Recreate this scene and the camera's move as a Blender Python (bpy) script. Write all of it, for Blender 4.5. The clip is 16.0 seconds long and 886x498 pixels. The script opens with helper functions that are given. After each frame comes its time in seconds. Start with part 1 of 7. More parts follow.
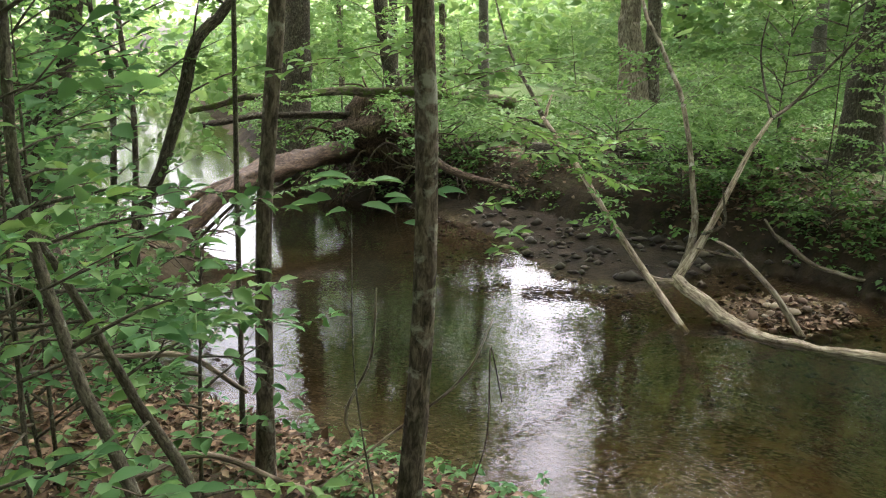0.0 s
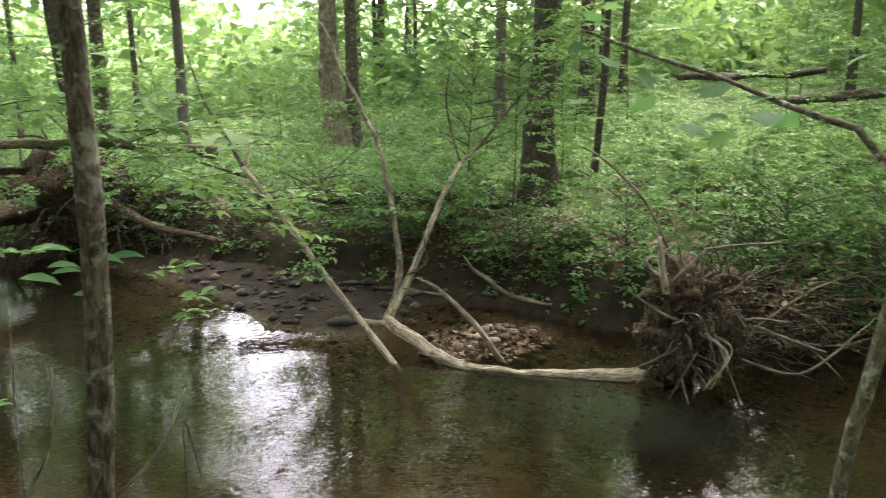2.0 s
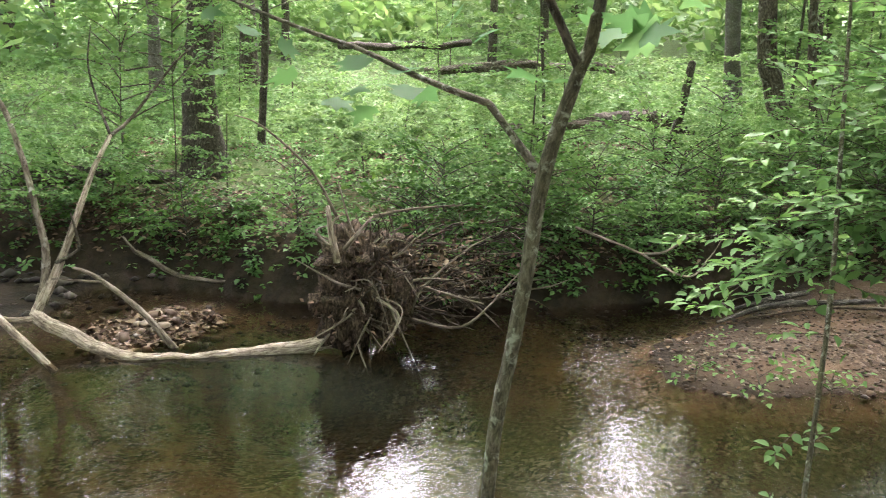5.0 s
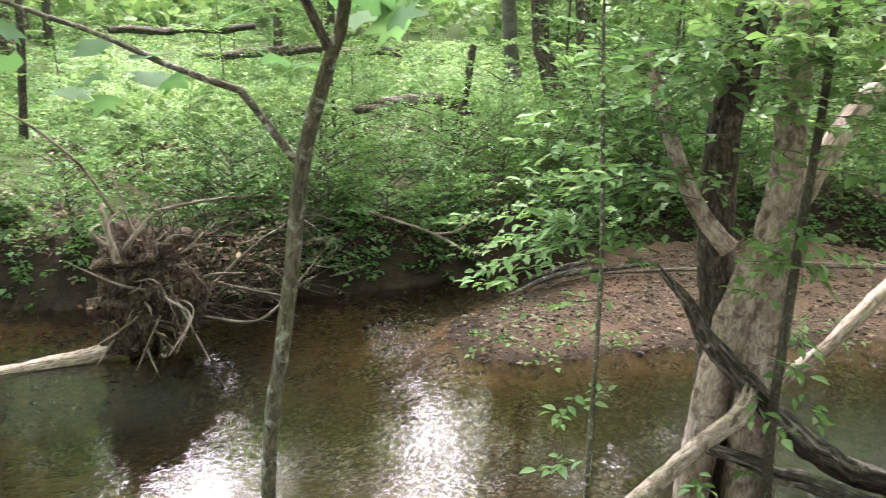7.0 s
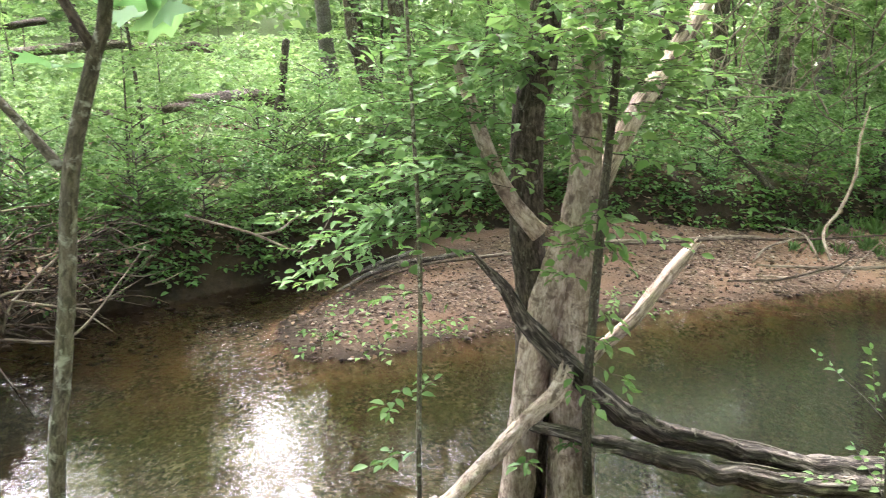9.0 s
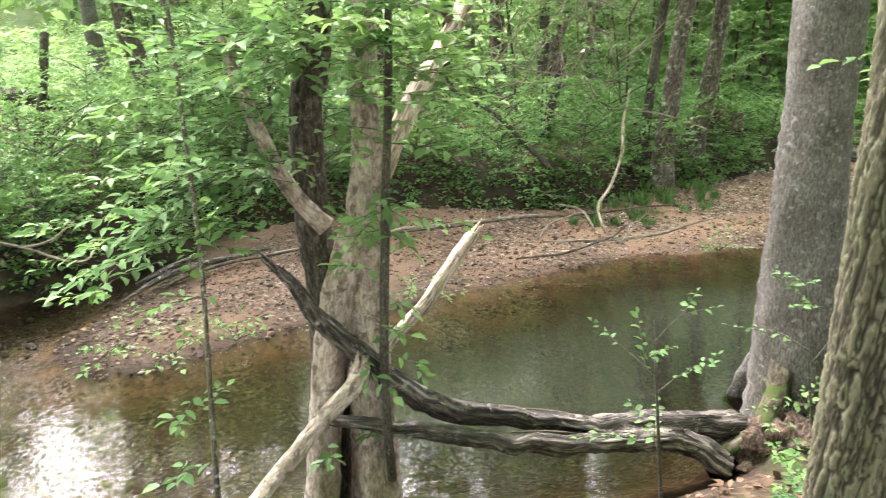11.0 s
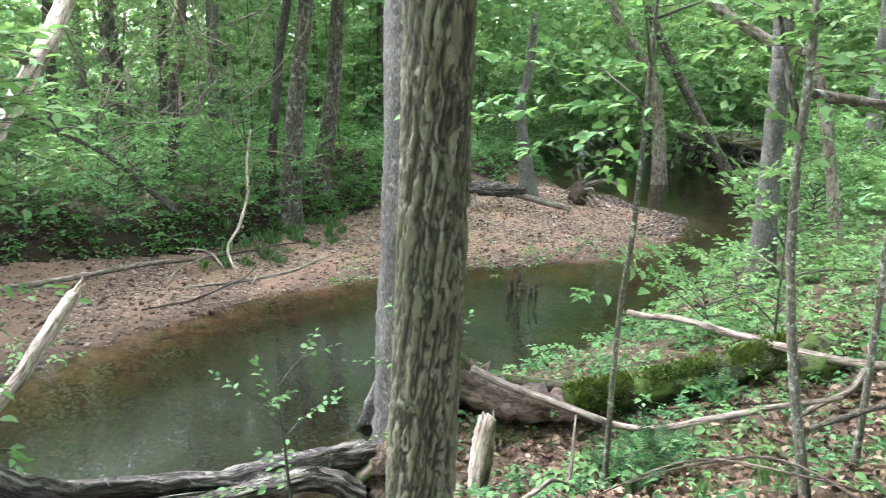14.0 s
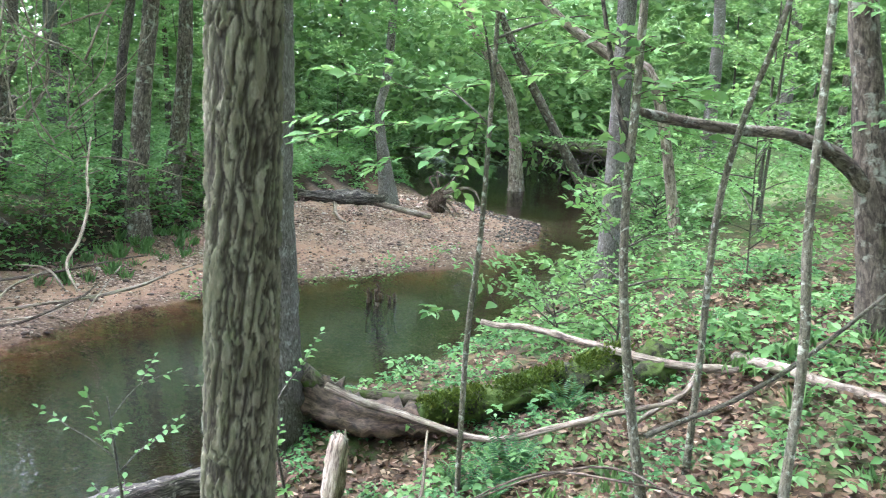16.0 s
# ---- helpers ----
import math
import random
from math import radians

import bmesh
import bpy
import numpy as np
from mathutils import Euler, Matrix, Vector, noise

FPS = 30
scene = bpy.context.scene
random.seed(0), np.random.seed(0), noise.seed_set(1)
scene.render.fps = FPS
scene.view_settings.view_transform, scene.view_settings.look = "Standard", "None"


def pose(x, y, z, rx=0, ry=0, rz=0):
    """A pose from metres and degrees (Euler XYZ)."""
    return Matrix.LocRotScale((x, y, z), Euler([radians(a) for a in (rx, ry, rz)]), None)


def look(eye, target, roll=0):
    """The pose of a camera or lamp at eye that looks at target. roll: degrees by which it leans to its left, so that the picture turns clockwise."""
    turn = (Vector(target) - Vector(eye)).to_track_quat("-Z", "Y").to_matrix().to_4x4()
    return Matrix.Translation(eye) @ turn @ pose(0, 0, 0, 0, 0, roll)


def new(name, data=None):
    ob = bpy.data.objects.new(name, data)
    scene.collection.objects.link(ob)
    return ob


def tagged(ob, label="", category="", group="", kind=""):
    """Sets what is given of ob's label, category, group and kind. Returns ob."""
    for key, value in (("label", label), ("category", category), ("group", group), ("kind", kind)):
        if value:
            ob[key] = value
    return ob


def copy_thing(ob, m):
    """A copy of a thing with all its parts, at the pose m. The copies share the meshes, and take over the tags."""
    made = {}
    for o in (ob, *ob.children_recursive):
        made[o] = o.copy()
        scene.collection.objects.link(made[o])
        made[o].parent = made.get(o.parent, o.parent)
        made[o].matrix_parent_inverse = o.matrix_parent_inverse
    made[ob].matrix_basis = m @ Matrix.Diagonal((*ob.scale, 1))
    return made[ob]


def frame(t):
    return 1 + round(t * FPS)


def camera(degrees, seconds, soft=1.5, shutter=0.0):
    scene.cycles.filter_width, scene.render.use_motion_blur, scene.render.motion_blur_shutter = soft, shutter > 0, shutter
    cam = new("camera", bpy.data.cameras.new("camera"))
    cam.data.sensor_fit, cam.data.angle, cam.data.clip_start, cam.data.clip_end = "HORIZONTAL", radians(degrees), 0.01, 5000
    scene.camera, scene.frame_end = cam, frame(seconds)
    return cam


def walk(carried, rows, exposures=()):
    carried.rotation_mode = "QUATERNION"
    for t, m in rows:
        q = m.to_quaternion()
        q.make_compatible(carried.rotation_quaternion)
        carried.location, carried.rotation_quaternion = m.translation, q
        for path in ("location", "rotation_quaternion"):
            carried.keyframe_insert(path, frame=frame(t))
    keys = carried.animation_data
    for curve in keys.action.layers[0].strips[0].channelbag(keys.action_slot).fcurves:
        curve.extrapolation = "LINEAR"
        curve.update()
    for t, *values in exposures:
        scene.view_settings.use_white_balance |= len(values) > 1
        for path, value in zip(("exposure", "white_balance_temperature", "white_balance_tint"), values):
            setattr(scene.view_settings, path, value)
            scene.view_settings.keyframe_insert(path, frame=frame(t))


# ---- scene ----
cam = camera(57.4, 16.0, soft=1.0, shutter=0.4)
PATH = [
    (0, (0.000, 0.000, 3.150), (0.000, 1.941, 2.666), 0.0),
    (0.5, (0.006, 0.004, 3.157), (0.079, 1.952, 2.711), 0.7),
    (1, (0.060, 0.020, 3.165), (0.301, 1.962, 2.752), 0.8),
    (1.5, (0.140, 0.065, 3.170), (0.641, 1.963, 2.787), 0.6),
    (2, (0.154, 0.054, 3.188), (0.827, 1.899, 2.811), -0.0),
    (2.5, (0.209, 0.091, 3.195), (1.058, 1.856, 2.791), -0.5),
    (3, (0.230, 0.112, 3.194), (1.243, 1.781, 2.760), -0.3),
    (5.5, (0.310, 0.151, 3.198), (1.708, 1.510, 2.753), 0.9),
    (6, (0.327, 0.141, 3.198), (1.802, 1.414, 2.746), 0.7),
    (6.5, (0.358, 0.135, 3.198), (1.909, 1.309, 2.732), 0.4),
    (7, (0.391, 0.126, 3.198), (2.029, 1.172, 2.722), 0.6),
    (7.5, (0.403, 0.113, 3.201), (2.105, 1.049, 2.725), 0.5),
    (8, (0.417, 0.105, 3.203), (2.164, 0.956, 2.732), 0.3),
    (8.5, (0.435, 0.093, 3.203), (2.220, 0.859, 2.729), 0.2),
    (11, (0.510, -0.005, 3.205), (2.433, 0.196, 2.692), -0.6),
    (11.5, (0.518, -0.030, 3.217), (2.460, 0.025, 2.741), -0.3),
    (12, (0.520, -0.059, 3.234), (2.466, -0.170, 2.787), 0.3),
    (12.5, (0.528, -0.087, 3.247), (2.462, -0.333, 2.800), 0.2),
    (13, (0.523, -0.119, 3.260), (2.437, -0.495, 2.818), 0.1),
    (13.5, (0.536, -0.157, 3.266), (2.414, -0.686, 2.827), 0.7),
    (14, (0.520, -0.185, 3.282), (2.361, -0.840, 2.856), 1.1),
    (14.5, (0.527, -0.218, 3.292), (2.335, -0.967, 2.882), 1.4),
    (15, (0.534, -0.249, 3.309), (2.310, -1.075, 2.903), 1.6),
    (15.5, (0.540, -0.284, 3.327), (2.281, -1.180, 2.921), 2.0),
    (16, (0.542, -0.316, 3.350), (2.250, -1.274, 2.945), 2.2),
]
walk(cam, [(t, look(eye, target, roll)) for t, eye, target, roll in PATH],
     exposures=[(0, 2.85, 6550, 19), (1.5, 2.95, 6550, 20), (3, 3.15, 6450, 21), (5.5, 3.6, 6300, 25), (8.5, 3.95, 6250, 27), (11, 4.3, 6250, 26), (12.5, 4.25, 5650, 25), (14.5, 4.1, 5450, 24), (16, 4.15, 5300, 24)])

# ---- world, sun, exposure ----
SUN_ELEV, SUN_ROT = 56.0, 48.0
world = bpy.data.worlds.new("world")
scene.world = world
world.use_nodes = True
wn, wl = world.node_tree.nodes, world.node_tree.links
sky = wn.new("ShaderNodeTexSky")
sky.sky_type, sky.sun_disc = "NISHITA", False
sky.sun_elevation, sky.sun_rotation = radians(SUN_ELEV), radians(SUN_ROT)
sky.air_density, sky.dust_density, sky.ozone_density = 1.0, 6.0, 0.6
pale = wn.new("ShaderNodeHueSaturation")
pale.inputs["Saturation"].default_value, pale.inputs["Value"].default_value = 0.38, 1.5
wl.new(sky.outputs[0], pale.inputs["Color"])
wl.new(pale.outputs[0], wn["Background"].inputs[0])
wn["Background"].inputs[1].default_value = 0.15
sun = new("sun", bpy.data.lights.new("sun", "SUN"))
sun.data.energy, sun.data.angle, sun.data.color = 0.5, radians(24), (1.0, 0.95, 0.86)
az = radians(SUN_ROT)
sun.matrix_world = look((0, 0, 30), (-math.sin(az), -math.cos(az), 30 - math.tan(radians(SUN_ELEV))))

# ---- materials ----
def mat(name):
    m = bpy.data.materials.new(name)
    m.use_nodes = True
    m.node_tree.nodes.clear()
    return m, m.node_tree.nodes, m.node_tree.links


def ramp(n, stops):
    r = n.new("ShaderNodeValToRGB")
    while len(r.color_ramp.elements) < len(stops):
        r.color_ramp.elements.new(0.5)
    for e, (p, c) in zip(r.color_ramp.elements, stops):
        e.position, e.color = p, (*c, 1)
    return r


def noise_tex(n, l, vec, scale, detail=4, rough=0.6, dist=0.0, squash=None):
    t = n.new("ShaderNodeTexNoise")
    t.inputs["Scale"].default_value, t.inputs["Detail"].default_value = scale, detail
    t.inputs["Roughness"].default_value, t.inputs["Distortion"].default_value = rough, dist
    if squash:
        m = n.new("ShaderNodeMapping")
        m.inputs["Scale"].default_value = squash
        l.new(vec, m.inputs["Vector"])
        vec = m.outputs[0]
    l.new(vec, t.inputs["Vector"])
    return t.outputs["Fac"]


def blend(n, l, fac, a, b, kind="MIX"):
    m = n.new("ShaderNodeMix")
    m.data_type, m.blend_type = "RGBA", kind
    for s, v in ((m.inputs["Factor"], fac), (m.inputs["A"], a), (m.inputs["B"], b)):
        if isinstance(v, (int, float)):
            s.default_value = v
        elif isinstance(v, tuple):
            s.default_value = (*v, 1)
        else:
            l.new(v, s)
    return m.outputs["Result"]


def band(n, l, fac, lo, hi):
    m = n.new("ShaderNodeMapRange")
    m.inputs["From Min"].default_value, m.inputs["From Max"].default_value = lo, hi
    l.new(fac, m.inputs["Value"])
    return m.outputs[0]


def finish(n, l, color, rough, height=None, bump=0.3, dist=0.02, spec=0.4):
    b, o = n.new("ShaderNodeBsdfPrincipled"), n.new("ShaderNodeOutputMaterial")
    for s, v in ((b.inputs["Base Color"], color), (b.inputs["Roughness"], rough)):
        if isinstance(v, (int, float)):
            s.default_value = v
        else:
            l.new(v, s)
    b.inputs["Specular IOR Level"].default_value = spec
    if height is not None:
        u = n.new("ShaderNodeBump")
        u.inputs["Strength"].default_value, u.inputs["Distance"].default_value = bump, dist
        l.new(height, u.inputs["Height"])
        l.new(u.outputs[0], b.inputs["Normal"])
    l.new(b.outputs[0], o.inputs[0])


def bark_mat(name, dark, mid, light, lichen=None, amount=0.55, scale=1.0, moss=None, rough=0.9, bump=0.6, cover=0.47, stretch=0.32):
    """Bark: fine vertical furrows, blotches, and patches of lichen and moss."""
    m, n, l = mat(name)
    v = n.new("ShaderNodeAttribute")
    v.attribute_name = "grain"
    v = v.outputs["Vector"]
    fur = noise_tex(n, l, v, 34 * scale, 6, 0.7, 0.6, (1, 1, stretch))
    fine = noise_tex(n, l, v, 150 * scale, 3, 0.7, 0, (1, 1, 0.4))
    big = noise_tex(n, l, v, 3.2, 4, 0.6)
    c = ramp(n, [(0.38, dark), (0.5, mid), (0.62, light)])
    l.new(fur, c.inputs[0])
    col = blend(n, l, band(n, l, big, 0.4, 0.65), c.outputs[0], blend(n, l, 1.0, c.outputs[0], (0.62, 0.60, 0.58), "MULTIPLY"))
    col = blend(n, l, 0.35, col, fine, "OVERLAY")
    if lichen:
        spots = noise_tex(n, l, v, 9 * scale, 5, 0.65, 0.4)
        col = blend(n, l, band(n, l, spots, amount, amount + 0.11), col, lichen)
    if moss:
        grow = noise_tex(n, l, v, 5.5, 6, 0.7, 0.3)
        col = blend(n, l, band(n, l, grow, cover, cover + 0.1), col, blend(n, l, band(n, l, fine, 0.3, 0.7), tuple(0.55 * x for x in moss), moss))
    h = blend(n, l, 0.4, fur, fine)
    finish(n, l, col, rough, h, bump, 0.012, 0.25)
    return m


def leaf_mat(name, a, b, c, translucent=0.45, gloss=0.22, rough=0.5):
    """A thin leaf: lets light through, slight sheen, each leaf its own green."""
    m, n, l = mat(name)
    r = n.new("ShaderNodeNewGeometry").outputs["Random Per Island"]
    col = ramp(n, [(0.0, a), (0.55, b), (1.0, c)])
    l.new(r, col.inputs[0])
    v = n.new("ShaderNodeTexCoord").outputs["Object"]
    patch = noise_tex(n, l, v, 0.9, 3, 0.6)
    tone = blend(n, l, band(n, l, patch, 0.3, 0.75), col.outputs[0], blend(n, l, 1.0, col.outputs[0], (1.22, 1.08, 0.88), "MULTIPLY"))
    d, t = n.new("ShaderNodeBsdfPrincipled"), n.new("ShaderNodeBsdfTranslucent")
    l.new(tone, d.inputs["Base Color"])
    d.inputs["Roughness"].default_value, d.inputs["Specular IOR Level"].default_value = rough, gloss
    l.new(blend(n, l, 1.0, tone, (1.35, 1.22, 0.92), "MULTIPLY"), t.inputs[0])
    x, o = n.new("ShaderNodeMixShader"), n.new("ShaderNodeOutputMaterial")
    x.inputs[0].default_value = translucent
    l.new(d.outputs[0], x.inputs[1])
    l.new(t.outputs[0], x.inputs[2])
    l.new(x.outputs[0], o.inputs[0])
    return m


def island_mat(name, stops, rough=0.8, scale=40.0, spec=0.3):
    """Many small pieces, each its own tone (pebbles, dry leaves, twigs)."""
    m, n, l = mat(name)
    r = n.new("ShaderNodeNewGeometry").outputs["Random Per Island"]
    c = ramp(n, stops)
    l.new(r, c.inputs[0])
    v = n.new("ShaderNodeTexCoord").outputs["Object"]
    f = noise_tex(n, l, v, scale, 4, 0.6)
    finish(n, l, blend(n, l, 0.35, c.outputs[0], f, "OVERLAY"), rough, f, 0.3, 0.01, spec)
    return m


def ground_mat():
    """Leaf litter and soil on the banks, gravel on the bars, silt and gravel on the bed."""
    m, n, l = mat("forest_ground")
    v = n.new("ShaderNodeTexCoord").outputs["Object"]
    at = n.new("ShaderNodeAttribute")
    at.attribute_name = "zone"
    sep = n.new("ShaderNodeSeparateColor")
    l.new(at.outputs["Color"], sep.inputs[0])
    bar, bed, moss = sep.outputs[0], sep.outputs[1], sep.outputs[2]
    cell = n.new("ShaderNodeTexVoronoi")
    cell.inputs["Scale"].default_value = 16
    l.new(v, cell.inputs["Vector"])
    rnd = n.new("ShaderNodeSeparateColor")
    l.new(cell.outputs["Color"], rnd.inputs[0])
    litter = ramp(n, [(0.0, (0.022, 0.014, 0.009)), (0.4, (0.06, 0.037, 0.021)), (0.75, (0.12, 0.073, 0.042)), (1.0, (0.2, 0.133, 0.083))])
    l.new(rnd.outputs[0], litter.inputs[0])
    big = noise_tex(n, l, v, 1.3, 5, 0.65)
    soil = blend(n, l, band(n, l, big, 0.42, 0.62), litter.outputs[0], (0.055, 0.038, 0.024))
    green = noise_tex(n, l, v, 2.2, 6, 0.7)
    soil = blend(n, l, band(n, l, green, 0.5, 0.68), soil, (0.05, 0.095, 0.022))
    wide = blend(n, l, band(n, l, noise_tex(n, l, v, 24, 4, 0.7), 0.35, 0.65), (0.040, 0.062, 0.018), (0.085, 0.15, 0.038))
    soil = blend(n, l, moss, soil, wide)
    peb = n.new("ShaderNodeTexVoronoi")
    peb.inputs["Scale"].default_value = 30
    l.new(v, peb.inputs["Vector"])
    pr = n.new("ShaderNodeSeparateColor")
    l.new(peb.outputs["Color"], pr.inputs[0])
    grav = ramp(n, [(0.0, (0.055, 0.035, 0.025)), (0.45, (0.125, 0.078, 0.052)), (0.8, (0.20, 0.132, 0.092)), (1.0, (0.34, 0.27, 0.21))])
    l.new(pr.outputs[1], grav.inputs[0])
    sand = blend(n, l, band(n, l, noise_tex(n, l, v, 0.8, 4, 0.6), 0.45, 0.6), grav.outputs[0], (0.235, 0.142, 0.092))
    silt = blend(n, l, band(n, l, noise_tex(n, l, v, 0.55, 5, 0.6, 0.5), 0.38, 0.6), (0.028, 0.023, 0.013), (0.068, 0.047, 0.024))
    stone = ramp(n, [(0.0, (0.012, 0.010, 0.007)), (0.6, (0.045, 0.032, 0.018)), (1.0, (0.13, 0.095, 0.06))])
    l.new(pr.outputs[2], stone.inputs[0])
    silt = blend(n, l, band(n, l, noise_tex(n, l, v, 1.1, 5, 0.7), 0.40, 0.62), silt, stone.outputs[0])
    sandy = bar
    col = blend(n, l, bar, soil, sand)
    silt = blend(n, l, sandy, silt, blend(n, l, band(n, l, noise_tex(n, l, v, 2.5, 4, 0.6), 0.35, 0.65), (0.120, 0.068, 0.036), (0.185, 0.112, 0.061)))
    bedstone = ramp(n, [(0.0, (0.016, 0.013, 0.009)), (0.5, (0.048, 0.034, 0.020)), (1.0, (0.15, 0.115, 0.08))])
    l.new(pr.outputs[0], bedstone.inputs[0])
    silt = blend(n, l, band(n, l, noise_tex(n, l, v, 3.0, 4, 0.7), 0.38, 0.6), silt, bedstone.outputs[0])
    col = blend(n, l, bed, col, silt)
    # alpha: wet bank soil, its near-black also painting in shade under the banks
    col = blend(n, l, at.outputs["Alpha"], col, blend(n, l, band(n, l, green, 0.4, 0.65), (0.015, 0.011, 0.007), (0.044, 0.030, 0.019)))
    fine = noise_tex(n, l, v, 60, 4, 0.7)
    col = blend(n, l, 0.3, col, fine, "OVERLAY")
    h = blend(n, l, 0.5, cell.outputs["Distance"], fine)
    finish(n, l, col, 0.9, h, 0.7, 0.03, 0.2)
    return m


def water_mat():
    """Shallow stream water: clear and brown where it is thin, clouded grey-green over the pools, mirroring sky and trees."""
    m, n, l = mat("stream_water")
    v = n.new("ShaderNodeTexCoord").outputs["Object"]
    dep = n.new("ShaderNodeAttribute")
    dep.attribute_name = "depth"
    dep = dep.outputs["Fac"]
    # ripples: long gentle undulation, small wavelets where the current runs
    a = noise_tex(n, l, v, 3.0, 1, 0.5, 0.6, (1, 1, 1))
    b = noise_tex(n, l, v, 11.0, 1, 0.5, 0.9, (1, 1, 1))
    run = band(n, l, noise_tex(n, l, v, 0.4, 3, 0.5), 0.4, 0.62)
    fast = n.new("ShaderNodeAttribute")
    fast.attribute_name = "riffle"
    st = n.new("ShaderNodeMath")
    st.operation = "MULTIPLY_ADD"
    st.inputs[1].default_value, st.inputs[2].default_value = 0.04, 0.03
    l.new(run, st.inputs[0])
    st2 = n.new("ShaderNodeMath")
    st2.operation = "MULTIPLY_ADD"
    st2.inputs[1].default_value = 0.25
    l.new(fast.outputs["Fac"], st2.inputs[0])
    l.new(st.outputs[0], st2.inputs[2])
    u0, u = n.new("ShaderNodeBump"), n.new("ShaderNodeBump")
    u0.inputs["Strength"].default_value, u0.inputs["Distance"].default_value = 0.022, 0.08
    u.inputs["Distance"].default_value = 0.04
    l.new(a, u0.inputs["Height"])
    l.new(b, u.inputs["Height"])
    l.new(st2.outputs[0], u.inputs["Strength"])
    l.new(u0.outputs[0], u.inputs["Normal"])
    f = n.new("ShaderNodeFresnel")
    f.inputs["IOR"].default_value = 1.333
    l.new(u.outputs[0], f.inputs["Normal"])
    g, t = n.new("ShaderNodeBsdfGlossy"), n.new("ShaderNodeBsdfTransparent")
    g.inputs["Roughness"].default_value = 0.003
    l.new(u.outputs[0], g.inputs["Normal"])
    tint = ramp(n, [(0.0, (0.95, 0.92, 0.85)), (0.2, (0.54, 0.49, 0.37)), (0.5, (0.31, 0.29, 0.21)), (1.0, (0.22, 0.24, 0.18))])
    l.new(dep, tint.inputs[0])
    l.new(tint.outputs[0], t.inputs[0])
    # suspended silt scatters light back, more of it the deeper the water
    d = n.new("ShaderNodeBsdfDiffuse")
    d.inputs[0].default_value = (0.078, 0.092, 0.060, 1)
    murk = ramp(n, [(0.1, (0.0,) * 3), (0.45, (0.05,) * 3), (0.8, (0.24,) * 3), (1.0, (0.34,) * 3)])
    l.new(dep, murk.inputs[0])
    x0, x, o = n.new("ShaderNodeMixShader"), n.new("ShaderNodeMixShader"), n.new("ShaderNodeOutputMaterial")
    l.new(murk.outputs[0], x0.inputs[0])
    l.new(t.outputs[0], x0.inputs[1])
    l.new(d.outputs[0], x0.inputs[2])
    l.new(f.outputs[0], x.inputs[0])
    l.new(x0.outputs[0], x.inputs[1])
    l.new(g.outputs[0], x.inputs[2])
    l.new(x.outputs[0], o.inputs[0])
    return m


M_GROUND, M_WATER = ground_mat(), water_mat()
M_BARK = bark_mat("bark_brown", (0.024, 0.020, 0.014), (0.082, 0.066, 0.048), (0.170, 0.145, 0.112), (0.22, 0.225, 0.18), 0.55)
M_BARK_DARK = bark_mat("bark_dark", (0.018, 0.016, 0.011), (0.060, 0.050, 0.038), (0.145, 0.125, 0.098), (0.2, 0.21, 0.165), 0.6, 1.6)
M_BARK_GREY = bark_mat("bark_grey_mottled", (0.055, 0.049, 0.040), (0.110, 0.101, 0.086), (0.190, 0.178, 0.155), (0.235, 0.23, 0.205), 0.57, 2.2, bump=0.6)
M_BARK_PALE = bark_mat("bark_pale_worn", (0.075, 0.056, 0.041), (0.203, 0.165, 0.128), (0.338, 0.289, 0.232), (0.375, 0.345, 0.300), 0.6, 0.7, bump=0.4)
M_BARK_SAP = bark_mat("bark_sapling", (0.028, 0.025, 0.017), (0.073, 0.066, 0.047), (0.127, 0.120, 0.088), (0.229, 0.267, 0.221), 0.6, 3.5, bump=0.4)
def plate_bark():
    """Old bark: pale grey-brown plates, darker colour in the furrows, tinges of green algae."""
    m, n, l = mat("bark_plated")
    v = n.new("ShaderNodeTexCoord").outputs["Object"]
    at = n.new("ShaderNodeAttribute")
    at.attribute_name = "plate"
    fine = noise_tex(n, l, v, 160, 4, 0.7, 0.3, (1, 1, 0.35))
    mid = noise_tex(n, l, v, 40, 4, 0.65, 0.5, (1, 1, 0.3))
    face = ramp(n, [(0.3, (0.066, 0.064, 0.038)), (0.52, (0.122, 0.116, 0.074)), (0.72, (0.215, 0.202, 0.140))])
    l.new(mid, face.inputs[0])
    col = blend(n, l, band(n, l, noise_tex(n, l, v, 4.5, 4, 0.6), 0.52, 0.75), face.outputs[0], (0.085, 0.09, 0.05))
    col = blend(n, l, 0.25, col, fine, "OVERLAY")
    # colour darkens as the plate height falls
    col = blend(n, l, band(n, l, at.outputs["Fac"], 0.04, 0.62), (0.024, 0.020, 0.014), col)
    finish(n, l, col, 0.95, blend(n, l, 0.5, mid, fine), 0.5, 0.008, 0.15)
    return m


M_FURROW = plate_bark()
M_BARK_LICHEN = bark_mat("bark_lichen_spotted", (0.048, 0.043, 0.029), (0.105, 0.097, 0.066), (0.175, 0.162, 0.116), (0.31, 0.325, 0.26), 0.55, 3.0, bump=0.5)
M_MOSSY = bark_mat("bark_mossy", (0.024, 0.019, 0.014), (0.072, 0.060, 0.040), (0.136, 0.116, 0.080), None, moss=(0.060, 0.092, 0.016))
M_MOSS = bark_mat("mossy_bark_thick", (0.012, 0.011, 0.008), (0.03, 0.03, 0.016), (0.06, 0.06, 0.03), None, moss=(0.068, 0.105, 0.018), bump=1.0, cover=0.42)
M_DEAD = bark_mat("dead_wood_weathered", (0.062, 0.046, 0.034), (0.180, 0.146, 0.108), (0.310, 0.267, 0.211), None, 0.6, 1.1, rough=0.8, stretch=0.14)
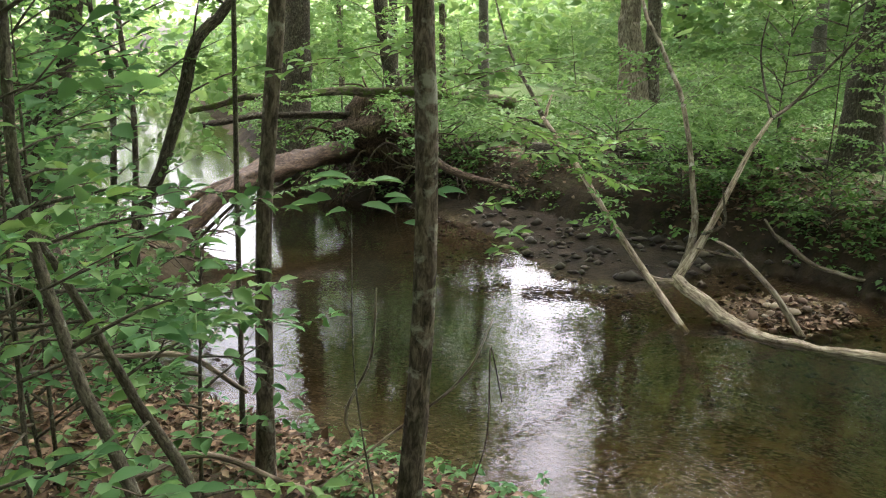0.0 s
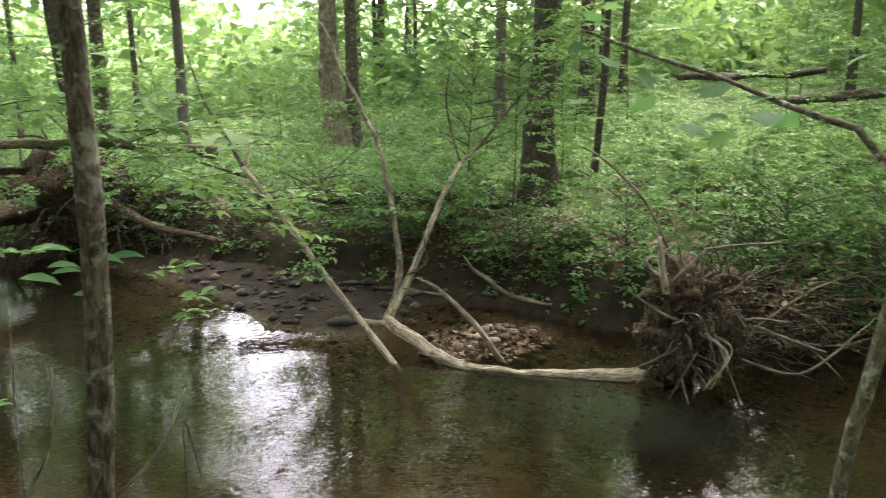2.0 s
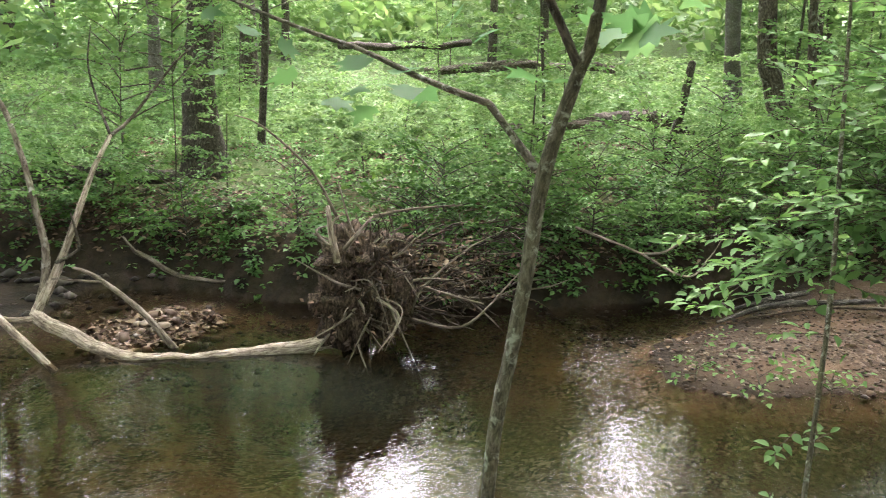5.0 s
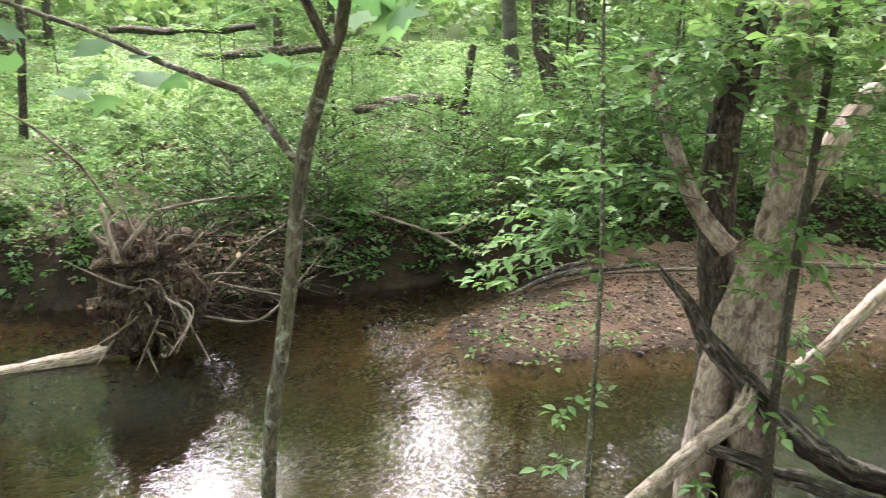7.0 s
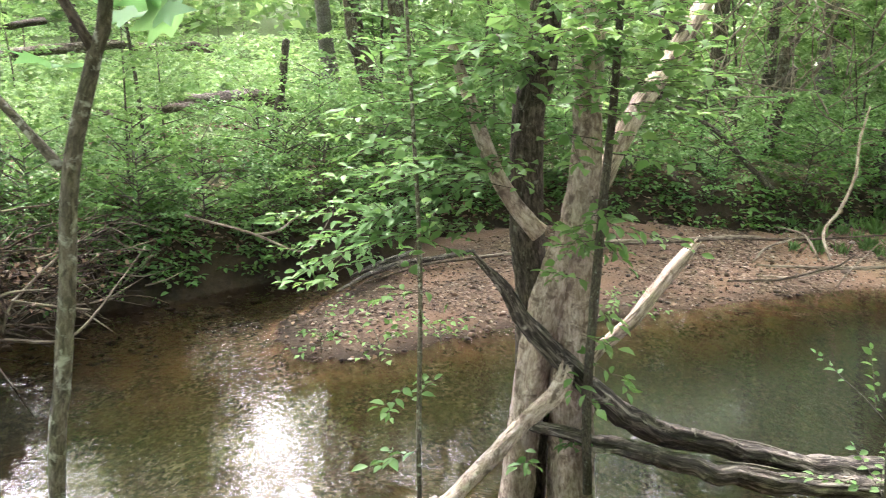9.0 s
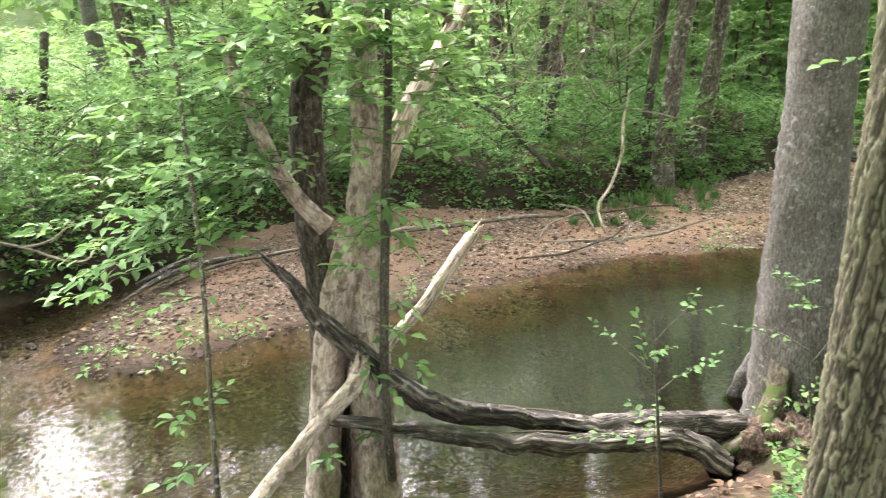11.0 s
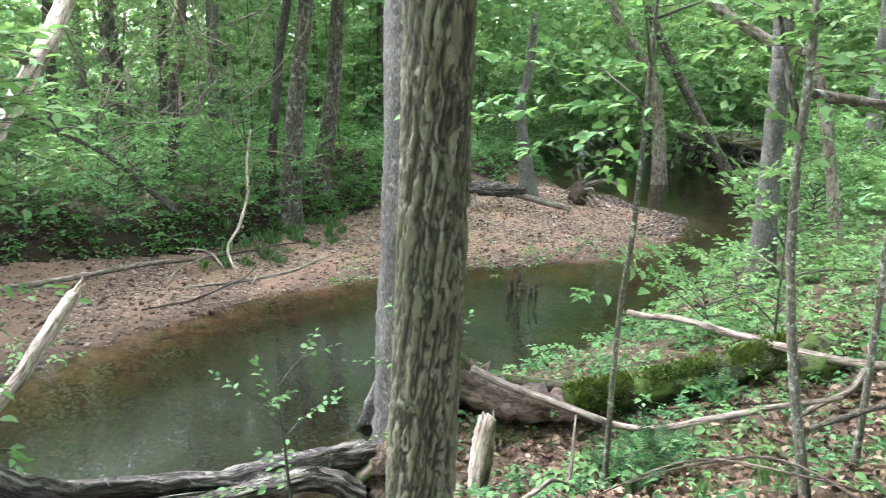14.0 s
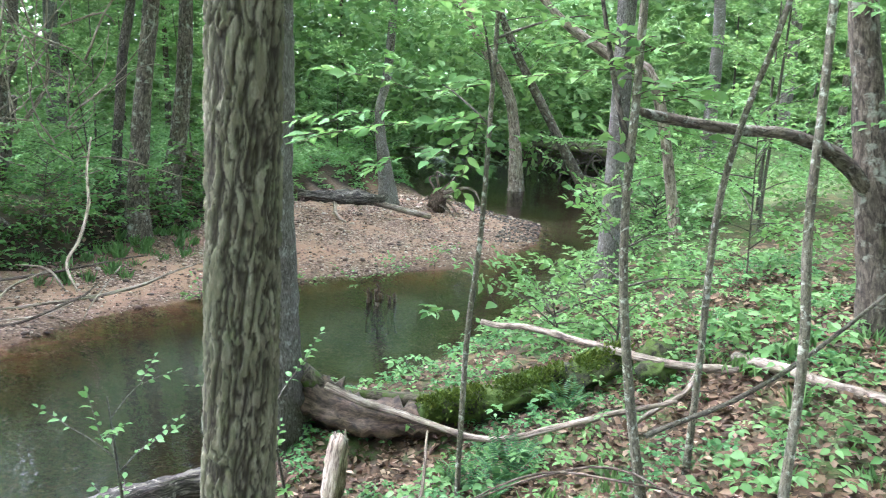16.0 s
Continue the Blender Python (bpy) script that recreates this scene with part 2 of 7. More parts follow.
M_DEAD_DARK = bark_mat("dead_wood_dark", (0.013, 0.011, 0.009), (0.052, 0.044, 0.036), (0.20, 0.178, 0.148), (0.36, 0.33, 0.275), 0.59, 1.2, rough=0.75, bump=1.0, stretch=0.14)
M_PALE = bark_mat("dead_wood_bleached", (0.112, 0.083, 0.063), (0.352, 0.285, 0.217), (0.600, 0.510, 0.413), (0.150, 0.112, 0.083), 0.57, 1.3, rough=0.8, stretch=0.14)
M_WORN = bark_mat("bark_pale_peeling", (0.24, 0.188, 0.145), (0.41, 0.335, 0.272), (0.58, 0.495, 0.42), (0.125, 0.094, 0.072), 0.52, 1.3, bump=0.5)
M_SNAG = bark_mat("wood_wet_brown", (0.02, 0.013, 0.009), (0.065, 0.042, 0.028), (0.14, 0.095, 0.065), None, rough=0.6)
M_LIMB_GREY = bark_mat("dead_wood_grey_streaked", (0.022, 0.019, 0.016), (0.115, 0.10, 0.083), (0.36, 0.325, 0.27), (0.05, 0.043, 0.036), 0.53, 0.9, rough=0.8, bump=1.0, stretch=0.14)
M_TWIG = bark_mat("twig_brown", (0.028, 0.019, 0.014), (0.077, 0.058, 0.044), (0.143, 0.116, 0.091), None)
M_ROOT = bark_mat("root_mat_soil", (0.018, 0.012, 0.008), (0.072, 0.049, 0.033), (0.190, 0.138, 0.098), None, bump=1.0)
M_LEAF = leaf_mat("leaf_spring", (0.078, 0.175, 0.060), (0.108, 0.224, 0.082), (0.150, 0.280, 0.118))
M_LEAF_NEAR = leaf_mat("leaf_broad", (0.052, 0.143, 0.062), (0.084, 0.198, 0.088), (0.122, 0.259, 0.124), 0.5, 0.15, 0.6)
M_LEAF_FAR = leaf_mat("leaf_canopy", (0.080, 0.170, 0.060), (0.115, 0.225, 0.085), (0.175, 0.295, 0.140), 0.5)
M_LEAF_DARK = leaf_mat("leaf_ground_cover", (0.035, 0.092, 0.025), (0.062, 0.144, 0.035), (0.104, 0.207, 0.056), 0.3)
M_FERN = leaf_mat("leaf_fern", (0.03, 0.09, 0.04), (0.05, 0.13, 0.05), (0.08, 0.17, 0.06), 0.3)
M_MOSS_SHOOT = leaf_mat("moss_shoots", (0.035, 0.06, 0.010), (0.062, 0.10, 0.016), (0.10, 0.14, 0.028), 0.3, 0.1, 0.8)
M_DRY = island_mat("dry_leaves", [(0.0, (0.038, 0.022, 0.013)), (0.4, (0.102, 0.060, 0.035)), (0.75, (0.178, 0.115, 0.071)), (1.0, (0.268, 0.197, 0.134))], 0.75)
M_PEBBLE = island_mat("pebbles", [(0.0, (0.045, 0.034, 0.029)), (0.35, (0.13, 0.085, 0.062)), (0.7, (0.22, 0.153, 0.112)), (0.92, (0.33, 0.265, 0.21)), (1.0, (0.42, 0.38, 0.32))], 0.7)
M_ROCK_WET = island_mat("wet_rocks", [(0.0, (0.018, 0.013, 0.011)), (0.6, (0.042, 0.033, 0.026)), (1.0, (0.13, 0.105, 0.085))], 0.6, 30, 0.3)
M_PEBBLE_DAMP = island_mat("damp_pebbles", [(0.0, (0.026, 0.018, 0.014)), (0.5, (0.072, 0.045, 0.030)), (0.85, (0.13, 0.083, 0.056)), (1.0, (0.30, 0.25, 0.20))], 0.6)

# ---- building helpers ----
RNG = np.random.default_rng(7)


def part(name, me, material, parent=None, label="", kind=""):
    """Links a mesh as one object, under its thing if one is given."""
    if isinstance(me, bmesh.types.BMesh):
        data = bpy.data.meshes.new(name)
        me.to_mesh(data)
        me.free()
        co = np.empty(len(data.vertices) * 3, np.float32)
        data.vertices.foreach_get("co", co)
        data.attributes.new("grain", "FLOAT_VECTOR", "POINT").data.foreach_set("vector", co)
        me = data
    me.name = name
    if not me.materials:
        me.materials.append(material)
    ob = new(name, me)
    if parent is not None:
        ob.parent = parent
        ob.matrix_parent_inverse = Matrix.Translation(-parent.location)
    return tagged(ob, label, kind=kind)


def thing(name, at, label, category, group="", kind=""):
    e = new(name)
    e.location = at
    e.empty_display_size = 0.1
    return tagged(e, label, category, group, kind)


def mesh_np(verts, faces, smooth=False):
    """A mesh from numpy arrays; faces all have the same number of corners."""
    verts, faces = np.asarray(verts, np.float32).reshape(-1, 3), np.asarray(faces, np.int32)
    me = bpy.data.meshes.new("mesh")
    k = faces.shape[1]
    me.vertices.add(len(verts))
    me.vertices.foreach_set("co", verts.ravel())
    me.loops.add(faces.size)
    me.loops.foreach_set("vertex_index", faces.ravel())
    me.polygons.add(len(faces))
    me.polygons.foreach_set("loop_start", np.arange(0, faces.size, k, dtype=np.int32))
    if smooth:
        me.polygons.foreach_set("use_smooth", np.ones(len(faces), bool))
    me.update(calc_edges=True)
    return me


def spline(pts, step):
    """Points along a smooth curve through pts, about step apart, with the place along pts as a number."""
    p = np.asarray(pts, float)
    if len(p) == 2:
        p = np.array([p[0], (p[0] + p[1]) / 2, p[1]])
    q = np.vstack([2 * p[0] - p[1], p, 2 * p[-1] - p[-2]])
    out, par = [], []
    for i in range(len(p) - 1):
        a, b, c, d = q[i:i + 4]
        n = max(2, int(np.ceil(np.linalg.norm(c - b) / step)))
        for u in np.linspace(0, 1, n, endpoint=False):
            out.append(0.5 * (2 * b + (c - a) * u + (2 * a - 5 * b + 4 * c - d) * u * u + (3 * b - a - 3 * c + d) * u ** 3))
            par.append(i + u)
    out.append(p[-1])
    par.append(len(p) - 1)
    return np.array(out), np.array(par) / (len(p) - 1)


def tube_arrays(pts, radii, sides=10, step=0.15, rough=0.08, wobble=0.0, seed=0, flare=0.0, ridges=0, ridge=0.0, oval=1.0, grain=0.0):
    """Verts and quads of a limb: tapered, uneven, closed at both ends. flare: widening at the first end, as at a trunk's foot."""
    rng = np.random.default_rng(seed + 11)
    c, u = spline(pts, step)
    n = len(c)
    r = np.interp(u, np.linspace(0, 1, len(radii)), radii)
    length = np.r_[0, np.cumsum(np.linalg.norm(np.diff(c, axis=0), axis=1))]
    if flare:
        r = r * (1 + flare * np.exp(-length / (4.0 * r[0])))
    if wobble:
        k = max(3, n // 4)
        for ax in range(3):
            w = rng.normal(0, wobble, k)
            w[0] = w[-1] = 0
            c[:, ax] += np.interp(np.linspace(0, 1, n), np.linspace(0, 1, k), w)
    tan = np.gradient(c, axis=0)
    tan /= np.linalg.norm(tan, axis=1, keepdims=True) + 1e-9
    up = np.array([0.31, 0.95, 0.05]) if abs(tan[0][2]) > 0.6 else np.array([0.02, 0.05, 1.0])
    a = np.cross(tan, up)
    a /= np.linalg.norm(a, axis=1, keepdims=True) + 1e-9
    b = np.cross(tan, a)
    ang = np.linspace(0, 2 * np.pi, sides, endpoint=False)
    rad = r[:, None] * np.ones(sides)
    ph = rng.uniform(0, 6.28, 6)
    for k, amp in ((2, 0.6), (3, 0.5), (5, 0.35)):
        rad *= 1 + rough * amp * np.sin(k * ang[None, :] + ph[k % 6] + 1.3 * np.sin(length[:, None] * (0.9 + 0.4 * k) + ph[(k + 1) % 6]))
    rad *= 1 + rough * rng.normal(0, 0.35, rad.shape)
    if ridges:
        # old bark: long narrow plates in wavering columns, parted by deep furrows that run into one another
        def field(k, tall, off):
            return np.array([noise.fractal(Vector((math.cos(q) * k + off, math.sin(q) * k, z * tall)), 0.9, 2.0, 2) for z in length for q in ang]).reshape(len(length), sides)
        warp, chip = field(2.4, 14.0, 3.0), field(12.0, 70.0, 80.0)

        def edge(q, z, w):
            far = noise.voronoi(Vector((math.cos(q + 0.34 * w) * ridges, math.sin(q + 0.34 * w) * ridges, z * 6.5 + 1.3 * w)))[0]
            return far[1] - far[0]
        gaps = np.array([edge(q, z, warp[a, b]) for a, z in enumerate(length) for b, q in enumerate(ang)]).reshape(len(length), sides)
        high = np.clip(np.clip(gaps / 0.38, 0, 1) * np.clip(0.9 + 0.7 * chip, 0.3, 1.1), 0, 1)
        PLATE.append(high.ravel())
        rad += ridge * (high - 0.6)
    if grain:
        # long splits and ribs of weathered wood
        g = np.zeros(rad.shape)
        for k in (3, 5, 8, 13):
            g += np.sin(k * ang[None, :] + ph[k % 6] * 3 + 0.9 * np.sin(length[:, None] * 3.1 + k)) * np.interp(length, np.linspace(0, length[-1] + 1e-6, 9), rng.uniform(0.1, 1, 9))[:, None] / 2.2
        rad *= 1 + grain * (np.abs(g) - 0.5)
    ring = c[:, None, :] + rad[..., None] * (np.cos(ang)[None, :, None] * a[:, None, :] + oval * np.sin(ang)[None, :, None] * b[:, None, :])
    v = ring.reshape(-1, 3)
    i, j = np.meshgrid(np.arange(n - 1), np.arange(sides), indexing="ij")
    jn = (j + 1) % sides
    f = np.stack([i * sides + j, i * sides + jn, (i + 1) * sides + jn, (i + 1) * sides + j], -1).reshape(-1, 4)
    v = np.vstack([v, c[0] - tan[0] * r[0] * 0.25, c[-1] + tan[-1] * r[-1] * 0.6])
    m = len(v)
    j = np.arange(sides)
    jn = (j + 1) % sides
    f = np.vstack([f, np.stack([np.full(sides, m - 2), jn, j, np.full(sides, m - 2)], -1), np.stack([np.full(sides, m - 1), (n - 1) * sides + j, (n - 1) * sides + jn, np.full(sides, m - 1)], -1)])
    gr = np.stack([np.cos(ang)[None] * r[:, None] + 0 * rad, np.sin(ang)[None] * r[:, None] + 0 * rad, length[:, None] + 0 * rad], -1).reshape(-1, 3) + rng.uniform(0, 7, 3)
    return v, f, np.vstack([gr, gr[0], gr[-1]])


def quads_mesh(parts_list, smooth=True):
    """One mesh out of limbs (verts, quads, grain); a quad with a doubled corner becomes a triangle."""
    vs, fs, gs, k = [], [], [], 0
    for v, f, g in parts_list:
        vs.append(v)
        gs.append(g)
        fs.append(f + k)
        k += len(v)
    v, f = np.vstack(vs), np.vstack(fs)
    tri = f[:, 0] == f[:, 3]
    me = bpy.data.meshes.new("mesh")
    loops = np.concatenate([f[~tri].ravel(), f[tri][:, :3].ravel()]).astype(np.int32)
    nq, nt = int((~tri).sum()), int(tri.sum())
    me.vertices.add(len(v))
    me.vertices.foreach_set("co", v.astype(np.float32).ravel())
    me.loops.add(len(loops))
    me.loops.foreach_set("vertex_index", loops)
    me.polygons.add(nq + nt)
    me.polygons.foreach_set("loop_start", np.concatenate([np.arange(nq) * 4, nq * 4 + np.arange(nt) * 3]).astype(np.int32))
    if smooth:
        me.polygons.foreach_set("use_smooth", np.ones(nq + nt, bool))
    me.attributes.new("grain", "FLOAT_VECTOR", "POINT").data.foreach_set("vector", np.vstack(gs).astype(np.float32).ravel())
    me.update(calc_edges=True)
    return me


def limb(name, pts, radii, material, parent=None, label="", **kw):
    return part(name, quads_mesh([tube_arrays(pts, radii, **kw)]), material, parent, label)


PLATE = []

# leaf outlines: x across, y along, z up; folded along the midrib
LEAF_2 = (np.array([(0, 0, 0), (0.5, 0.45, 0.1), (0, 1, -0.12), (-0.5, 0.45, 0.1)]), np.array([(0, 1, 2), (0, 2, 3)]))
LEAF_4 = (np.array([(0, 0, 0), (0.42, 0.28, 0.08), (0.44, 0.6, 0.08), (0, 1, -0.14), (-0.44, 0.6, 0.08), (-0.42, 0.28, 0.08)]), np.array([(0, 1, 2), (0, 2, 3), (0, 3, 4), (0, 4, 5)]))
LEAF_8 = (np.array([(0, 0, 0), (0.34, 0.2, 0.07), (0.5, 0.48, 0.1), (0.3, 0.78, 0.03), (0, 1, -0.14), (-0.3, 0.78, 0.03), (-0.5, 0.48, 0.1), (-0.34, 0.2, 0.07), (0, 0.35, 0.0), (0, 0.7, -0.04)]),
          np.array([(0, 1, 8), (1, 2, 8), (2, 9, 8), (2, 3, 9), (3, 4, 9), (0, 8, 7), (7, 8, 6), (6, 8, 9), (6, 9, 5), (5, 9, 4)]))
MAPLE = (np.array([(0, 0, 0), (0.14, 0.02, 0.02), (0.5, 0.2, 0.05), (0.3, 0.36, 0.04), (0.56, 0.66, 0.02), (0.2, 0.6, 0.03), (0, 1.0, -0.1), (-0.2, 0.6, 0.03), (-0.56, 0.66, 0.02), (-0.3, 0.36, 0.04), (-0.5, 0.2, 0.05), (-0.14, 0.02, 0.02), (0, 0.4, 0)]),
         np.array([(12, i, i + 1) for i in range(0, 11)] + [(12, 11, 0)]))


def leaves_mesh(pos, along, normal, length, width=0.55, shape=LEAF_2, seed=1):
    """All the leaves of one plant in one mesh."""
    t, f = shape
    pos, along, normal = (np.asarray(a, float).reshape(-1, 3) for a in (pos, along, normal))
    y = along / (np.linalg.norm(along, axis=1, keepdims=True) + 1e-9)
    x = np.cross(y, normal)
    x /= np.linalg.norm(x, axis=1, keepdims=True) + 1e-9
    z = np.cross(x, y)
    s = np.broadcast_to(np.asarray(length, float), (len(pos),))[:, None, None]
    w = width * (1 + 0.15 * np.random.default_rng(seed).normal(size=(len(pos), 1, 1)))
    v = pos[:, None, :] + s * (w * t[None, :, 0:1] * x[:, None, :] + t[None, :, 1:2] * y[:, None, :] + t[None, :, 2:3] * z[:, None, :])
    faces = f[None] + (np.arange(len(pos)) * len(t))[:, None, None]
    return mesh_np(v, faces.reshape(-1, 3))


def spray(base, head, length, leaf, rng, droop=0.15, gap=0.6, sub=True):
    """Leaves and twig lines of one flat, layered spray. Returns pos, along, normal, size, twig segments."""
    head = np.asarray(head, float)
    head = head / np.linalg.norm(head)
    side = np.cross(head, (0, 0, 1.0))
    side /= np.linalg.norm(side) + 1e-9
    up = np.cross(side, head)
    pos, along, nor, size, segs = [], [], [], [], []

    def stem(b, h, ln, lf):
        n = max(3, int(ln / (lf * gap)))
        u = (np.arange(n) + rng.uniform(0, 0.6, n)) / n
        p = b + np.outer(u * ln, h) + np.outer(-droop * ln * u ** 2, (0, 0, 1))
        sg = np.where(np.arange(n) % 2, 1.0, -1.0)
        sd = np.cross(h, up)
        a = 0.55 * h[None] + sg[:, None] * 0.8 * sd[None] + rng.normal(0, 0.22, (n, 3)) + np.array((0, 0, -0.18))
        a[-1] = h
        pos.append(p), along.append(a), nor.append(up[None] + rng.normal(0, 0.38, (n, 3)))
        size.append(lf * rng.uniform(0.6, 1.15, n))
        segs.append((b, b + h * ln * 0.5 - np.array((0, 0, droop * ln * 0.25)), b + h * ln - np.array((0, 0, droop * ln))))

    stem(np.asarray(base, float), head, length, leaf)
    if sub:
        for k in range(max(2, int(length / 0.16))):
            u = rng.uniform(0.15, 0.9)
            s = 1 if k % 2 else -1
            h = 0.75 * head + s * rng.uniform(0.5, 0.9) * side + up * rng.normal(0, 0.12)
            stem(np.asarray(base) + head * length * u - np.array((0, 0, droop * length * u * u)), h / np.linalg.norm(h), length * (1 - u * 0.6) * rng.uniform(0.35, 0.6), leaf)
    return np.vstack(pos), np.vstack(along), np.vstack(nor), np.concatenate(size), segs


def leafy(name, sprays, material, parent, twig_r=0.004, width=0.55, shape=LEAF_2, label="", twigs=True, twig_mat=None):
    """The crown of a plant from a list of sprays: one mesh of leaves, one of twigs."""
    p, a, n, s = (np.concatenate([x[i] for x in sprays]) for i in range(4))
    ob = part(name, leaves_mesh(p, a, n, s, width, shape), material, parent, label)
    if twigs:
        segs = [tube_arrays(g, [twig_r, twig_r * 0.8, twig_r * 0.35], sides=3, step=9, rough=0) for x in sprays for g in x[4]]
        part("twig_work", quads_mesh(segs), twig_mat or M_TWIG, parent, kind="stuff")
    return ob


def scatter_up(n, rng):
    v = rng.normal(0, 0.45, (n, 3))
    v[:, 2] = 1
    return v

# ---- ground and stream ----
NEAR = np.array([(-34, 60), (-22, 40), (-12, 25), (-8, 17.5), (-5.8, 14), (-4.5, 12.8), (-3.4, 11.9), (-4.0, 10.8), (-4.0, 9.2), (-3.0, 7.4), (-1.8, 6.3), (-0.6, 5.6), (1.0, 4.8), (2.8, 3.9), (4.2, 2.6),
                 (4.8, 1.2), (5.0, 0), (6.0, -1.6), (7.4, -2.3), (7.8, -3.4), (8.5, -5.1), (9.9, -7.0), (12.4, -10), (13.7, -11.6), (15.5, -14.2), (19, -16.3), (22.4, -18.6), (30, -22), (42, -23.5), (70, -24)], float)
FAR_A = [(-18, 62), (-11, 41), (-6, 26), (-4.4, 20.5), (-2.8, 17.8), (-0.8, 17.0)]
SHORE = [(0.3, 15), (0.9, 13.4), (1.7, 11.1), (2.6, 10.3), (3.3, 10.7), (4.2, 11.6), (5.2, 10.9)]
SHORE_BACK = [(0.8, 15.6), (2.2, 14.0), (3.6, 12.7), (4.4, 12.0), (5.3, 11.0)]
FAR_B = [(6.0, 9.3), (7.2, 8.0), (8.5, 6.9), (9.8, 6.1), (11.0, 5.5), (12.2, 5.0)]
BAR = [(11.0, 4.75), (9.4, 4.95), (8.4, 5.1), (7.8, 4.8), (7.3, 4.2), (7.6, 3.6), (8.7, 2.65), (9.4, 1.7), (10.35, 0.7), (11.2, -0.3), (12.1, -1.4), (12.8, -3.2), (13.0, -5.0), (13.1, -7.8), (14.4, -10.4), (16.2, -11.8), (19.8, -11.9)]
BAR_BACK = [(13.2, 3.2), (14.2, -0.7), (16.4, -3.6), (18.6, -5.6), (21.0, -8.6)]
FAR_C = [(22, -11.2), (26, -12.3), (30, -13.8), (38, -16), (70, -18)]
EDGE = np.array(FAR_A + SHORE + FAR_B + BAR + FAR_C, float)
BANK = np.array(FAR_A + SHORE_BACK + FAR_B + BAR_BACK + FAR_C, float)


def inside(poly, x, y):
    hit = np.zeros(x.shape, bool)
    a, b = poly, np.roll(poly, -1, axis=0)
    for (x0, y0), (x1, y1) in zip(a, b):
        if y0 != y1:
            hit ^= ((y0 > y) != (y1 > y)) & (x < (x1 - x0) * (y - y0) / (y1 - y0) + x0)
    return hit


def away(line, x, y):
    """Distance to an open line of points."""
    best = np.full(x.shape, 1e9)
    for (x0, y0), (x1, y1) in zip(line[:-1], line[1:]):
        dx, dy = x1 - x0, y1 - y0
        t = np.clip(((x - x0) * dx + (y - y0) * dy) / (dx * dx + dy * dy), 0, 1)
        best = np.minimum(best, np.hypot(x - x0 - t * dx, y - y0 - t * dy))
    return best


FAR_LAND = np.vstack([BANK, [(900, -30), (900, 900), (-200, 900)]])
NOT_NEAR = np.vstack([NEAR, [(900, -30), (900, 900), (-400, 900)]])
BAR_LAND = np.vstack([EDGE, [(900, -30), (900, 900), (-200, 900)]])
WAVES = [(RNG.uniform(0, 6.28), RNG.uniform(0.35, 1.0) * 2 ** k, RNG.uniform(0, 6.28)) for k in range(4) for _ in range(5)]


def rolling(x, y):
    z = np.zeros(np.shape(x))
    for a, k, p in WAVES:
        z = z + 0.035 / k ** 0.7 * np.sin(k * (x * math.cos(a) + y * math.sin(a)) + p + 1.3 * np.sin(0.7 * k * (y * math.cos(a) - x * math.sin(a)) + 2 * p))
    return z


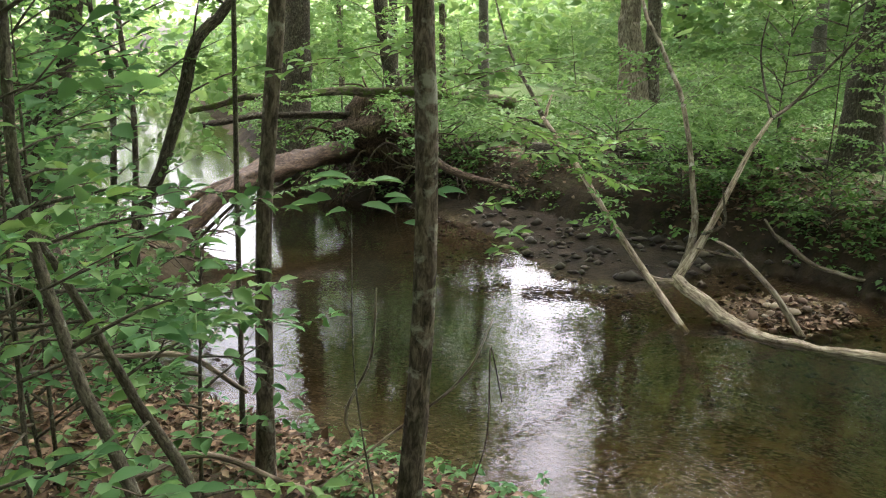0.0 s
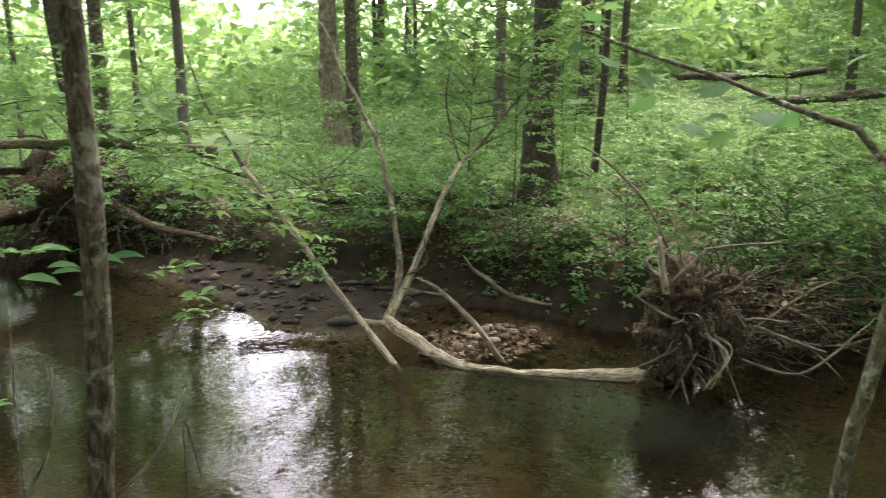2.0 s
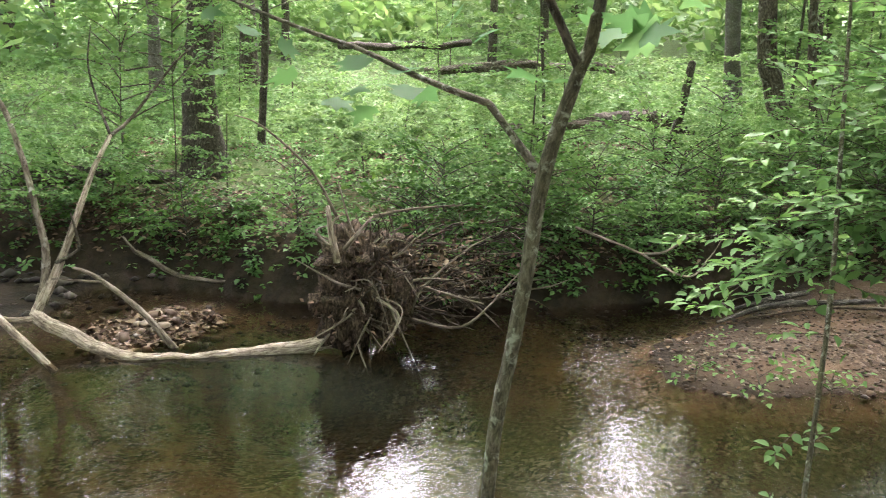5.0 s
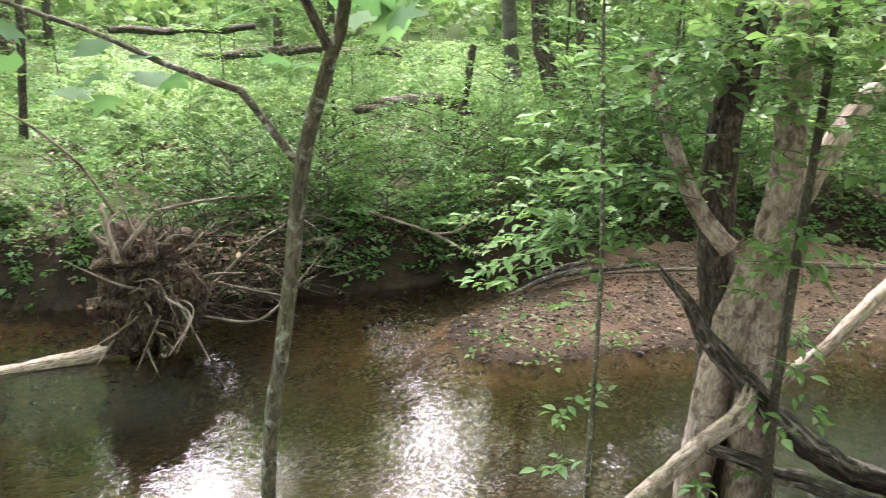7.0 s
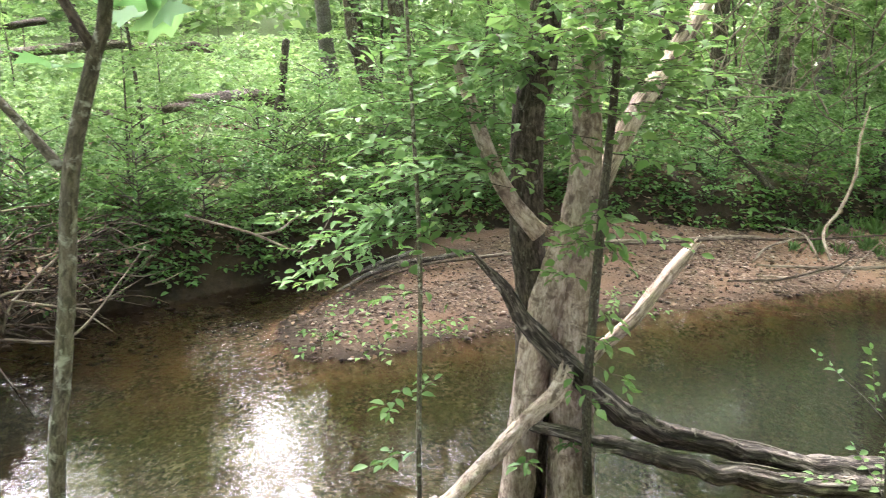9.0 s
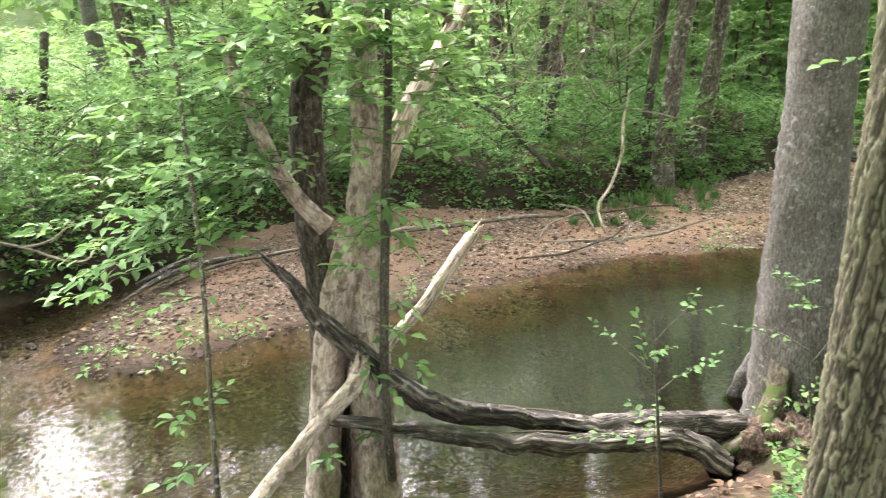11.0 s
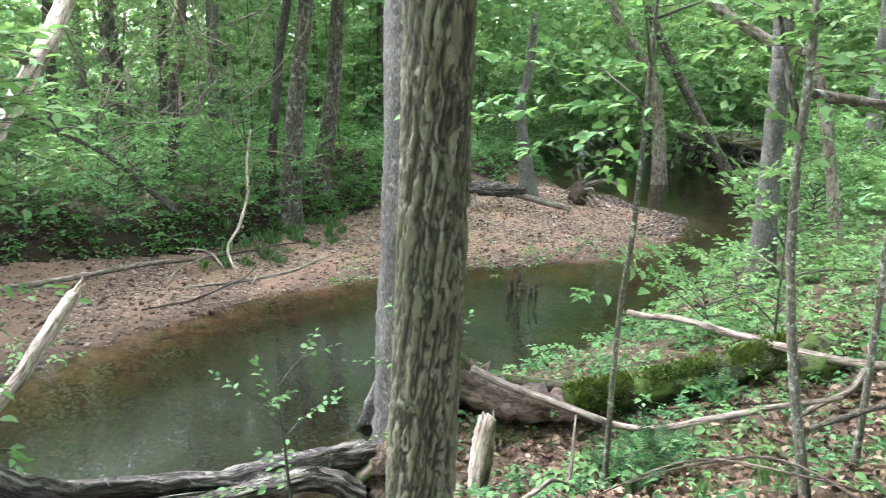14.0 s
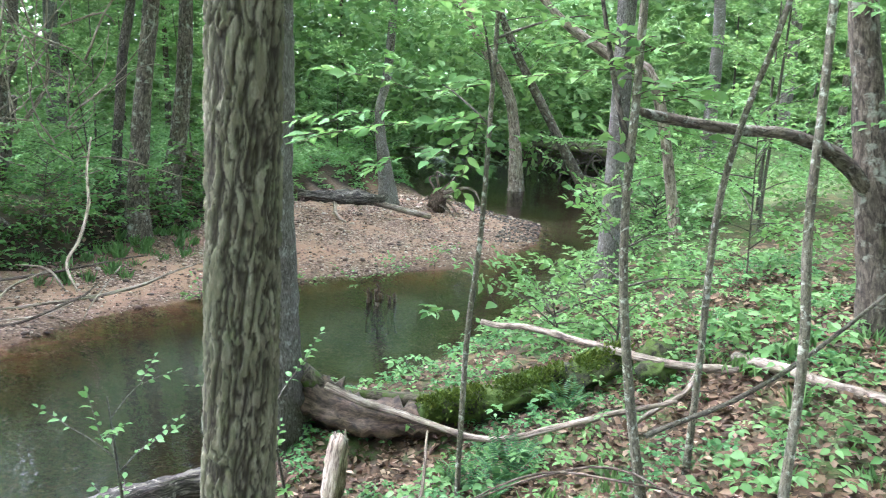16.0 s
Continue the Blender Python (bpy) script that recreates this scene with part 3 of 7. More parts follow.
def lay(x, y):
    """Height of the ground, with shares of bar and of bed."""
    x, y = np.asarray(x, float), np.asarray(y, float)
    near_land = ~inside(NOT_NEAR, x, y)
    far_land = inside(FAR_LAND, x, y)
    bar_land = inside(BAR_LAND, x, y) & ~far_land
    dn, de, db = away(NEAR, x, y), away(EDGE, x, y), away(BANK, x, y)
    up = rolling(x, y)
    zn = np.interp(dn, [0, 0.15, 0.5, 1.2, 2.2, 4.0, 6.0, 20, 60, 200], [0.0, 0.2, 0.45, 0.78, 1.05, 1.5, 1.66, 2.1, 4, 12])
    hill = np.interp(db, [0, 8, 14, 24, 40, 80, 200], [0, 0, 0.55, 1.6, 4.0, 11, 26])
    face = np.clip((y + 9) / 14, 0, 1)
    zf = np.interp(db, [0, 0.12, 0.35, 0.8, 1.8, 8, 30], [0.02, 0.32, 0.62, 0.95, 1.15, 1.4, 1.7]) + hill * (0.12 + 0.88 * face * face * (3 - 2 * face))
    zb = np.minimum(0.30, 0.015 + 0.09 * de) + 0.15 * np.clip(0.8 - db, 0, 0.8)
    d = np.minimum(dn, de)
    zw = -(0.04 + np.minimum(0.46, 0.17 * d))
    # the two pools scoured below the bar and under the fallen tree
    for px, py, pr, deep in ((9.2, -2.2, 2.2, 0.45), (10.4, -6.2, 1.6, 0.35), (7.2, 0.2, 1.4, 0.25), (4.6, 7.2, 0.8, 0.2)):
        zw = zw - deep * np.exp(-((x - px) ** 2 + (y - py) ** 2) / pr ** 2) * np.clip(d / 0.8, 0, 1)
    z = np.where(near_land, zn, np.where(far_land, zf, np.where(bar_land, zb, zw)))
    soft = np.where(near_land | far_land, np.clip(np.minimum(dn, db) / 0.8, 0.15, 1), np.where(bar_land, 0.25, 0.5))
    # the leaf-covered islet behind the fallen tree
    isle = np.exp(-(((x - 4.15) * 0.75 + (y - 9.35) * 0.66) / 0.95) ** 2 - (((x - 4.15) * -0.66 + (y - 9.35) * 0.75) / 0.5) ** 2)
    z = z - np.where(near_land, 0.45 * np.exp(-((x - 5.9) / 1.2) ** 2 - ((y + 3.0) / 1.5) ** 2), 0) * np.clip(dn / 1.0, 0, 1)
    z = z + up * soft + np.where(d * ~near_land > 0, 0.42 * isle * ~far_land, 0)
    sandy = np.clip(1.0 - away(np.array(BAR), x, y) / np.interp(y, [-10, -8.5, -1.0, 2.0], [0.3, 1.5, 1.5, 0.45]), 0, 1) + 0.7 * np.exp(-((x - 7.0) ** 2 + (y - 5.9) ** 2) / 1.1) + 0.85 * np.exp(-((x - 4.4) ** 2 + (y - 9.0) ** 2) / 2.4) + 0.85 * np.exp(-((x - 3.4) ** 2 + (y - 7.0) ** 2) / 3.2)
    zone_bar = np.where(bar_land, np.where(y > 9.5, 0.0, 1.0), np.where(near_land | far_land, 0.0, np.clip(sandy, 0, 1)))
    zone_bed = np.where(near_land | far_land | bar_land, 0.0, 1.0)
    moss = np.where(far_land, np.clip((db - 0.8) / 4, 0, 0.9), np.where(near_land, np.maximum(np.clip((dn - 14) / 10, 0, 0.7), np.clip((x - 8) / 4, 0, 0.75)), 0))
    return z, zone_bar, zone_bed, moss


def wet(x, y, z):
    """Dark wet soil on the cut faces of the banks, with undercut shade put into its colour."""
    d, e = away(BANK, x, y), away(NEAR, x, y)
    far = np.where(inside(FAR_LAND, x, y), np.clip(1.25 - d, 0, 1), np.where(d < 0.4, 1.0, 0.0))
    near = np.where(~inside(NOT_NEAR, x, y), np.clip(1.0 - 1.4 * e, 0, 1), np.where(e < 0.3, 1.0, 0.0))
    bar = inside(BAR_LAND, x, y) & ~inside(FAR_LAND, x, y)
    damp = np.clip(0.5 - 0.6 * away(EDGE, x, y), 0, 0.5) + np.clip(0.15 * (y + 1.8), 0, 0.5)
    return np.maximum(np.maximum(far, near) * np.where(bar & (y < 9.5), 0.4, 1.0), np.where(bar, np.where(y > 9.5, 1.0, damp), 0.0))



def ground_at(x, y):
    return float(lay(np.array([x]), np.array([y]))[0][0])


def grid_lines(lo, hi, step, out_lo, out_hi):
    core = list(np.arange(lo, hi, step))
    k, s = core[-1], step
    while k < out_hi:
        s *= 1.16
        k += s
        core.append(k)
    k, s = lo, step
    while k > out_lo:
        s *= 1.16
        k -= s
        core.insert(0, k)
    return np.array(core)


gx, gy = grid_lines(-6.5, 17.5, 0.13, -600, 800), grid_lines(-12.5, 17.5, 0.13, -600, 800)
X, Y = np.meshgrid(gx, gy, indexing="ij")
Z, ZB, ZD, ZM = lay(X, Y)
ni, nj = X.shape
I, J = np.meshgrid(np.arange(ni - 1), np.arange(nj - 1), indexing="ij")
quads = np.stack([I * nj + J, (I + 1) * nj + J, (I + 1) * nj + J + 1, I * nj + J + 1], -1).reshape(-1, 4)
ground_mesh = mesh_np(np.stack([X, Y, Z], -1), quads, True)
zone = ground_mesh.color_attributes.new("zone", "FLOAT_COLOR", "POINT")
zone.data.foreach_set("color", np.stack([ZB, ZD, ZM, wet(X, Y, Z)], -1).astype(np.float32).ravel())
ground = tagged(part("ground", ground_mesh, M_GROUND), "leaf-littered forest floor with a stream bed and gravel bar", "ground", kind="structure")

wx, wy = grid_lines(-7, 17, 0.25, -40, 90), grid_lines(-13, 18, 0.25, -45, 80)
WX, WY = np.meshgrid(wx, wy, indexing="ij")
I, J = np.meshgrid(np.arange(len(wx) - 1), np.arange(len(wy) - 1), indexing="ij")
wq = np.stack([I * len(wy) + J, (I + 1) * len(wy) + J, (I + 1) * len(wy) + J + 1, I * len(wy) + J + 1], -1).reshape(-1, 4)
water_mesh = mesh_np(np.stack([WX, WY, 0 * WX], -1), wq, True)
water_mesh.attributes.new("depth", "FLOAT", "POINT").data.foreach_set("value", np.clip(-lay(WX, WY)[0], 0, 1.2).astype(np.float32).ravel())
RIFFLES = [(15.5, -12.8, 2.2), (27, -15.5, 4.0), (11.4, -5.4, 0.7), (7.6, 5.6, 1.2)]
water_mesh.attributes.new("riffle", "FLOAT", "POINT").data.foreach_set("value", sum(np.exp(-((WX - x) ** 2 + (WY - y) ** 2) / r ** 2) for x, y, r in RIFFLES).astype(np.float32).ravel())
water = tagged(part("water", water_mesh, M_WATER), "shallow clear brown-green stream mirroring sky and trees", "water", kind="structure")

# ---- trees ----
def stand(x, y):
    return (x, y, ground_at(x, y))


def trunk_tree(name, pts, radii, bark, label, group="", sides=14, flare=0.6, step=0.2, category="tree", **kw):
    """A thing with its trunk; pts run from the foot upwards."""
    p = [list(q) for q in pts]
    p[0][2] = ground_at(p[0][0], p[0][1]) - 0.12
    e = thing(name, (p[0][0], p[0][1], p[0][2] + 0.12), label, category, group)
    limb("trunk", p, radii, bark, e, sides=sides, flare=flare, step=step, **kw)
    return e


TREES = [
    # name, points from the foot up, radii, bark, label
    ("sapling", [(-0.2, 3.54, 1), (-0.1, 3.55, 1.95), (-0.07, 3.55, 2.81), (-0.08, 3.56, 3.4), (-0.1, 3.6, 5.5), (0.05, 3.7, 8)], [0.058, 0.053, 0.05, 0.047, 0.035, 0.015], M_BARK, "slender dark-barked tree at the stream's edge"),
    ("sapling", [(-1.02, 4.18, 1), (-0.96, 4.19, 2.11), (-0.89, 4.21, 2.82), (-0.83, 4.22, 3.4), (-0.7, 4.3, 5.5), (-0.6, 4.4, 7.5)], [0.05, 0.045, 0.042, 0.04, 0.03, 0.012], M_BARK, "slender grey-brown tree on the near bank"),
    ("sapling", [(-0.75, 2.06, 1.4), (-0.89, 2.12, 1.87), (-1.01, 2.15, 2.18), (-1.11, 2.19, 2.48), (-1.19, 2.23, 2.79), (-1.22, 2.3, 3.14), (-1.2, 2.4, 4.2)], [0.024, 0.022, 0.02, 0.019, 0.017, 0.015, 0.008], M_BARK_SAP, "thin curved sapling with broad leaves"),
    ("sapling", [(-0.8, 2.6, 1.4), (-0.87, 2.56, 1.61), (-1.01, 2.5, 1.98), (-1.1, 2.46, 2.24), (-1.2, 2.42, 2.5), (-1.3, 2.4, 2.7)], [0.024, 0.022, 0.018, 0.015, 0.012, 0.006], M_BARK_SAP, "thin leaning sapling beside a curved one"),
    ("tree", [(-4.15, 8.0, 1.2), (-4.09, 8.02, 1.8), (-3.84, 8.14, 2.85), (-3.65, 8.23, 3.6), (-3.3, 8.4, 6), (-3.0, 8.5, 11)], [0.17, 0.16, 0.15, 0.14, 0.12, 0.05], M_BARK_DARK, "dark-barked tree leaning out from the near bank"),
    ("tree", [(-3.1, 7.6, 0.6), (-3.01, 7.63, 1.25), (-2.71, 7.74, 2.01), (-2.48, 7.82, 2.7), (-2.33, 7.86, 3.22), (-1.99, 7.96, 3.58), (-1.5, 8.1, 4.6)], [0.07, 0.066, 0.06, 0.058, 0.055, 0.045, 0.025], M_BARK_DARK, "crooked dark leaning tree at the water's edge"),
    ("sapling", [(-3.06, 7.3, 0.8), (-3.06, 7.39, 1.53), (-2.97, 7.43, 2.97), (-3.08, 7.38, 3.55), (-3.1, 7.4, 6)], [0.03, 0.028, 0.025, 0.023, 0.012], M_BARK_DARK, "thin dark sapling on the near bank"),
    ("sapling", [(-2.91, 7.45, 0.8), (-2.91, 7.45, 1.41), (-2.86, 7.45, 1.89), (-2.83, 7.48, 2.57), (-2.9, 7.46, 3.56), (-2.9, 7.5, 6)], [0.035, 0.033, 0.03, 0.028, 0.025, 0.012], M_BARK, "thin brown sapling on the near bank"),
    ("sapling", [(-1.36, 5.02, 0.4), (-1.34, 5.03, 1.29), (-1.31, 5.03, 2.05), (-1.25, 5.05, 3.42), (-1.2, 5.1, 6)], [0.02, 0.019, 0.018, 0.016, 0.008], M_BARK_SAP, "very thin sapling at the stream's edge"),
    ("tree", [(-3.65, 19.66, 1.2), (-3.65, 19.66, 1.75), (-3.41, 19.71, 4.22), (-3.2, 19.8, 14)], [0.36, 0.34, 0.3, 0.14], M_BARK_DARK, "stout dark tree on the undercut far bank"),
    ("tree", [(-0.9, 19.98, 1.0), (-0.96, 19.98, 1.3), (-1.28, 19.96, 2.81), (-1.49, 19.94, 4.24), (-2.2, 20, 11)], [0.2, 0.19, 0.17, 0.16, 0.07], M_BARK_DARK, "dark leaning tree on the far bank"),
    ("tree", [(7.25, 14.05, 1.2), (7.25, 14.05, 1.5), (7.23, 14.05, 2.92), (7.29, 14.02, 4.45), (7.4, 14.1, 9), (7.4, 14.2, 16)], [0.27, 0.25, 0.225, 0.22, 0.19, 0.09], M_BARK_DARK, "large dark tree with flared roots on the far bank"),
    ("tree", [(5.7, 24.5, 2.0), (5.66, 24.52, 2.3), (5.47, 24.56, 3.75), (5.46, 24.56, 5.13), (5.3, 24.7, 15)], [0.32, 0.3, 0.27, 0.26, 0.1], M_BARK_PALE, "pale-barked tree in the far woods"),
    ("tree", [(8.8, 14.8, 1.1), (8.83, 14.77, 1.3), (8.98, 14.69, 3.56), (9.1, 14.7, 8)], [0.09, 0.085, 0.075, 0.03], M_BARK_DARK, "slender dark tree behind the far bank"),
    ("tree", [(15.78, 7.2, 1.6), (15.75, 7.26, 2.25), (15.68, 7.41, 2.89), (15.57, 7.64, 4.48), (15.3, 8, 13)], [0.19, 0.18, 0.17, 0.165, 0.07], M_BARK, "straight brown tree beyond the far bank"),
    ("tree", [(19.8, 10.36, 1.8), (19.8, 10.36, 2.22), (19.71, 10.52, 4.86), (19.6, 10.7, 15)], [0.2, 0.19, 0.18, 0.08], M_BARK_GREY, "grey tree in the far woods"),
    ("tree", [(16.5, 6.8, 1.6), (16.4, 6.9, 2.4), (16.3, 7.1, 4.9), (16.3, 7.3, 12)], [0.09, 0.085, 0.08, 0.03], M_BARK, "thin brown tree beside a straight one"),
    ("tree", [(18.51, -0.45, 0.5), (18.51, -0.49, 0.9), (18.51, -0.59, 2.97), (18.5, -0.82, 4.25), (18.5, -1, 12)], [0.13, 0.125, 0.11, 0.1, 0.04], M_BARK, "thin straight tree behind the gravel bar"),
    ("tree", [(17.2, -3.3, 0.7), (17.19, -3.34, 1.17), (17.15, -3.53, 1.97), (17.11, -3.73, 4.15), (17.0, -4.1, 12)], [0.17, 0.165, 0.15, 0.14, 0.05], M_BARK, "straight brown tree behind the gravel bar"),
    ("tree", [(18.65, -8.85, 0.3), (18.65, -8.81, 0.76), (18.74, -8.61, 2.55), (18.65, -8.8, 3.89), (18.3, -9, 10)], [0.17, 0.15, 0.11, 0.1, 0.04], M_BARK_GREY, "grey tree with swollen foot on the gravel bar"),
    ("tree", [(8.83, -7.54, 1.0), (8.83, -7.54, 1.91), (8.84, -7.54, 3.4), (8.85, -7.53, 4.46), (8.9, -7.5, 13)], [0.15, 0.135, 0.125, 0.12, 0.05], M_BARK_GREY, "smooth grey tree on the near bank"),
    ("sapling", [(4.94, -2.96, 0.5), (4.94, -2.98, 1.63), (4.9, -3.03, 2.39), (4.88, -3.06, 3.45), (4.85, -3.1, 5.5)], [0.021, 0.019, 0.017, 0.016, 0.008], M_BARK_LICHEN, "thin sapling on the ferny bank"),
    ("sapling", [(3.44, -3.24, 1.0), (3.53, -3.15, 1.75), (3.59, -3.1, 2.34), (3.6, -3.08, 2.9), (3.6, -3.08, 3.54), (3.68, -3.1, 5.5)], [0.029, 0.026, 0.024, 0.023, 0.022, 0.011], M_BARK_LICHEN, "lichen-spotted sapling with a side fork"),
    ("sapling", [(3.63, -3.72, 1.2), (3.63, -3.73, 1.6), (3.61, -3.74, 2.64), (3.55, -3.8, 3.25), (3.43, -3.89, 3.82), (3.2, -4.0, 5.2)], [0.024, 0.021, 0.019, 0.017, 0.015, 0.008], M_BARK_LICHEN, "slanting grey sapling on the leafy bank"),
    ("sapling", [(2.64, -3.24, 1.4), (2.63, -3.25, 2.23), (2.66, -3.22, 2.83), (2.68, -3.22, 3.72), (2.75, -3.2, 5.5)], [0.024, 0.021, 0.019, 0.017, 0.008], M_BARK_LICHEN, "lichen-blotched sapling on the leafy bank"),
    ("tree", [(4.1, -6.12, 1.4), (4.1, -6.11, 1.66), (4.2, -6.05, 2.41), (4.31, -5.98, 3.24), (4.42, -5.9, 4.04), (4.48, -5.88, 5.0), (4.5, -5.9, 7.0), (4.5, -5.9, 10)], [0.13, 0.125, 0.115, 0.11, 0.105, 0.10, 0.08, 0.05], M_BARK, "brown tree with an arching dead limb"),
    ("tree", [(16.35, -2.2, 0.9), (16.35, -2.25, 1.4), (16.3, -2.45, 3.5), (16.2, -2.7, 5.5), (16.0, -3.0, 12)], [0.1, 0.095, 0.085, 0.08, 0.03], M_BARK_DARK, "slender dark tree behind the gravel bar"),
    ("tree", [(15.8, -2.5, 0.9), (15.78, -2.55, 1.4), (15.75, -2.75, 3.5), (15.65, -2.95, 5.5), (15.5, -3.3, 12)], [0.17, 0.16, 0.145, 0.14, 0.05], M_BARK, "straight brown tree behind the gravel bar"),
    ("leaning_tree", [(22.0, -15.0, 0.6), (22.19, -14.72, 2.73), (22.88, -13.62, 5.09), (23.6, -12.5, 7.5)], [0.2, 0.17, 0.15, 0.08], M_BARK_PALE, "pale leaning tree by the stream's bend"),
    ("leaning_tree", [(20.6, -16.9, 1.2), (20.98, -14.9, 2.95), (21.46, -14.0, 4.82), (21.9, -13.2, 7)], [0.16, 0.14, 0.12, 0.06], M_BARK, "brown leaning tree by the stream's bend"),
    ("leaning_tree", [(9.6, -9.6, 1.4), (10.01, -9.22, 3.43), (10.42, -8.76, 3.78), (10.93, -8.13, 4.31), (11.3, -7.7, 4.9)], [0.09, 0.085, 0.08, 0.075, 0.05], M_BARK_PALE, "pale tree leaning across the near bank"),
]
MADE = []
for i, (name, pts, radii, bark, label) in enumerate(TREES):
    MADE.append(trunk_tree(name, pts, radii, bark, label, sides=18 if radii[0] > 0.1 else 10, flare=0.9 if radii[0] > 0.15 else 0.35, seed=i, wobble=0.006))

# ---- the fallen tree with its root plate ----
def blob(center, size, rough, detail=3, seed=0, freq=1.6):
    bm = bmesh.new()
    bmesh.ops.create_icosphere(bm, subdivisions=detail, radius=1.0)
    off = Vector((seed * 3.1, seed * 1.7, 0))
    for v in bm.verts:
        k = 1 + rough * noise.fractal(v.co * freq + off, 0.9, 2.1, 4)
        v.co = Vector(center) + Vector((v.co.x * size[0], v.co.y * size[1], v.co.z * size[2])) * k
    for f in bm.faces:
        f.smooth = True
    return bm


def tangle(center, size, n, length, r, rng, out=0.8, sag=0.25, sides=4):
    """Many wandering roots or twigs growing out of a mass."""
    segs = []
    for k in range(n):
        d = rng.normal(size=3)
        d /= np.linalg.norm(d)
        b = np.array(center) + d * np.array(size) * rng.uniform(0.7, 1.0)
        ln = length * rng.uniform(0.4, 1.2)
        e = d * out + rng.normal(0, 0.6, 3)
        e /= np.linalg.norm(e)
        m = b + e * ln * 0.5 + rng.normal(0, 0.12 * ln, 3)
        t = b + e * ln + rng.normal(0, 0.2 * ln, 3) - np.array((0, 0, sag * ln))
        rr = r * rng.uniform(0.5, 1.4)
        segs.append(tube_arrays([b, m, t], [rr, rr * 0.8, rr * 0.3], sides=sides, step=0.08, rough=0.05))
    return segs


def each(name, segs, material, parent):
    """Every limb of a tangle as a part of its own."""
    for g in segs:
        part(name, quads_mesh([g]), material, parent)


def flat_leaves(center, size, n, leaf, rng, tilt=0.6, skin=False):
    p = rng.normal(0, 0.5, (n, 3))
    if skin:
        p /= np.linalg.norm(p, axis=1, keepdims=True)
        p *= rng.uniform(0.85, 1.1, (n, 1))
    p = p * np.array(size) + np.array(center)
    a = rng.normal(0, 1, (n, 3)) * (1, 1, 0.5)
    nn = rng.normal(0, tilt, (n, 3))
    nn[:, 2] += 1
    return leaves_mesh(p, a, nn, leaf * rng.uniform(0.6, 1.2, n), 0.6)


rng = np.random.default_rng(21)
fallen = thing("fallen_tree", (5.3, 7.35, 0.1), "pale bare forked tree fallen in the stream, roots upturned", "fallen tree")
limb("trunk", [(5.55, 7.2, 0.22), (5.3, 7.35, 0.12), (4.71, 7.8, 0.03), (4.03, 8.21, -0.02), (3.53, 8.59, 0.0), (3.22, 9.11, 0.12), (2.92, 9.74, 0.34)], [0.13, 0.085, 0.066, 0.064, 0.067, 0.074, 0.08], M_PALE, fallen, sides=26, step=0.05, rough=0.08, wobble=0.012, grain=0.22)
limb("branch", [(2.92, 9.74, 0.32), (3.25, 9.75, 0.96), (3.61, 9.84, 1.63), (4.03, 10.01, 2.3)], [0.062, 0.043, 0.036, 0.026], M_PALE, fallen, sides=10, step=0.1, rough=0.1, wobble=0.02)
limb("branch", [(4.03, 10.01, 2.3), (4.41, 10.38, 2.45), (4.75, 10.36, 2.83), (5.07, 10.32, 3.18), (5.37, 10.28, 3.45)], [0.026, 0.022, 0.018, 0.013, 0.008], M_BARK, fallen, sides=8, step=0.1, wobble=0.012)
limb("branch", [(4.03, 10.01, 2.3), (4.05, 10.43, 2.69), (4.02, 10.56, 3.11), (4.12, 10.62, 3.59)], [0.02, 0.016, 0.012, 0.007], M_BARK_DARK, fallen, sides=7, step=0.1, wobble=0.012)
limb("branch", [(2.95, 9.74, 0.32), (3.12, 9.89, 1.02), (3.13, 10.2, 1.91), (3.05, 10.75, 2.66), (2.84, 11.31, 3.38), (2.6, 11.9, 4.2)], [0.058, 0.042, 0.036, 0.032, 0.027, 0.016], M_BARK_PALE, fallen, sides=10, step=0.1, rough=0.1, wobble=0.02)
limb("branch", [(2.85, 8.95, -0.1), (2.77, 9.06, 0.02), (2.53, 9.54, 0.4), (2.08, 9.94, 1.07), (1.7, 10.31, 1.7), (1.3, 10.66, 2.26)], [0.046, 0.045, 0.043, 0.04, 0.036, 0.032], M_PALE, fallen, sides=10, step=0.1, rough=0.1)
limb("branch", [(1.35, 10.65, 2.14), (1.06, 10.68, 2.24), (0.74, 10.9, 2.34)], [0.025, 0.02, 0.01], M_BARK, fallen, sides=6)
limb("branch", [(1.32, 10.66, 2.2), (1.38, 10.75, 2.4), (1.45, 10.8, 2.6)], [0.03, 0.022, 0.012], M_PALE, fallen, sides=6)
limb("branch", [(1.32, 10.66, 2.24), (1.15, 10.9, 2.6), (0.9, 11.2, 3.1), (0.7, 11.4, 3.8)], [0.035, 0.028, 0.02, 0.01], M_BARK, fallen, sides=6)
limb("branch", [(2.9, 9.72, 0.3), (2.6, 9.6, 0.38), (2.42, 9.62, 0.5)], [0.04, 0.03, 0.022], M_PALE, fallen, sides=8)
limb("branch", [(3.2, 9.75, 0.9), (3.42, 9.62, 1.05), (3.4, 9.6, 1.25), (3.36, 9.6, 1.5)], [0.025, 0.02, 0.016, 0.008], M_BARK, fallen, sides=6)
rootc = (5.62, 7.18, 0.72)
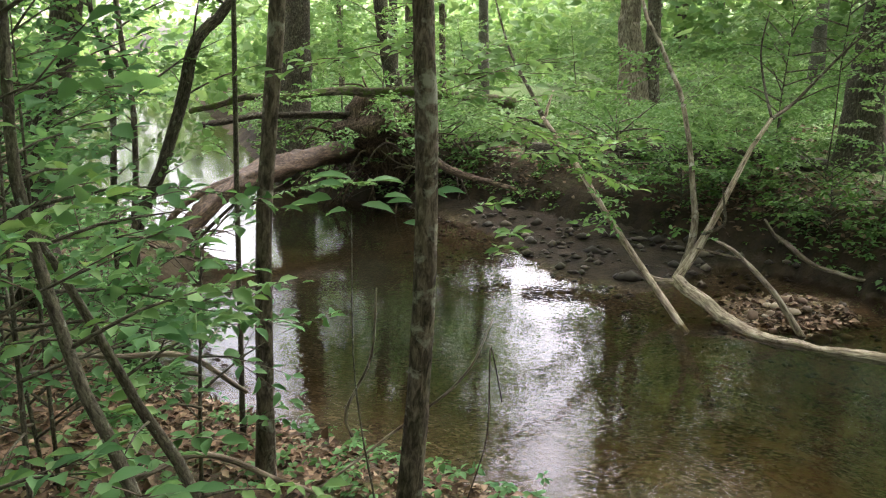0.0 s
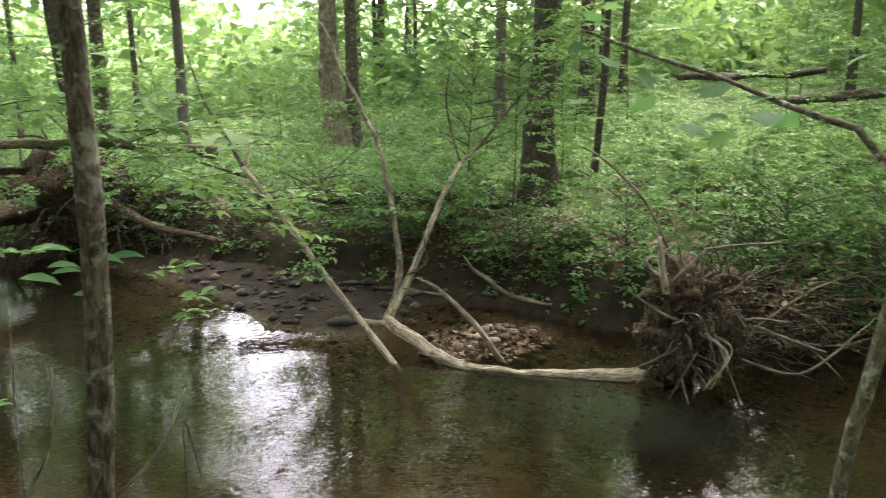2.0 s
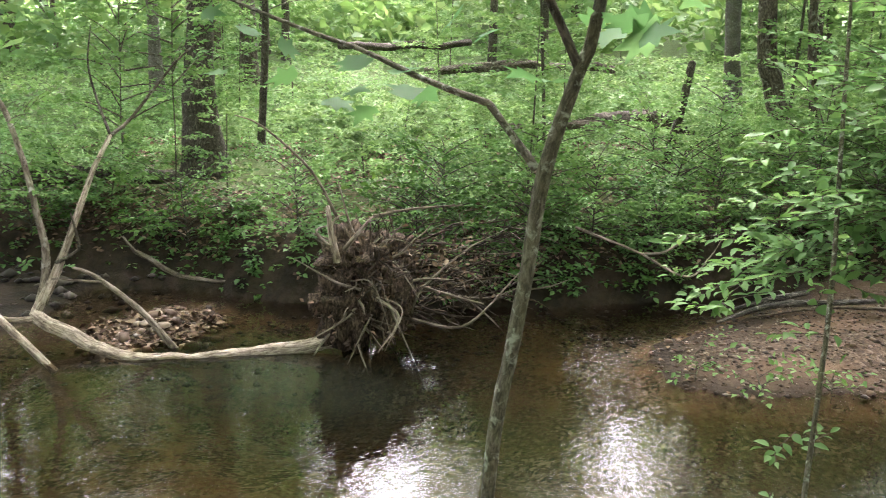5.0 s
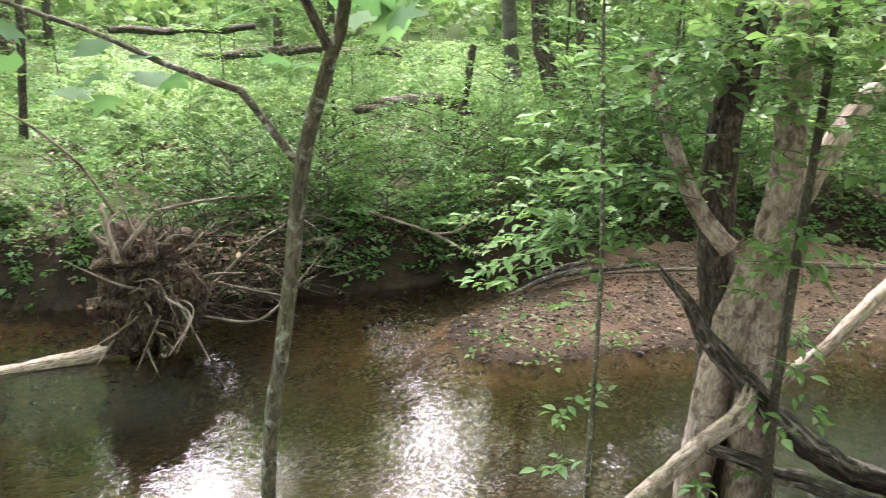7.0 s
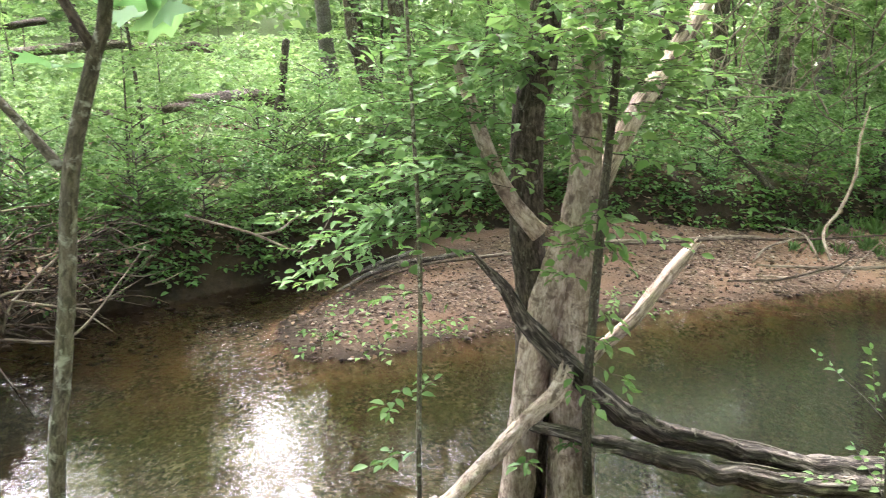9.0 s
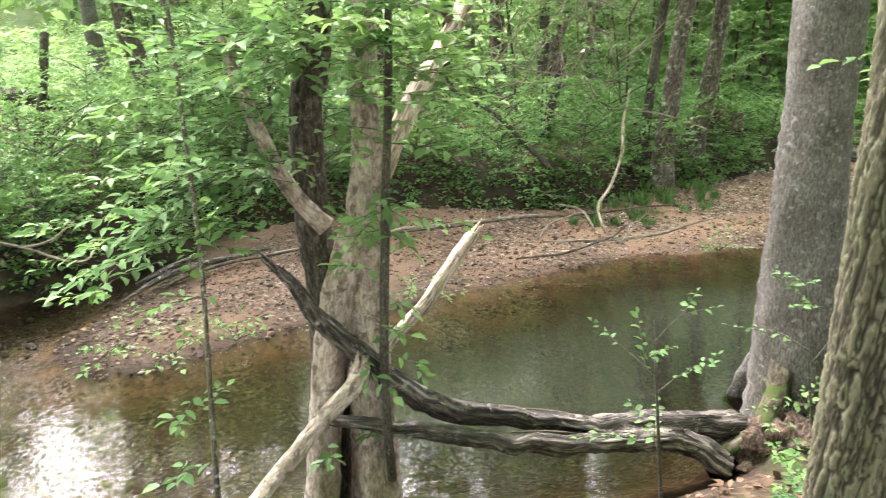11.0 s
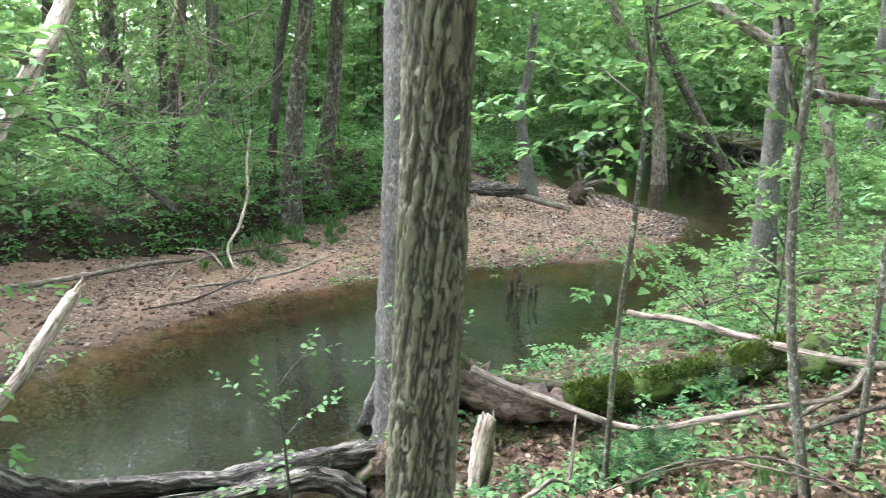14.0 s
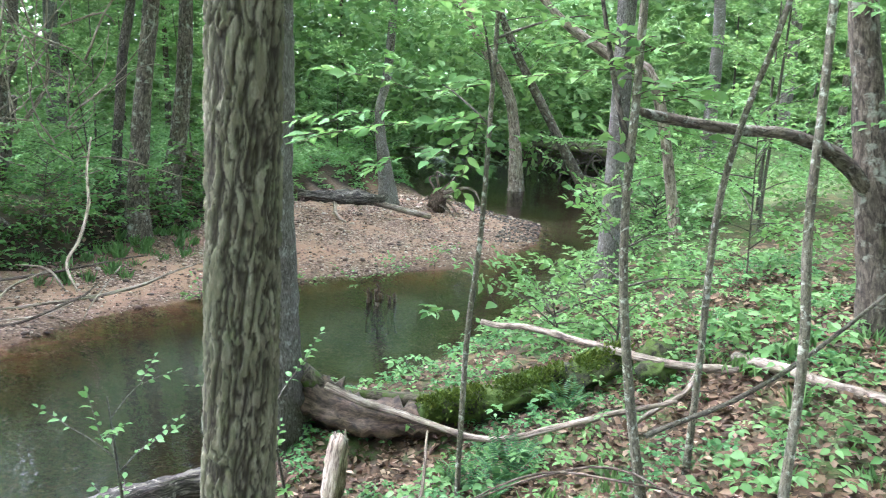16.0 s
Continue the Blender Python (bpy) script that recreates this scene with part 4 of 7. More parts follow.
for c, sz, k in (((5.56, 7.25, 0.55), (0.40, 0.32, 0.46), 3), ((5.86, 7.05, 0.58), (0.30, 0.28, 0.40), 7), ((5.58, 7.26, 1.05), (0.34, 0.28, 0.30), 11), ((6.05, 7.25, 1.0), (0.34, 0.26, 0.22), 17)):
    plate = part("root_plate", blob(c, sz, 0.85, 4, k, 2.6), M_ROOT, fallen, "soil-caked root plate")
    part("root_hair", quads_mesh(tangle(c, sz, 34, 0.26, 0.007, rng, 0.5, 0.15)), M_TWIG, plate, kind="stuff")
    part("caught_litter", flat_leaves(c, (sz[0] * 1.08, sz[1] * 1.08, sz[2] * 1.05), 150, 0.075, rng, 2.5, True), M_DRY, plate, "dry brown leaves caught in the roots", kind="stuff")
each("root", tangle(rootc, (0.34, 0.28, 0.55), 44, 0.66, 0.018, rng, 0.6, 0.12, 6), M_DEAD, fallen)
each("root", tangle((5.85, 7.1, 0.85), (0.42, 0.3, 0.5), 70, 0.5, 0.009, rng, 0.7, 0.2, 5), M_TWIG, fallen)
limb("root", [(5.08, 6.86, 1.17), (5.04, 6.9, 1.44), (5.04, 6.97, 1.75)], [0.045, 0.036, 0.024], M_PALE, fallen, sides=8, rough=0.12)
limb("root", [(5.36, 7.39, 1.4), (5.44, 7.4, 1.5), (5.52, 7.42, 1.53)], [0.02, 0.015, 0.008], M_DEAD, fallen, sides=6)
limb("root", [(5.18, 6.88, 1.28), (5.32, 6.82, 1.46), (5.49, 6.8, 1.61)], [0.03, 0.024, 0.012], M_DEAD, fallen, sides=6)
limb("root", [(5.33, 7.33, 0.1), (5.3, 7.38, 0.35), (5.33, 7.36, 0.7)], [0.09, 0.06, 0.05], M_ROOT, fallen, sides=10, rough=0.15)
limb("dead_stick", [(5.61, 7.58, 1.45), (5.37, 7.75, 2.01), (4.93, 8.02, 2.5), (4.7, 8.2, 2.62)], [0.02, 0.017, 0.012, 0.006], M_DEAD, fallen, sides=6)
tagged(limb("rock", [(5.93, 6.95, 0.50), (6.02, 6.88, 0.56)], [0.07, 0.06], M_DEAD, sides=10, rough=0.15), "pale rounded rock lodged against the roots", "rock")

stickA = tagged(limb("dead_branch", [(4.05, 8.59, -0.03), (3.83, 9.01, 0.4), (3.5, 9.46, 0.77), (3.34, 9.62, 0.85)], [0.045, 0.036, 0.026, 0.015], M_DEAD, sides=8, rough=0.1), "pale dead branch leaning out of the water", "branch")
tagged(limb("dead_branch", [(3.6, 9.35, 0.68), (3.35, 9.4, 0.74), (3.05, 9.45, 0.8)], [0.02, 0.014, 0.008], M_DEAD, sides=6), "thin pale dead branch across another", "branch")
tagged(limb("exposed_root", [(4.45, 10.95, 0.85), (4.55, 10.9, 0.62), (4.68, 10.85, 0.5), (4.95, 10.73, 0.24), (5.34, 10.5, 0.14), (5.93, 10.0, 0.14), (6.5, 9.2, 0.1), (6.9, 8.5, 0.12)], [0.015, 0.028, 0.03, 0.028, 0.026, 0.024, 0.022, 0.015], M_DEAD, sides=8, rough=0.25, wobble=0.06), "pale exposed root along the foot of the bank", "root")

# brush of dead twigs along the bank beside the roots
brush = thing("brush_pile", (6.6, 7.6, 0.4), "tangled heap of dead twigs against the bank", "brush pile")
segs = []
for k in range(220):
    b = np.array((rng.uniform(5.9, 8.2), 0, rng.uniform(0.15, 1.15)))
    b[1] = min(7.5, 8.0 - 0.85 * (b[0] - 7.2)) + rng.uniform(-0.5, -0.1) + 0.3 * b[2]
    d = np.array((rng.uniform(-0.3, 1.0), rng.uniform(-0.9, 0.3), rng.uniform(-0.35, 0.45)))
    ln = rng.uniform(0.4, 1.2)
    r = rng.uniform(0.005, 0.016)
    m = b + d * ln * 0.5 + rng.normal(0, 0.06, 3)
    segs.append(tube_arrays([b, m, b + d * ln + rng.normal(0, 0.1, 3)], [r, r * 0.8, r * 0.3], sides=4, step=0.15, rough=0.05))
for k, g in enumerate(segs):
    part("twig", quads_mesh([g]), (M_TWIG, M_ROOT, M_TWIG, M_DEAD)[k % 4], brush)
part("caught_litter", flat_leaves((6.7, 7.25, 0.75), (1.3, 0.5, 0.5), 420, 0.09, rng, 1.5), M_DRY, brush, "dry brown leaves caught among the twigs", kind="stuff")
for pts in ([(6.0, 6.85, 0.38), (6.5, 6.5, 0.28), (7.0, 6.35, 0.55), (7.6, 6.3, 1.0)], [(6.1, 6.9, 0.35), (6.2, 6.8, 0.75), (6.7, 6.75, 1.0), (7.5, 6.7, 1.25)], [(6.2, 6.8, 0.72), (6.6, 6.6, 0.55), (6.9, 6.5, 0.45)],
            [(5.9, 7.3, 1.5), (6.5, 7.3, 1.52), (7.2, 7.2, 1.5)], [(8.2, 6.2, 1.25), (8.9, 5.7, 0.9), (9.3, 5.3, 0.62), (9.9, 5.3, 0.72), (10.4, 5.4, 0.95)], [(8.9, 5.7, 0.9), (9.4, 5.7, 0.85), (10.0, 5.7, 0.95)]):
    limb("stick", pts, [0.02, 0.017, 0.012, 0.005][:max(3, len(pts))], M_DEAD, brush, sides=6, step=0.12, wobble=0.02)

def broken(pts, radii, m, label, **kw):
    """A dead limb with a torn, splintered end."""
    e = thing("broken_limb", pts[-1], label, "dead limb")
    wood = limb("wood", pts, radii, m, e, **kw)
    a, b = Vector(pts[0]), Vector(pts[1])
    d = (a - b).normalized()
    side = d.cross(Vector((0, 0, 1))).normalized()
    up = side.cross(d)
    r = max(radii[0], 0.6 * radii[1])
    for k in range(5):
        o = (side * math.cos(1.3 * k) + up * math.sin(1.3 * k)) * r * 0.6
        limb("splinter", [a - d * 0.06 + o, a + d * 0.02 + o * 1.05, a + d * (0.05 + 0.025 * (k % 3)) + o * 0.9], [r * 0.4, r * 0.28, 0.003], m, wood, sides=5, step=0.03)
    for k in range(2, len(pts) - 1, 2):
        p, q = Vector(pts[k]), Vector(pts[k + 1])
        o = Vector((0, 0, radii[k] * 0.9)) + side * radii[k] * (0.35 if k % 4 else -0.35)
        limb("bark_strip", [p + o, p.lerp(q, 0.35) + o * 1.12, p.lerp(q, 0.7) + o * 1.02], [0.012, 0.018, 0.004], m, wood, sides=6, step=0.04, wobble=0.006, oval=0.4)
    return e


# ---- twin tree in the water's edge, with broken limbs ----
twin = thing("tree", (5.12, 1.1, 0.1), "twin-stemmed tree with pale worn bark at the water's edge", "tree")
limb("trunk", [(5.2, 0.92, -0.15), (5.21, 0.95, 0.5), (5.21, 0.97, 1.3), (5.2, 0.95, 1.95), (5.2, 0.93, 2.6), (5.2, 0.95, 3.4), (5.3, 1.0, 7)], [0.17, 0.15, 0.13, 0.125, 0.085, 0.075, 0.03], M_WORN, twin, sides=26, step=0.06, rough=0.14, grain=0.07)
limb("trunk", [(5.06, 1.3, -0.15), (5.08, 1.28, 0.3), (5.1, 1.21, 1.09), (5.12, 1.14, 1.54), (5.16, 1.03, 2.0), (5.19, 0.96, 2.3)], [0.12, 0.11, 0.1, 0.1, 0.09, 0.06], M_WORN, twin, sides=22, step=0.06, rough=0.14, grain=0.07)
limb("trunk", [(5.3, 1.26, -0.15), (5.27, 1.23, 1.5), (5.26, 1.28, 1.96), (5.25, 1.3, 2.37), (5.25, 1.3, 2.87), (5.27, 1.22, 3.49), (5.3, 1.2, 8)], [0.12, 0.11, 0.10, 0.10, 0.095, 0.085, 0.03], M_BARK_DARK, twin, "dark-barked stem", sides=18, step=0.12, rough=0.1)
limb("limb", [(5.19, 1.2, 2.08), (5.15, 1.3, 2.2), (5.11, 1.43, 2.4), (5.08, 1.56, 2.73), (5.0, 1.7, 3.2)], [0.06, 0.055, 0.05, 0.045, 0.03], M_WORN, twin, sides=10, rough=0.15)
limb("limb", [(5.25, 0.9, 2.3), (5.5, 0.73, 2.75), (5.81, 0.58, 3.05), (6.23, 0.35, 3.55), (6.8, 0.1, 4.3)], [0.06, 0.065, 0.06, 0.055, 0.03], M_PALE, twin, "pale bare limb", sides=12, rough=0.15, step=0.1)
limb("limb", [(6.0, 0.48, 3.3), (5.75, 0.72, 3.38), (5.55, 0.85, 3.36)], [0.035, 0.03, 0.02], M_BARK, twin, sides=8)
limb("sprout", [(5.0, 0.8, 0.5), (4.95, 0.82, 1.2), (4.97, 0.79, 2.2), (5.0, 0.75, 3.2), (5.0, 0.75, 4.4)], [0.03, 0.03, 0.026, 0.022, 0.01], M_BARK_SAP, twin, sides=8)
broken([(4.74, 1.42, 1.98), (4.80, 1.30, 1.82), (4.87, 1.17, 1.60), (5.01, 0.90, 1.27), (5.15, 0.66, 1.01), (5.39, 0.42, 0.80), (5.71, -0.03, 0.60), (5.98, -0.57, 0.42), (6.29, -1.2, 0.30), (6.5, -1.7, 0.2)], [0.015, 0.04, 0.058, 0.072, 0.08, 0.075, 0.07, 0.085, 0.11, 0.12], M_DEAD_DARK, "dark rotting limb curving up from the bank against a twin tree", sides=30, step=0.035, rough=0.1, wobble=0.008, grain=0.42)
broken([(4.87, 1.13, 0.96), (5.16, 0.65, 0.75), (5.51, 0.05, 0.52), (5.86, -0.6, 0.36), (6.17, -1.22, 0.22), (6.2, -1.55, 0.0)], [0.04, 0.055, 0.07, 0.075, 0.085, 0.09], M_LIMB_GREY, "weathered split limb lying beside a darker one", sides=28, step=0.035, rough=0.16, wobble=0.012, grain=0.5)
broken([(4.92, 0.97, 1.32), (4.9, 0.98, 1.24), (4.55, 1.14, 1.07), (4.2, 1.27, 0.98), (3.94, 1.39, 0.9), (3.6, 1.6, 0.86)], [0.05, 0.055, 0.052, 0.05, 0.05, 0.045], M_WORN, "pale broken limb leaning on a twin tree", sides=20, step=0.05, rough=0.1, wobble=0.012, grain=0.35)
broken([(5.8, 0.33, 1.92), (5.78, 0.36, 1.88), (5.54, 0.56, 1.62), (5.30, 0.76, 1.39), (5.12, 0.91, 1.22)], [0.03, 0.042, 0.045, 0.04, 0.03], M_PALE, "pale broken limb jutting from a twin tree", sides=20, step=0.05, rough=0.1, wobble=0.01, grain=0.3)
slim = trunk_tree("sapling", [(4.35, 1.66, 0.4), (4.34, 1.66, 1.05), (4.6, 1.75, 2.0), (4.85, 1.9, 3.0), (4.95, 2.0, 4.2)], [0.015, 0.014, 0.013, 0.011, 0.006], M_BARK_LICHEN, "thin lichen-spotted sapling by the water", sides=8, flare=0.3)

# ---- sapling with a long side branch ----
front = trunk_tree("sapling", [(1.54, 1.4, 1.2), (1.58, 1.35, 2.24), (1.61, 1.32, 2.56), (1.63, 1.3, 2.75), (1.65, 1.28, 2.97), (1.69, 1.23, 3.19), (1.71, 1.2, 3.33), (1.78, 1.1, 4.2)], [0.0185, 0.0175, 0.017, 0.0165, 0.016, 0.0135, 0.0125, 0.007], M_BARK_LICHEN, "lichen-spotted sapling with a long bare side branch", sides=14, flare=0.3, step=0.06)
limb("branch", [(1.646, 1.299, 2.977), (1.642, 1.374, 3.048), (1.639, 1.438, 3.107), (1.64, 1.459, 3.116), (1.624, 1.551, 3.143), (1.61, 1.668, 3.176), (1.581, 1.903, 3.242), (1.525, 2.228, 3.331), (1.464, 2.478, 3.409)], [0.0105, 0.009, 0.0085, 0.008, 0.0075, 0.007, 0.0062, 0.0055, 0.003], M_BARK_LICHEN, front, sides=10, step=0.03, wobble=0.003, rough=0.15)
limb("branch", [(1.69, 1.23, 3.19), (1.66, 1.26, 3.28), (1.62, 1.3, 3.4), (1.6, 1.35, 3.6)], [0.011, 0.01, 0.009, 0.005], M_BARK_DARK, front, sides=8, step=0.05)

# ---- the two big trees of the near bank ----
old = thing("tree", (2.31, -0.75, 1.35), "furrowed-bark tree close by on the near bank", "tree")
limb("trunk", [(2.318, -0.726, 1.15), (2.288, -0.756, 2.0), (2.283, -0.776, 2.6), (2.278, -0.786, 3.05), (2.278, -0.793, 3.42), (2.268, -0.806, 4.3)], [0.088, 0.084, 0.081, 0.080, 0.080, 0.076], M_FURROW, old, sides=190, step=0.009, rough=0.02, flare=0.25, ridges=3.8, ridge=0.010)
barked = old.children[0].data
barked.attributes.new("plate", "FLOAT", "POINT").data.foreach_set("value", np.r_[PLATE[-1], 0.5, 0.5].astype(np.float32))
limb("trunk", [(2.26, -0.83, 4.28), (2.25, -0.86, 6), (2.22, -0.9, 9)], [0.078, 0.07, 0.05], M_FURROW, old, sides=24)
grey = thing("tree", (7.0, -2.25, 0.3), "large mottled grey tree with mossy spreading roots", "tree")
limb("trunk", [(7.02, -2.28, -0.1), (7.0, -2.24, 0.7), (7.0, -2.23, 1.35), (7.0, -2.22, 2.22), (7.0, -2.22, 3.4), (7.0, -2.25, 6), (6.95, -2.3, 13)], [0.27, 0.262, 0.255, 0.25, 0.245, 0.21, 0.1], M_BARK_GREY, grey, sides=32, step=0.08, rough=0.08, flare=0.5)
limb("root", [(6.85, -2.1, 0.6), (6.6, -2.0, 0.38), (6.42, -1.85, 0.24), (6.28, -1.62, 0.10), (6.2, -1.45, -0.06)], [0.11, 0.09, 0.075, 0.06, 0.045], M_MOSSY, grey, "mossy root", sides=14, rough=0.25, step=0.05, wobble=0.02)
limb("root", [(6.95, -2.5, 0.8), (6.9, -2.8, 0.55), (6.7, -3.2, 0.55), (6.4, -3.6, 0.6)], [0.16, 0.14, 0.1, 0.06], M_MOSSY, grey, sides=12, rough=0.2)
limb("root", [(7.0, -2.55, 0.62), (6.6, -2.85, 0.5), (6.25, -3.3, 0.5), (6.0, -3.8, 0.55)], [0.19, 0.15, 0.12, 0.09], M_SNAG, grey, "dark soil-stained root", sides=16, rough=0.4, step=0.05, grain=0.4)
limb("root", [(7.2, -2.2, 0.7), (7.4, -2.05, 0.3), (7.6, -1.95, -0.1)], [0.15, 0.12, 0.09], M_BARK_GREY, grey, sides=12, rough=0.15)
tagged(part("rotten_stump", blob((6.35, -2.0, 0.08), (0.30, 0.36, 0.24), 0.6, 4, 9, 3.2), M_ROOT), "crumbling brown rotten wood at the foot of a grey tree", "stump")

stump = thing("stump", (5.5, -2.3, 0.4), "short splintered upright stump of pale wood", "stump")
stump_body = limb("body", [(5.53, -2.27, 0.3), (5.52, -2.28, 0.5), (5.5, -2.32, 0.86)], [0.09, 0.085, 0.08], M_PALE, stump, sides=18, step=0.04, rough=0.12, oval=0.85, grain=0.4)
for k in range(7):
    a = 0.9 * k
    limb("splinter", [(5.5 + 0.045 * math.cos(a), -2.32 + 0.04 * math.sin(a), 0.8), (5.5 + 0.05 * math.cos(a), -2.32 + 0.04 * math.sin(a), 0.87 + 0.03 * (k % 3))], [0.02, 0.004], M_DEAD, stump_body, sides=4)

mlog = thing("mossy_log", (5.8, -3.9, 0.6), "thick fallen log covered in bright green moss", "log")
limb("body", [(6.04, -3.27, 0.66), (5.9, -3.88, 0.76), (5.66, -4.37, 0.93), (5.43, -4.85, 1.14)], [0.10, 0.125, 0.135, 0.12], M_MOSS, mlog, sides=24, step=0.05, rough=0.3, wobble=0.03, grain=0.3)
moss_coat = [(6.04, -3.27, 0.66), (5.9, -3.88, 0.76), (5.66, -4.37, 0.93), (5.43, -4.85, 1.14)]
part("moss_cushion", blob((5.2, -5.0, 1.2), (0.18, 0.14, 0.11), 0.5, 3, 4, 2.5), M_MOSS, mlog)
part("moss_cushion", blob((5.02, -4.8, 1.15), (0.14, 0.15, 0.10), 0.5, 3, 5, 2.5), M_MOSS, mlog)

def moss_pile(line, radius, n, seed):
    """Short shoots of moss standing on the upper side of a log."""
    r = np.random.default_rng(seed)
    c, _ = spline(line, 0.05)
    k = r.integers(0, len(c), n)
    k = k[np.sin(k * 0.9) + np.sin(k * 0.37 + 1) + r.normal(0, 0.6, n) > -0.9]
    along = np.gradient(c, axis=0)[k]
    side = np.cross(along, (0, 0, 1.0))
    side /= np.linalg.norm(side, axis=1, keepdims=True)
    t = r.normal(0, 0.7, len(k))[:, None]
    out = np.cos(t) * np.array((0, 0, 1.0)) + np.sin(t) * side
    return leaves_mesh(c[k] + out * radius * r.uniform(0.85, 1.12, (len(k), 1)) + r.normal(0, 0.015, (len(k), 3)), out + r.normal(0, 0.5, (len(k), 3)), r.normal(0, 1, (len(k), 3)), r.uniform(0.02, 0.05, len(k)), 0.5)


part("moss", moss_pile(moss_coat, 0.12, 4600, 71), M_MOSS_SHOOT, mlog, "bright green moss", kind="stuff")

STICKS = [
    ([(6.5, -2.6, 0.85), (5.9, -3.1, 0.72), (5.2, -3.5, 0.78), (4.5, -3.9, 1.18), (4.2, -4.2, 1.32)], [0.035, 0.03, 0.026, 0.022, 0.012], M_DEAD, "long pale fallen branch across the bank"),
    ([(7.3, -4.6, 0.95), (6.2, -4.7, 1.15), (5.1, -4.8, 1.25), (4.4, -5.0, 1.36)], [0.03, 0.034, 0.036, 0.03], M_DEAD, "bare fallen branch pointing at the stream"),
    ([(5.0, -2.75, 1.05), (4.75, -2.6, 0.72), (4.55, -2.35, 0.85), (4.2, -1.9, 0.95)], [0.008, 0.014, 0.016, 0.015], M_DEAD, "thin bent pale stick among seedlings"),
    ([(3.5, -3.25, 1.55), (3.3, -3.9, 1.8), (3.1, -4.6, 2.35), (2.9, -5.2, 2.9)], [0.014, 0.013, 0.011, 0.006], M_BARK_SAP, "thin leaning stem crossing a sapling"),
    ([(4.0, -2.5, 1.1), (3.7, -2.75, 1.32), (3.3, -2.95, 1.5), (2.8, -3.0, 1.5)], [0.004, 0.007, 0.007, 0.004], M_TWIG, "thin fallen twig on the leafy bank"),
    ([(4.1, -2.4, 1.0), (3.6, -2.6, 1.4), (3.2, -2.85, 1.52), (2.9, -3.2, 1.47)], [0.003, 0.006, 0.006, 0.003], M_TWIG, "thin fallen twig on the leafy bank"),
    ([(4.6, -5.2, 1.36), (3.9, -5.0, 1.48), (3.2, -4.9, 1.58), (2.6, -4.9, 1.62)], [0.045, 0.05, 0.045, 0.035], M_BARK_PALE, "fallen branch lying in dead leaves"),
    ([(5.6, -5.9, 1.2), (5.0, -5.3, 1.28), (4.5, -4.6, 1.25), (4.3, -3.9, 1.15)], [0.012, 0.02, 0.022, 0.015], M_DEAD, "grey fallen branch by a mossy log"),
    ([(-0.55, 4.5, 0.85), (-0.6, 4.55, 1.0), (-0.45, 4.6, 1.35), (-0.4, 4.65, 1.75)], [0.01, 0.01, 0.008, 0.005], M_DEAD, "pale dead stem standing by the stream"),
    ([(-0.75, 3.4, 1.02), (-0.3, 3.7, 1.25), (0.1, 3.75, 1.55), (0.25, 3.8, 1.85)], [0.006, 0.008, 0.007, 0.004], M_DEAD, "thin arching dead vine by the stream"),
    ([(0.1, 3.6, 0.9), (0.2, 3.7, 1.3), (0.22, 3.75, 1.7), (0.3, 3.8, 1.4)], [0.004, 0.004, 0.004, 0.003], M_TWIG, "thin looping vine by the stream"),
    ([(-1.4, 3.3, 1.25), (-1.1, 3.4, 1.35), (-0.7, 3.3, 1.2), (-0.3, 3.2, 1.15)], [0.014, 0.014, 0.012, 0.008], M_DEAD, "pale stick lying on leaf litter"),
    ([(-2.4, 4.6, 1.35), (-1.7, 4.7, 1.3), (-1.2, 4.6, 1.1)], [0.016, 0.02, 0.016], M_DEAD, "pale stick lying on leaf litter"),
]
for pts, radii, m, label in STICKS:
    tagged(limb("stick", pts, radii, m, sides=8, step=0.08, rough=0.12, wobble=0.015), label, "stick")

limb("limb", [(4.2, -6.04, 2.45), (4.24, -5.95, 2.70), (4.34, -5.70, 2.93), (4.42, -5.28, 3.07), (4.51, -4.81, 3.1), (4.61, -4.17, 3.18), (4.63, -4.0, 3.24)], [0.06, 0.06, 0.052, 0.045, 0.04, 0.032, 0.015], M_BARK, MADE[25], "arching dead limb", sides=12, step=0.08, rough=0.15)
limb("branch", [(3.6, -3.09, 3.0), (3.66, -3.05, 3.2), (3.72, -3.0, 3.5), (3.8, -2.9, 4.1)], [0.02, 0.018, 0.014, 0.006], M_BARK_DARK, MADE[22], sides=8)

# ---- gravel bar: driftwood, log and stubs ----
def drift(name, pts, radii, m, label, cat="driftwood"):
    tagged(limb(name, pts, radii, m, sides=8, step=0.12, rough=0.15, wobble=0.02), label, cat, "driftwood on the gravel bar")


drift("driftwood", [(10.6, 4.2, 0.22), (11.6, 2.8, 0.32), (12.6, 1.3, 0.36), (13.5, -0.3, 0.34)], [0.012, 0.026, 0.03, 0.02], M_DEAD, "long pale driftwood branch on gravel")
drift("driftwood", [(11.5, 2.4, 0.4), (12.5, 0.9, 0.42), (13.4, -0.6, 0.36), (14.0, -2.4, 0.42)], [0.012, 0.02, 0.022, 0.01], M_TWIG, "brown driftwood branch on gravel")
drift("driftwood", [(9.3, 4.8, 0.14), (10.2, 4.5, 0.24), (11.3, 3.6, 0.3)], [0.02, 0.045, 0.03], M_DEAD_DARK, "dark wet driftwood by the back channel")
drift("driftwood", [(9.9, 4.9, 0.16), (10.2, 4.6, 0.3), (10.7, 4.3, 0.38)], [0.03, 0.05, 0.03], M_DEAD_DARK, "dark wet driftwood by the back channel")
drift("driftwood", [(9.6, 4.55, 0.2), (10.6, 4.0, 0.24), (11.4, 3.1, 0.28)], [0.01, 0.02, 0.015], M_TWIG, "thin driftwood stick on gravel")
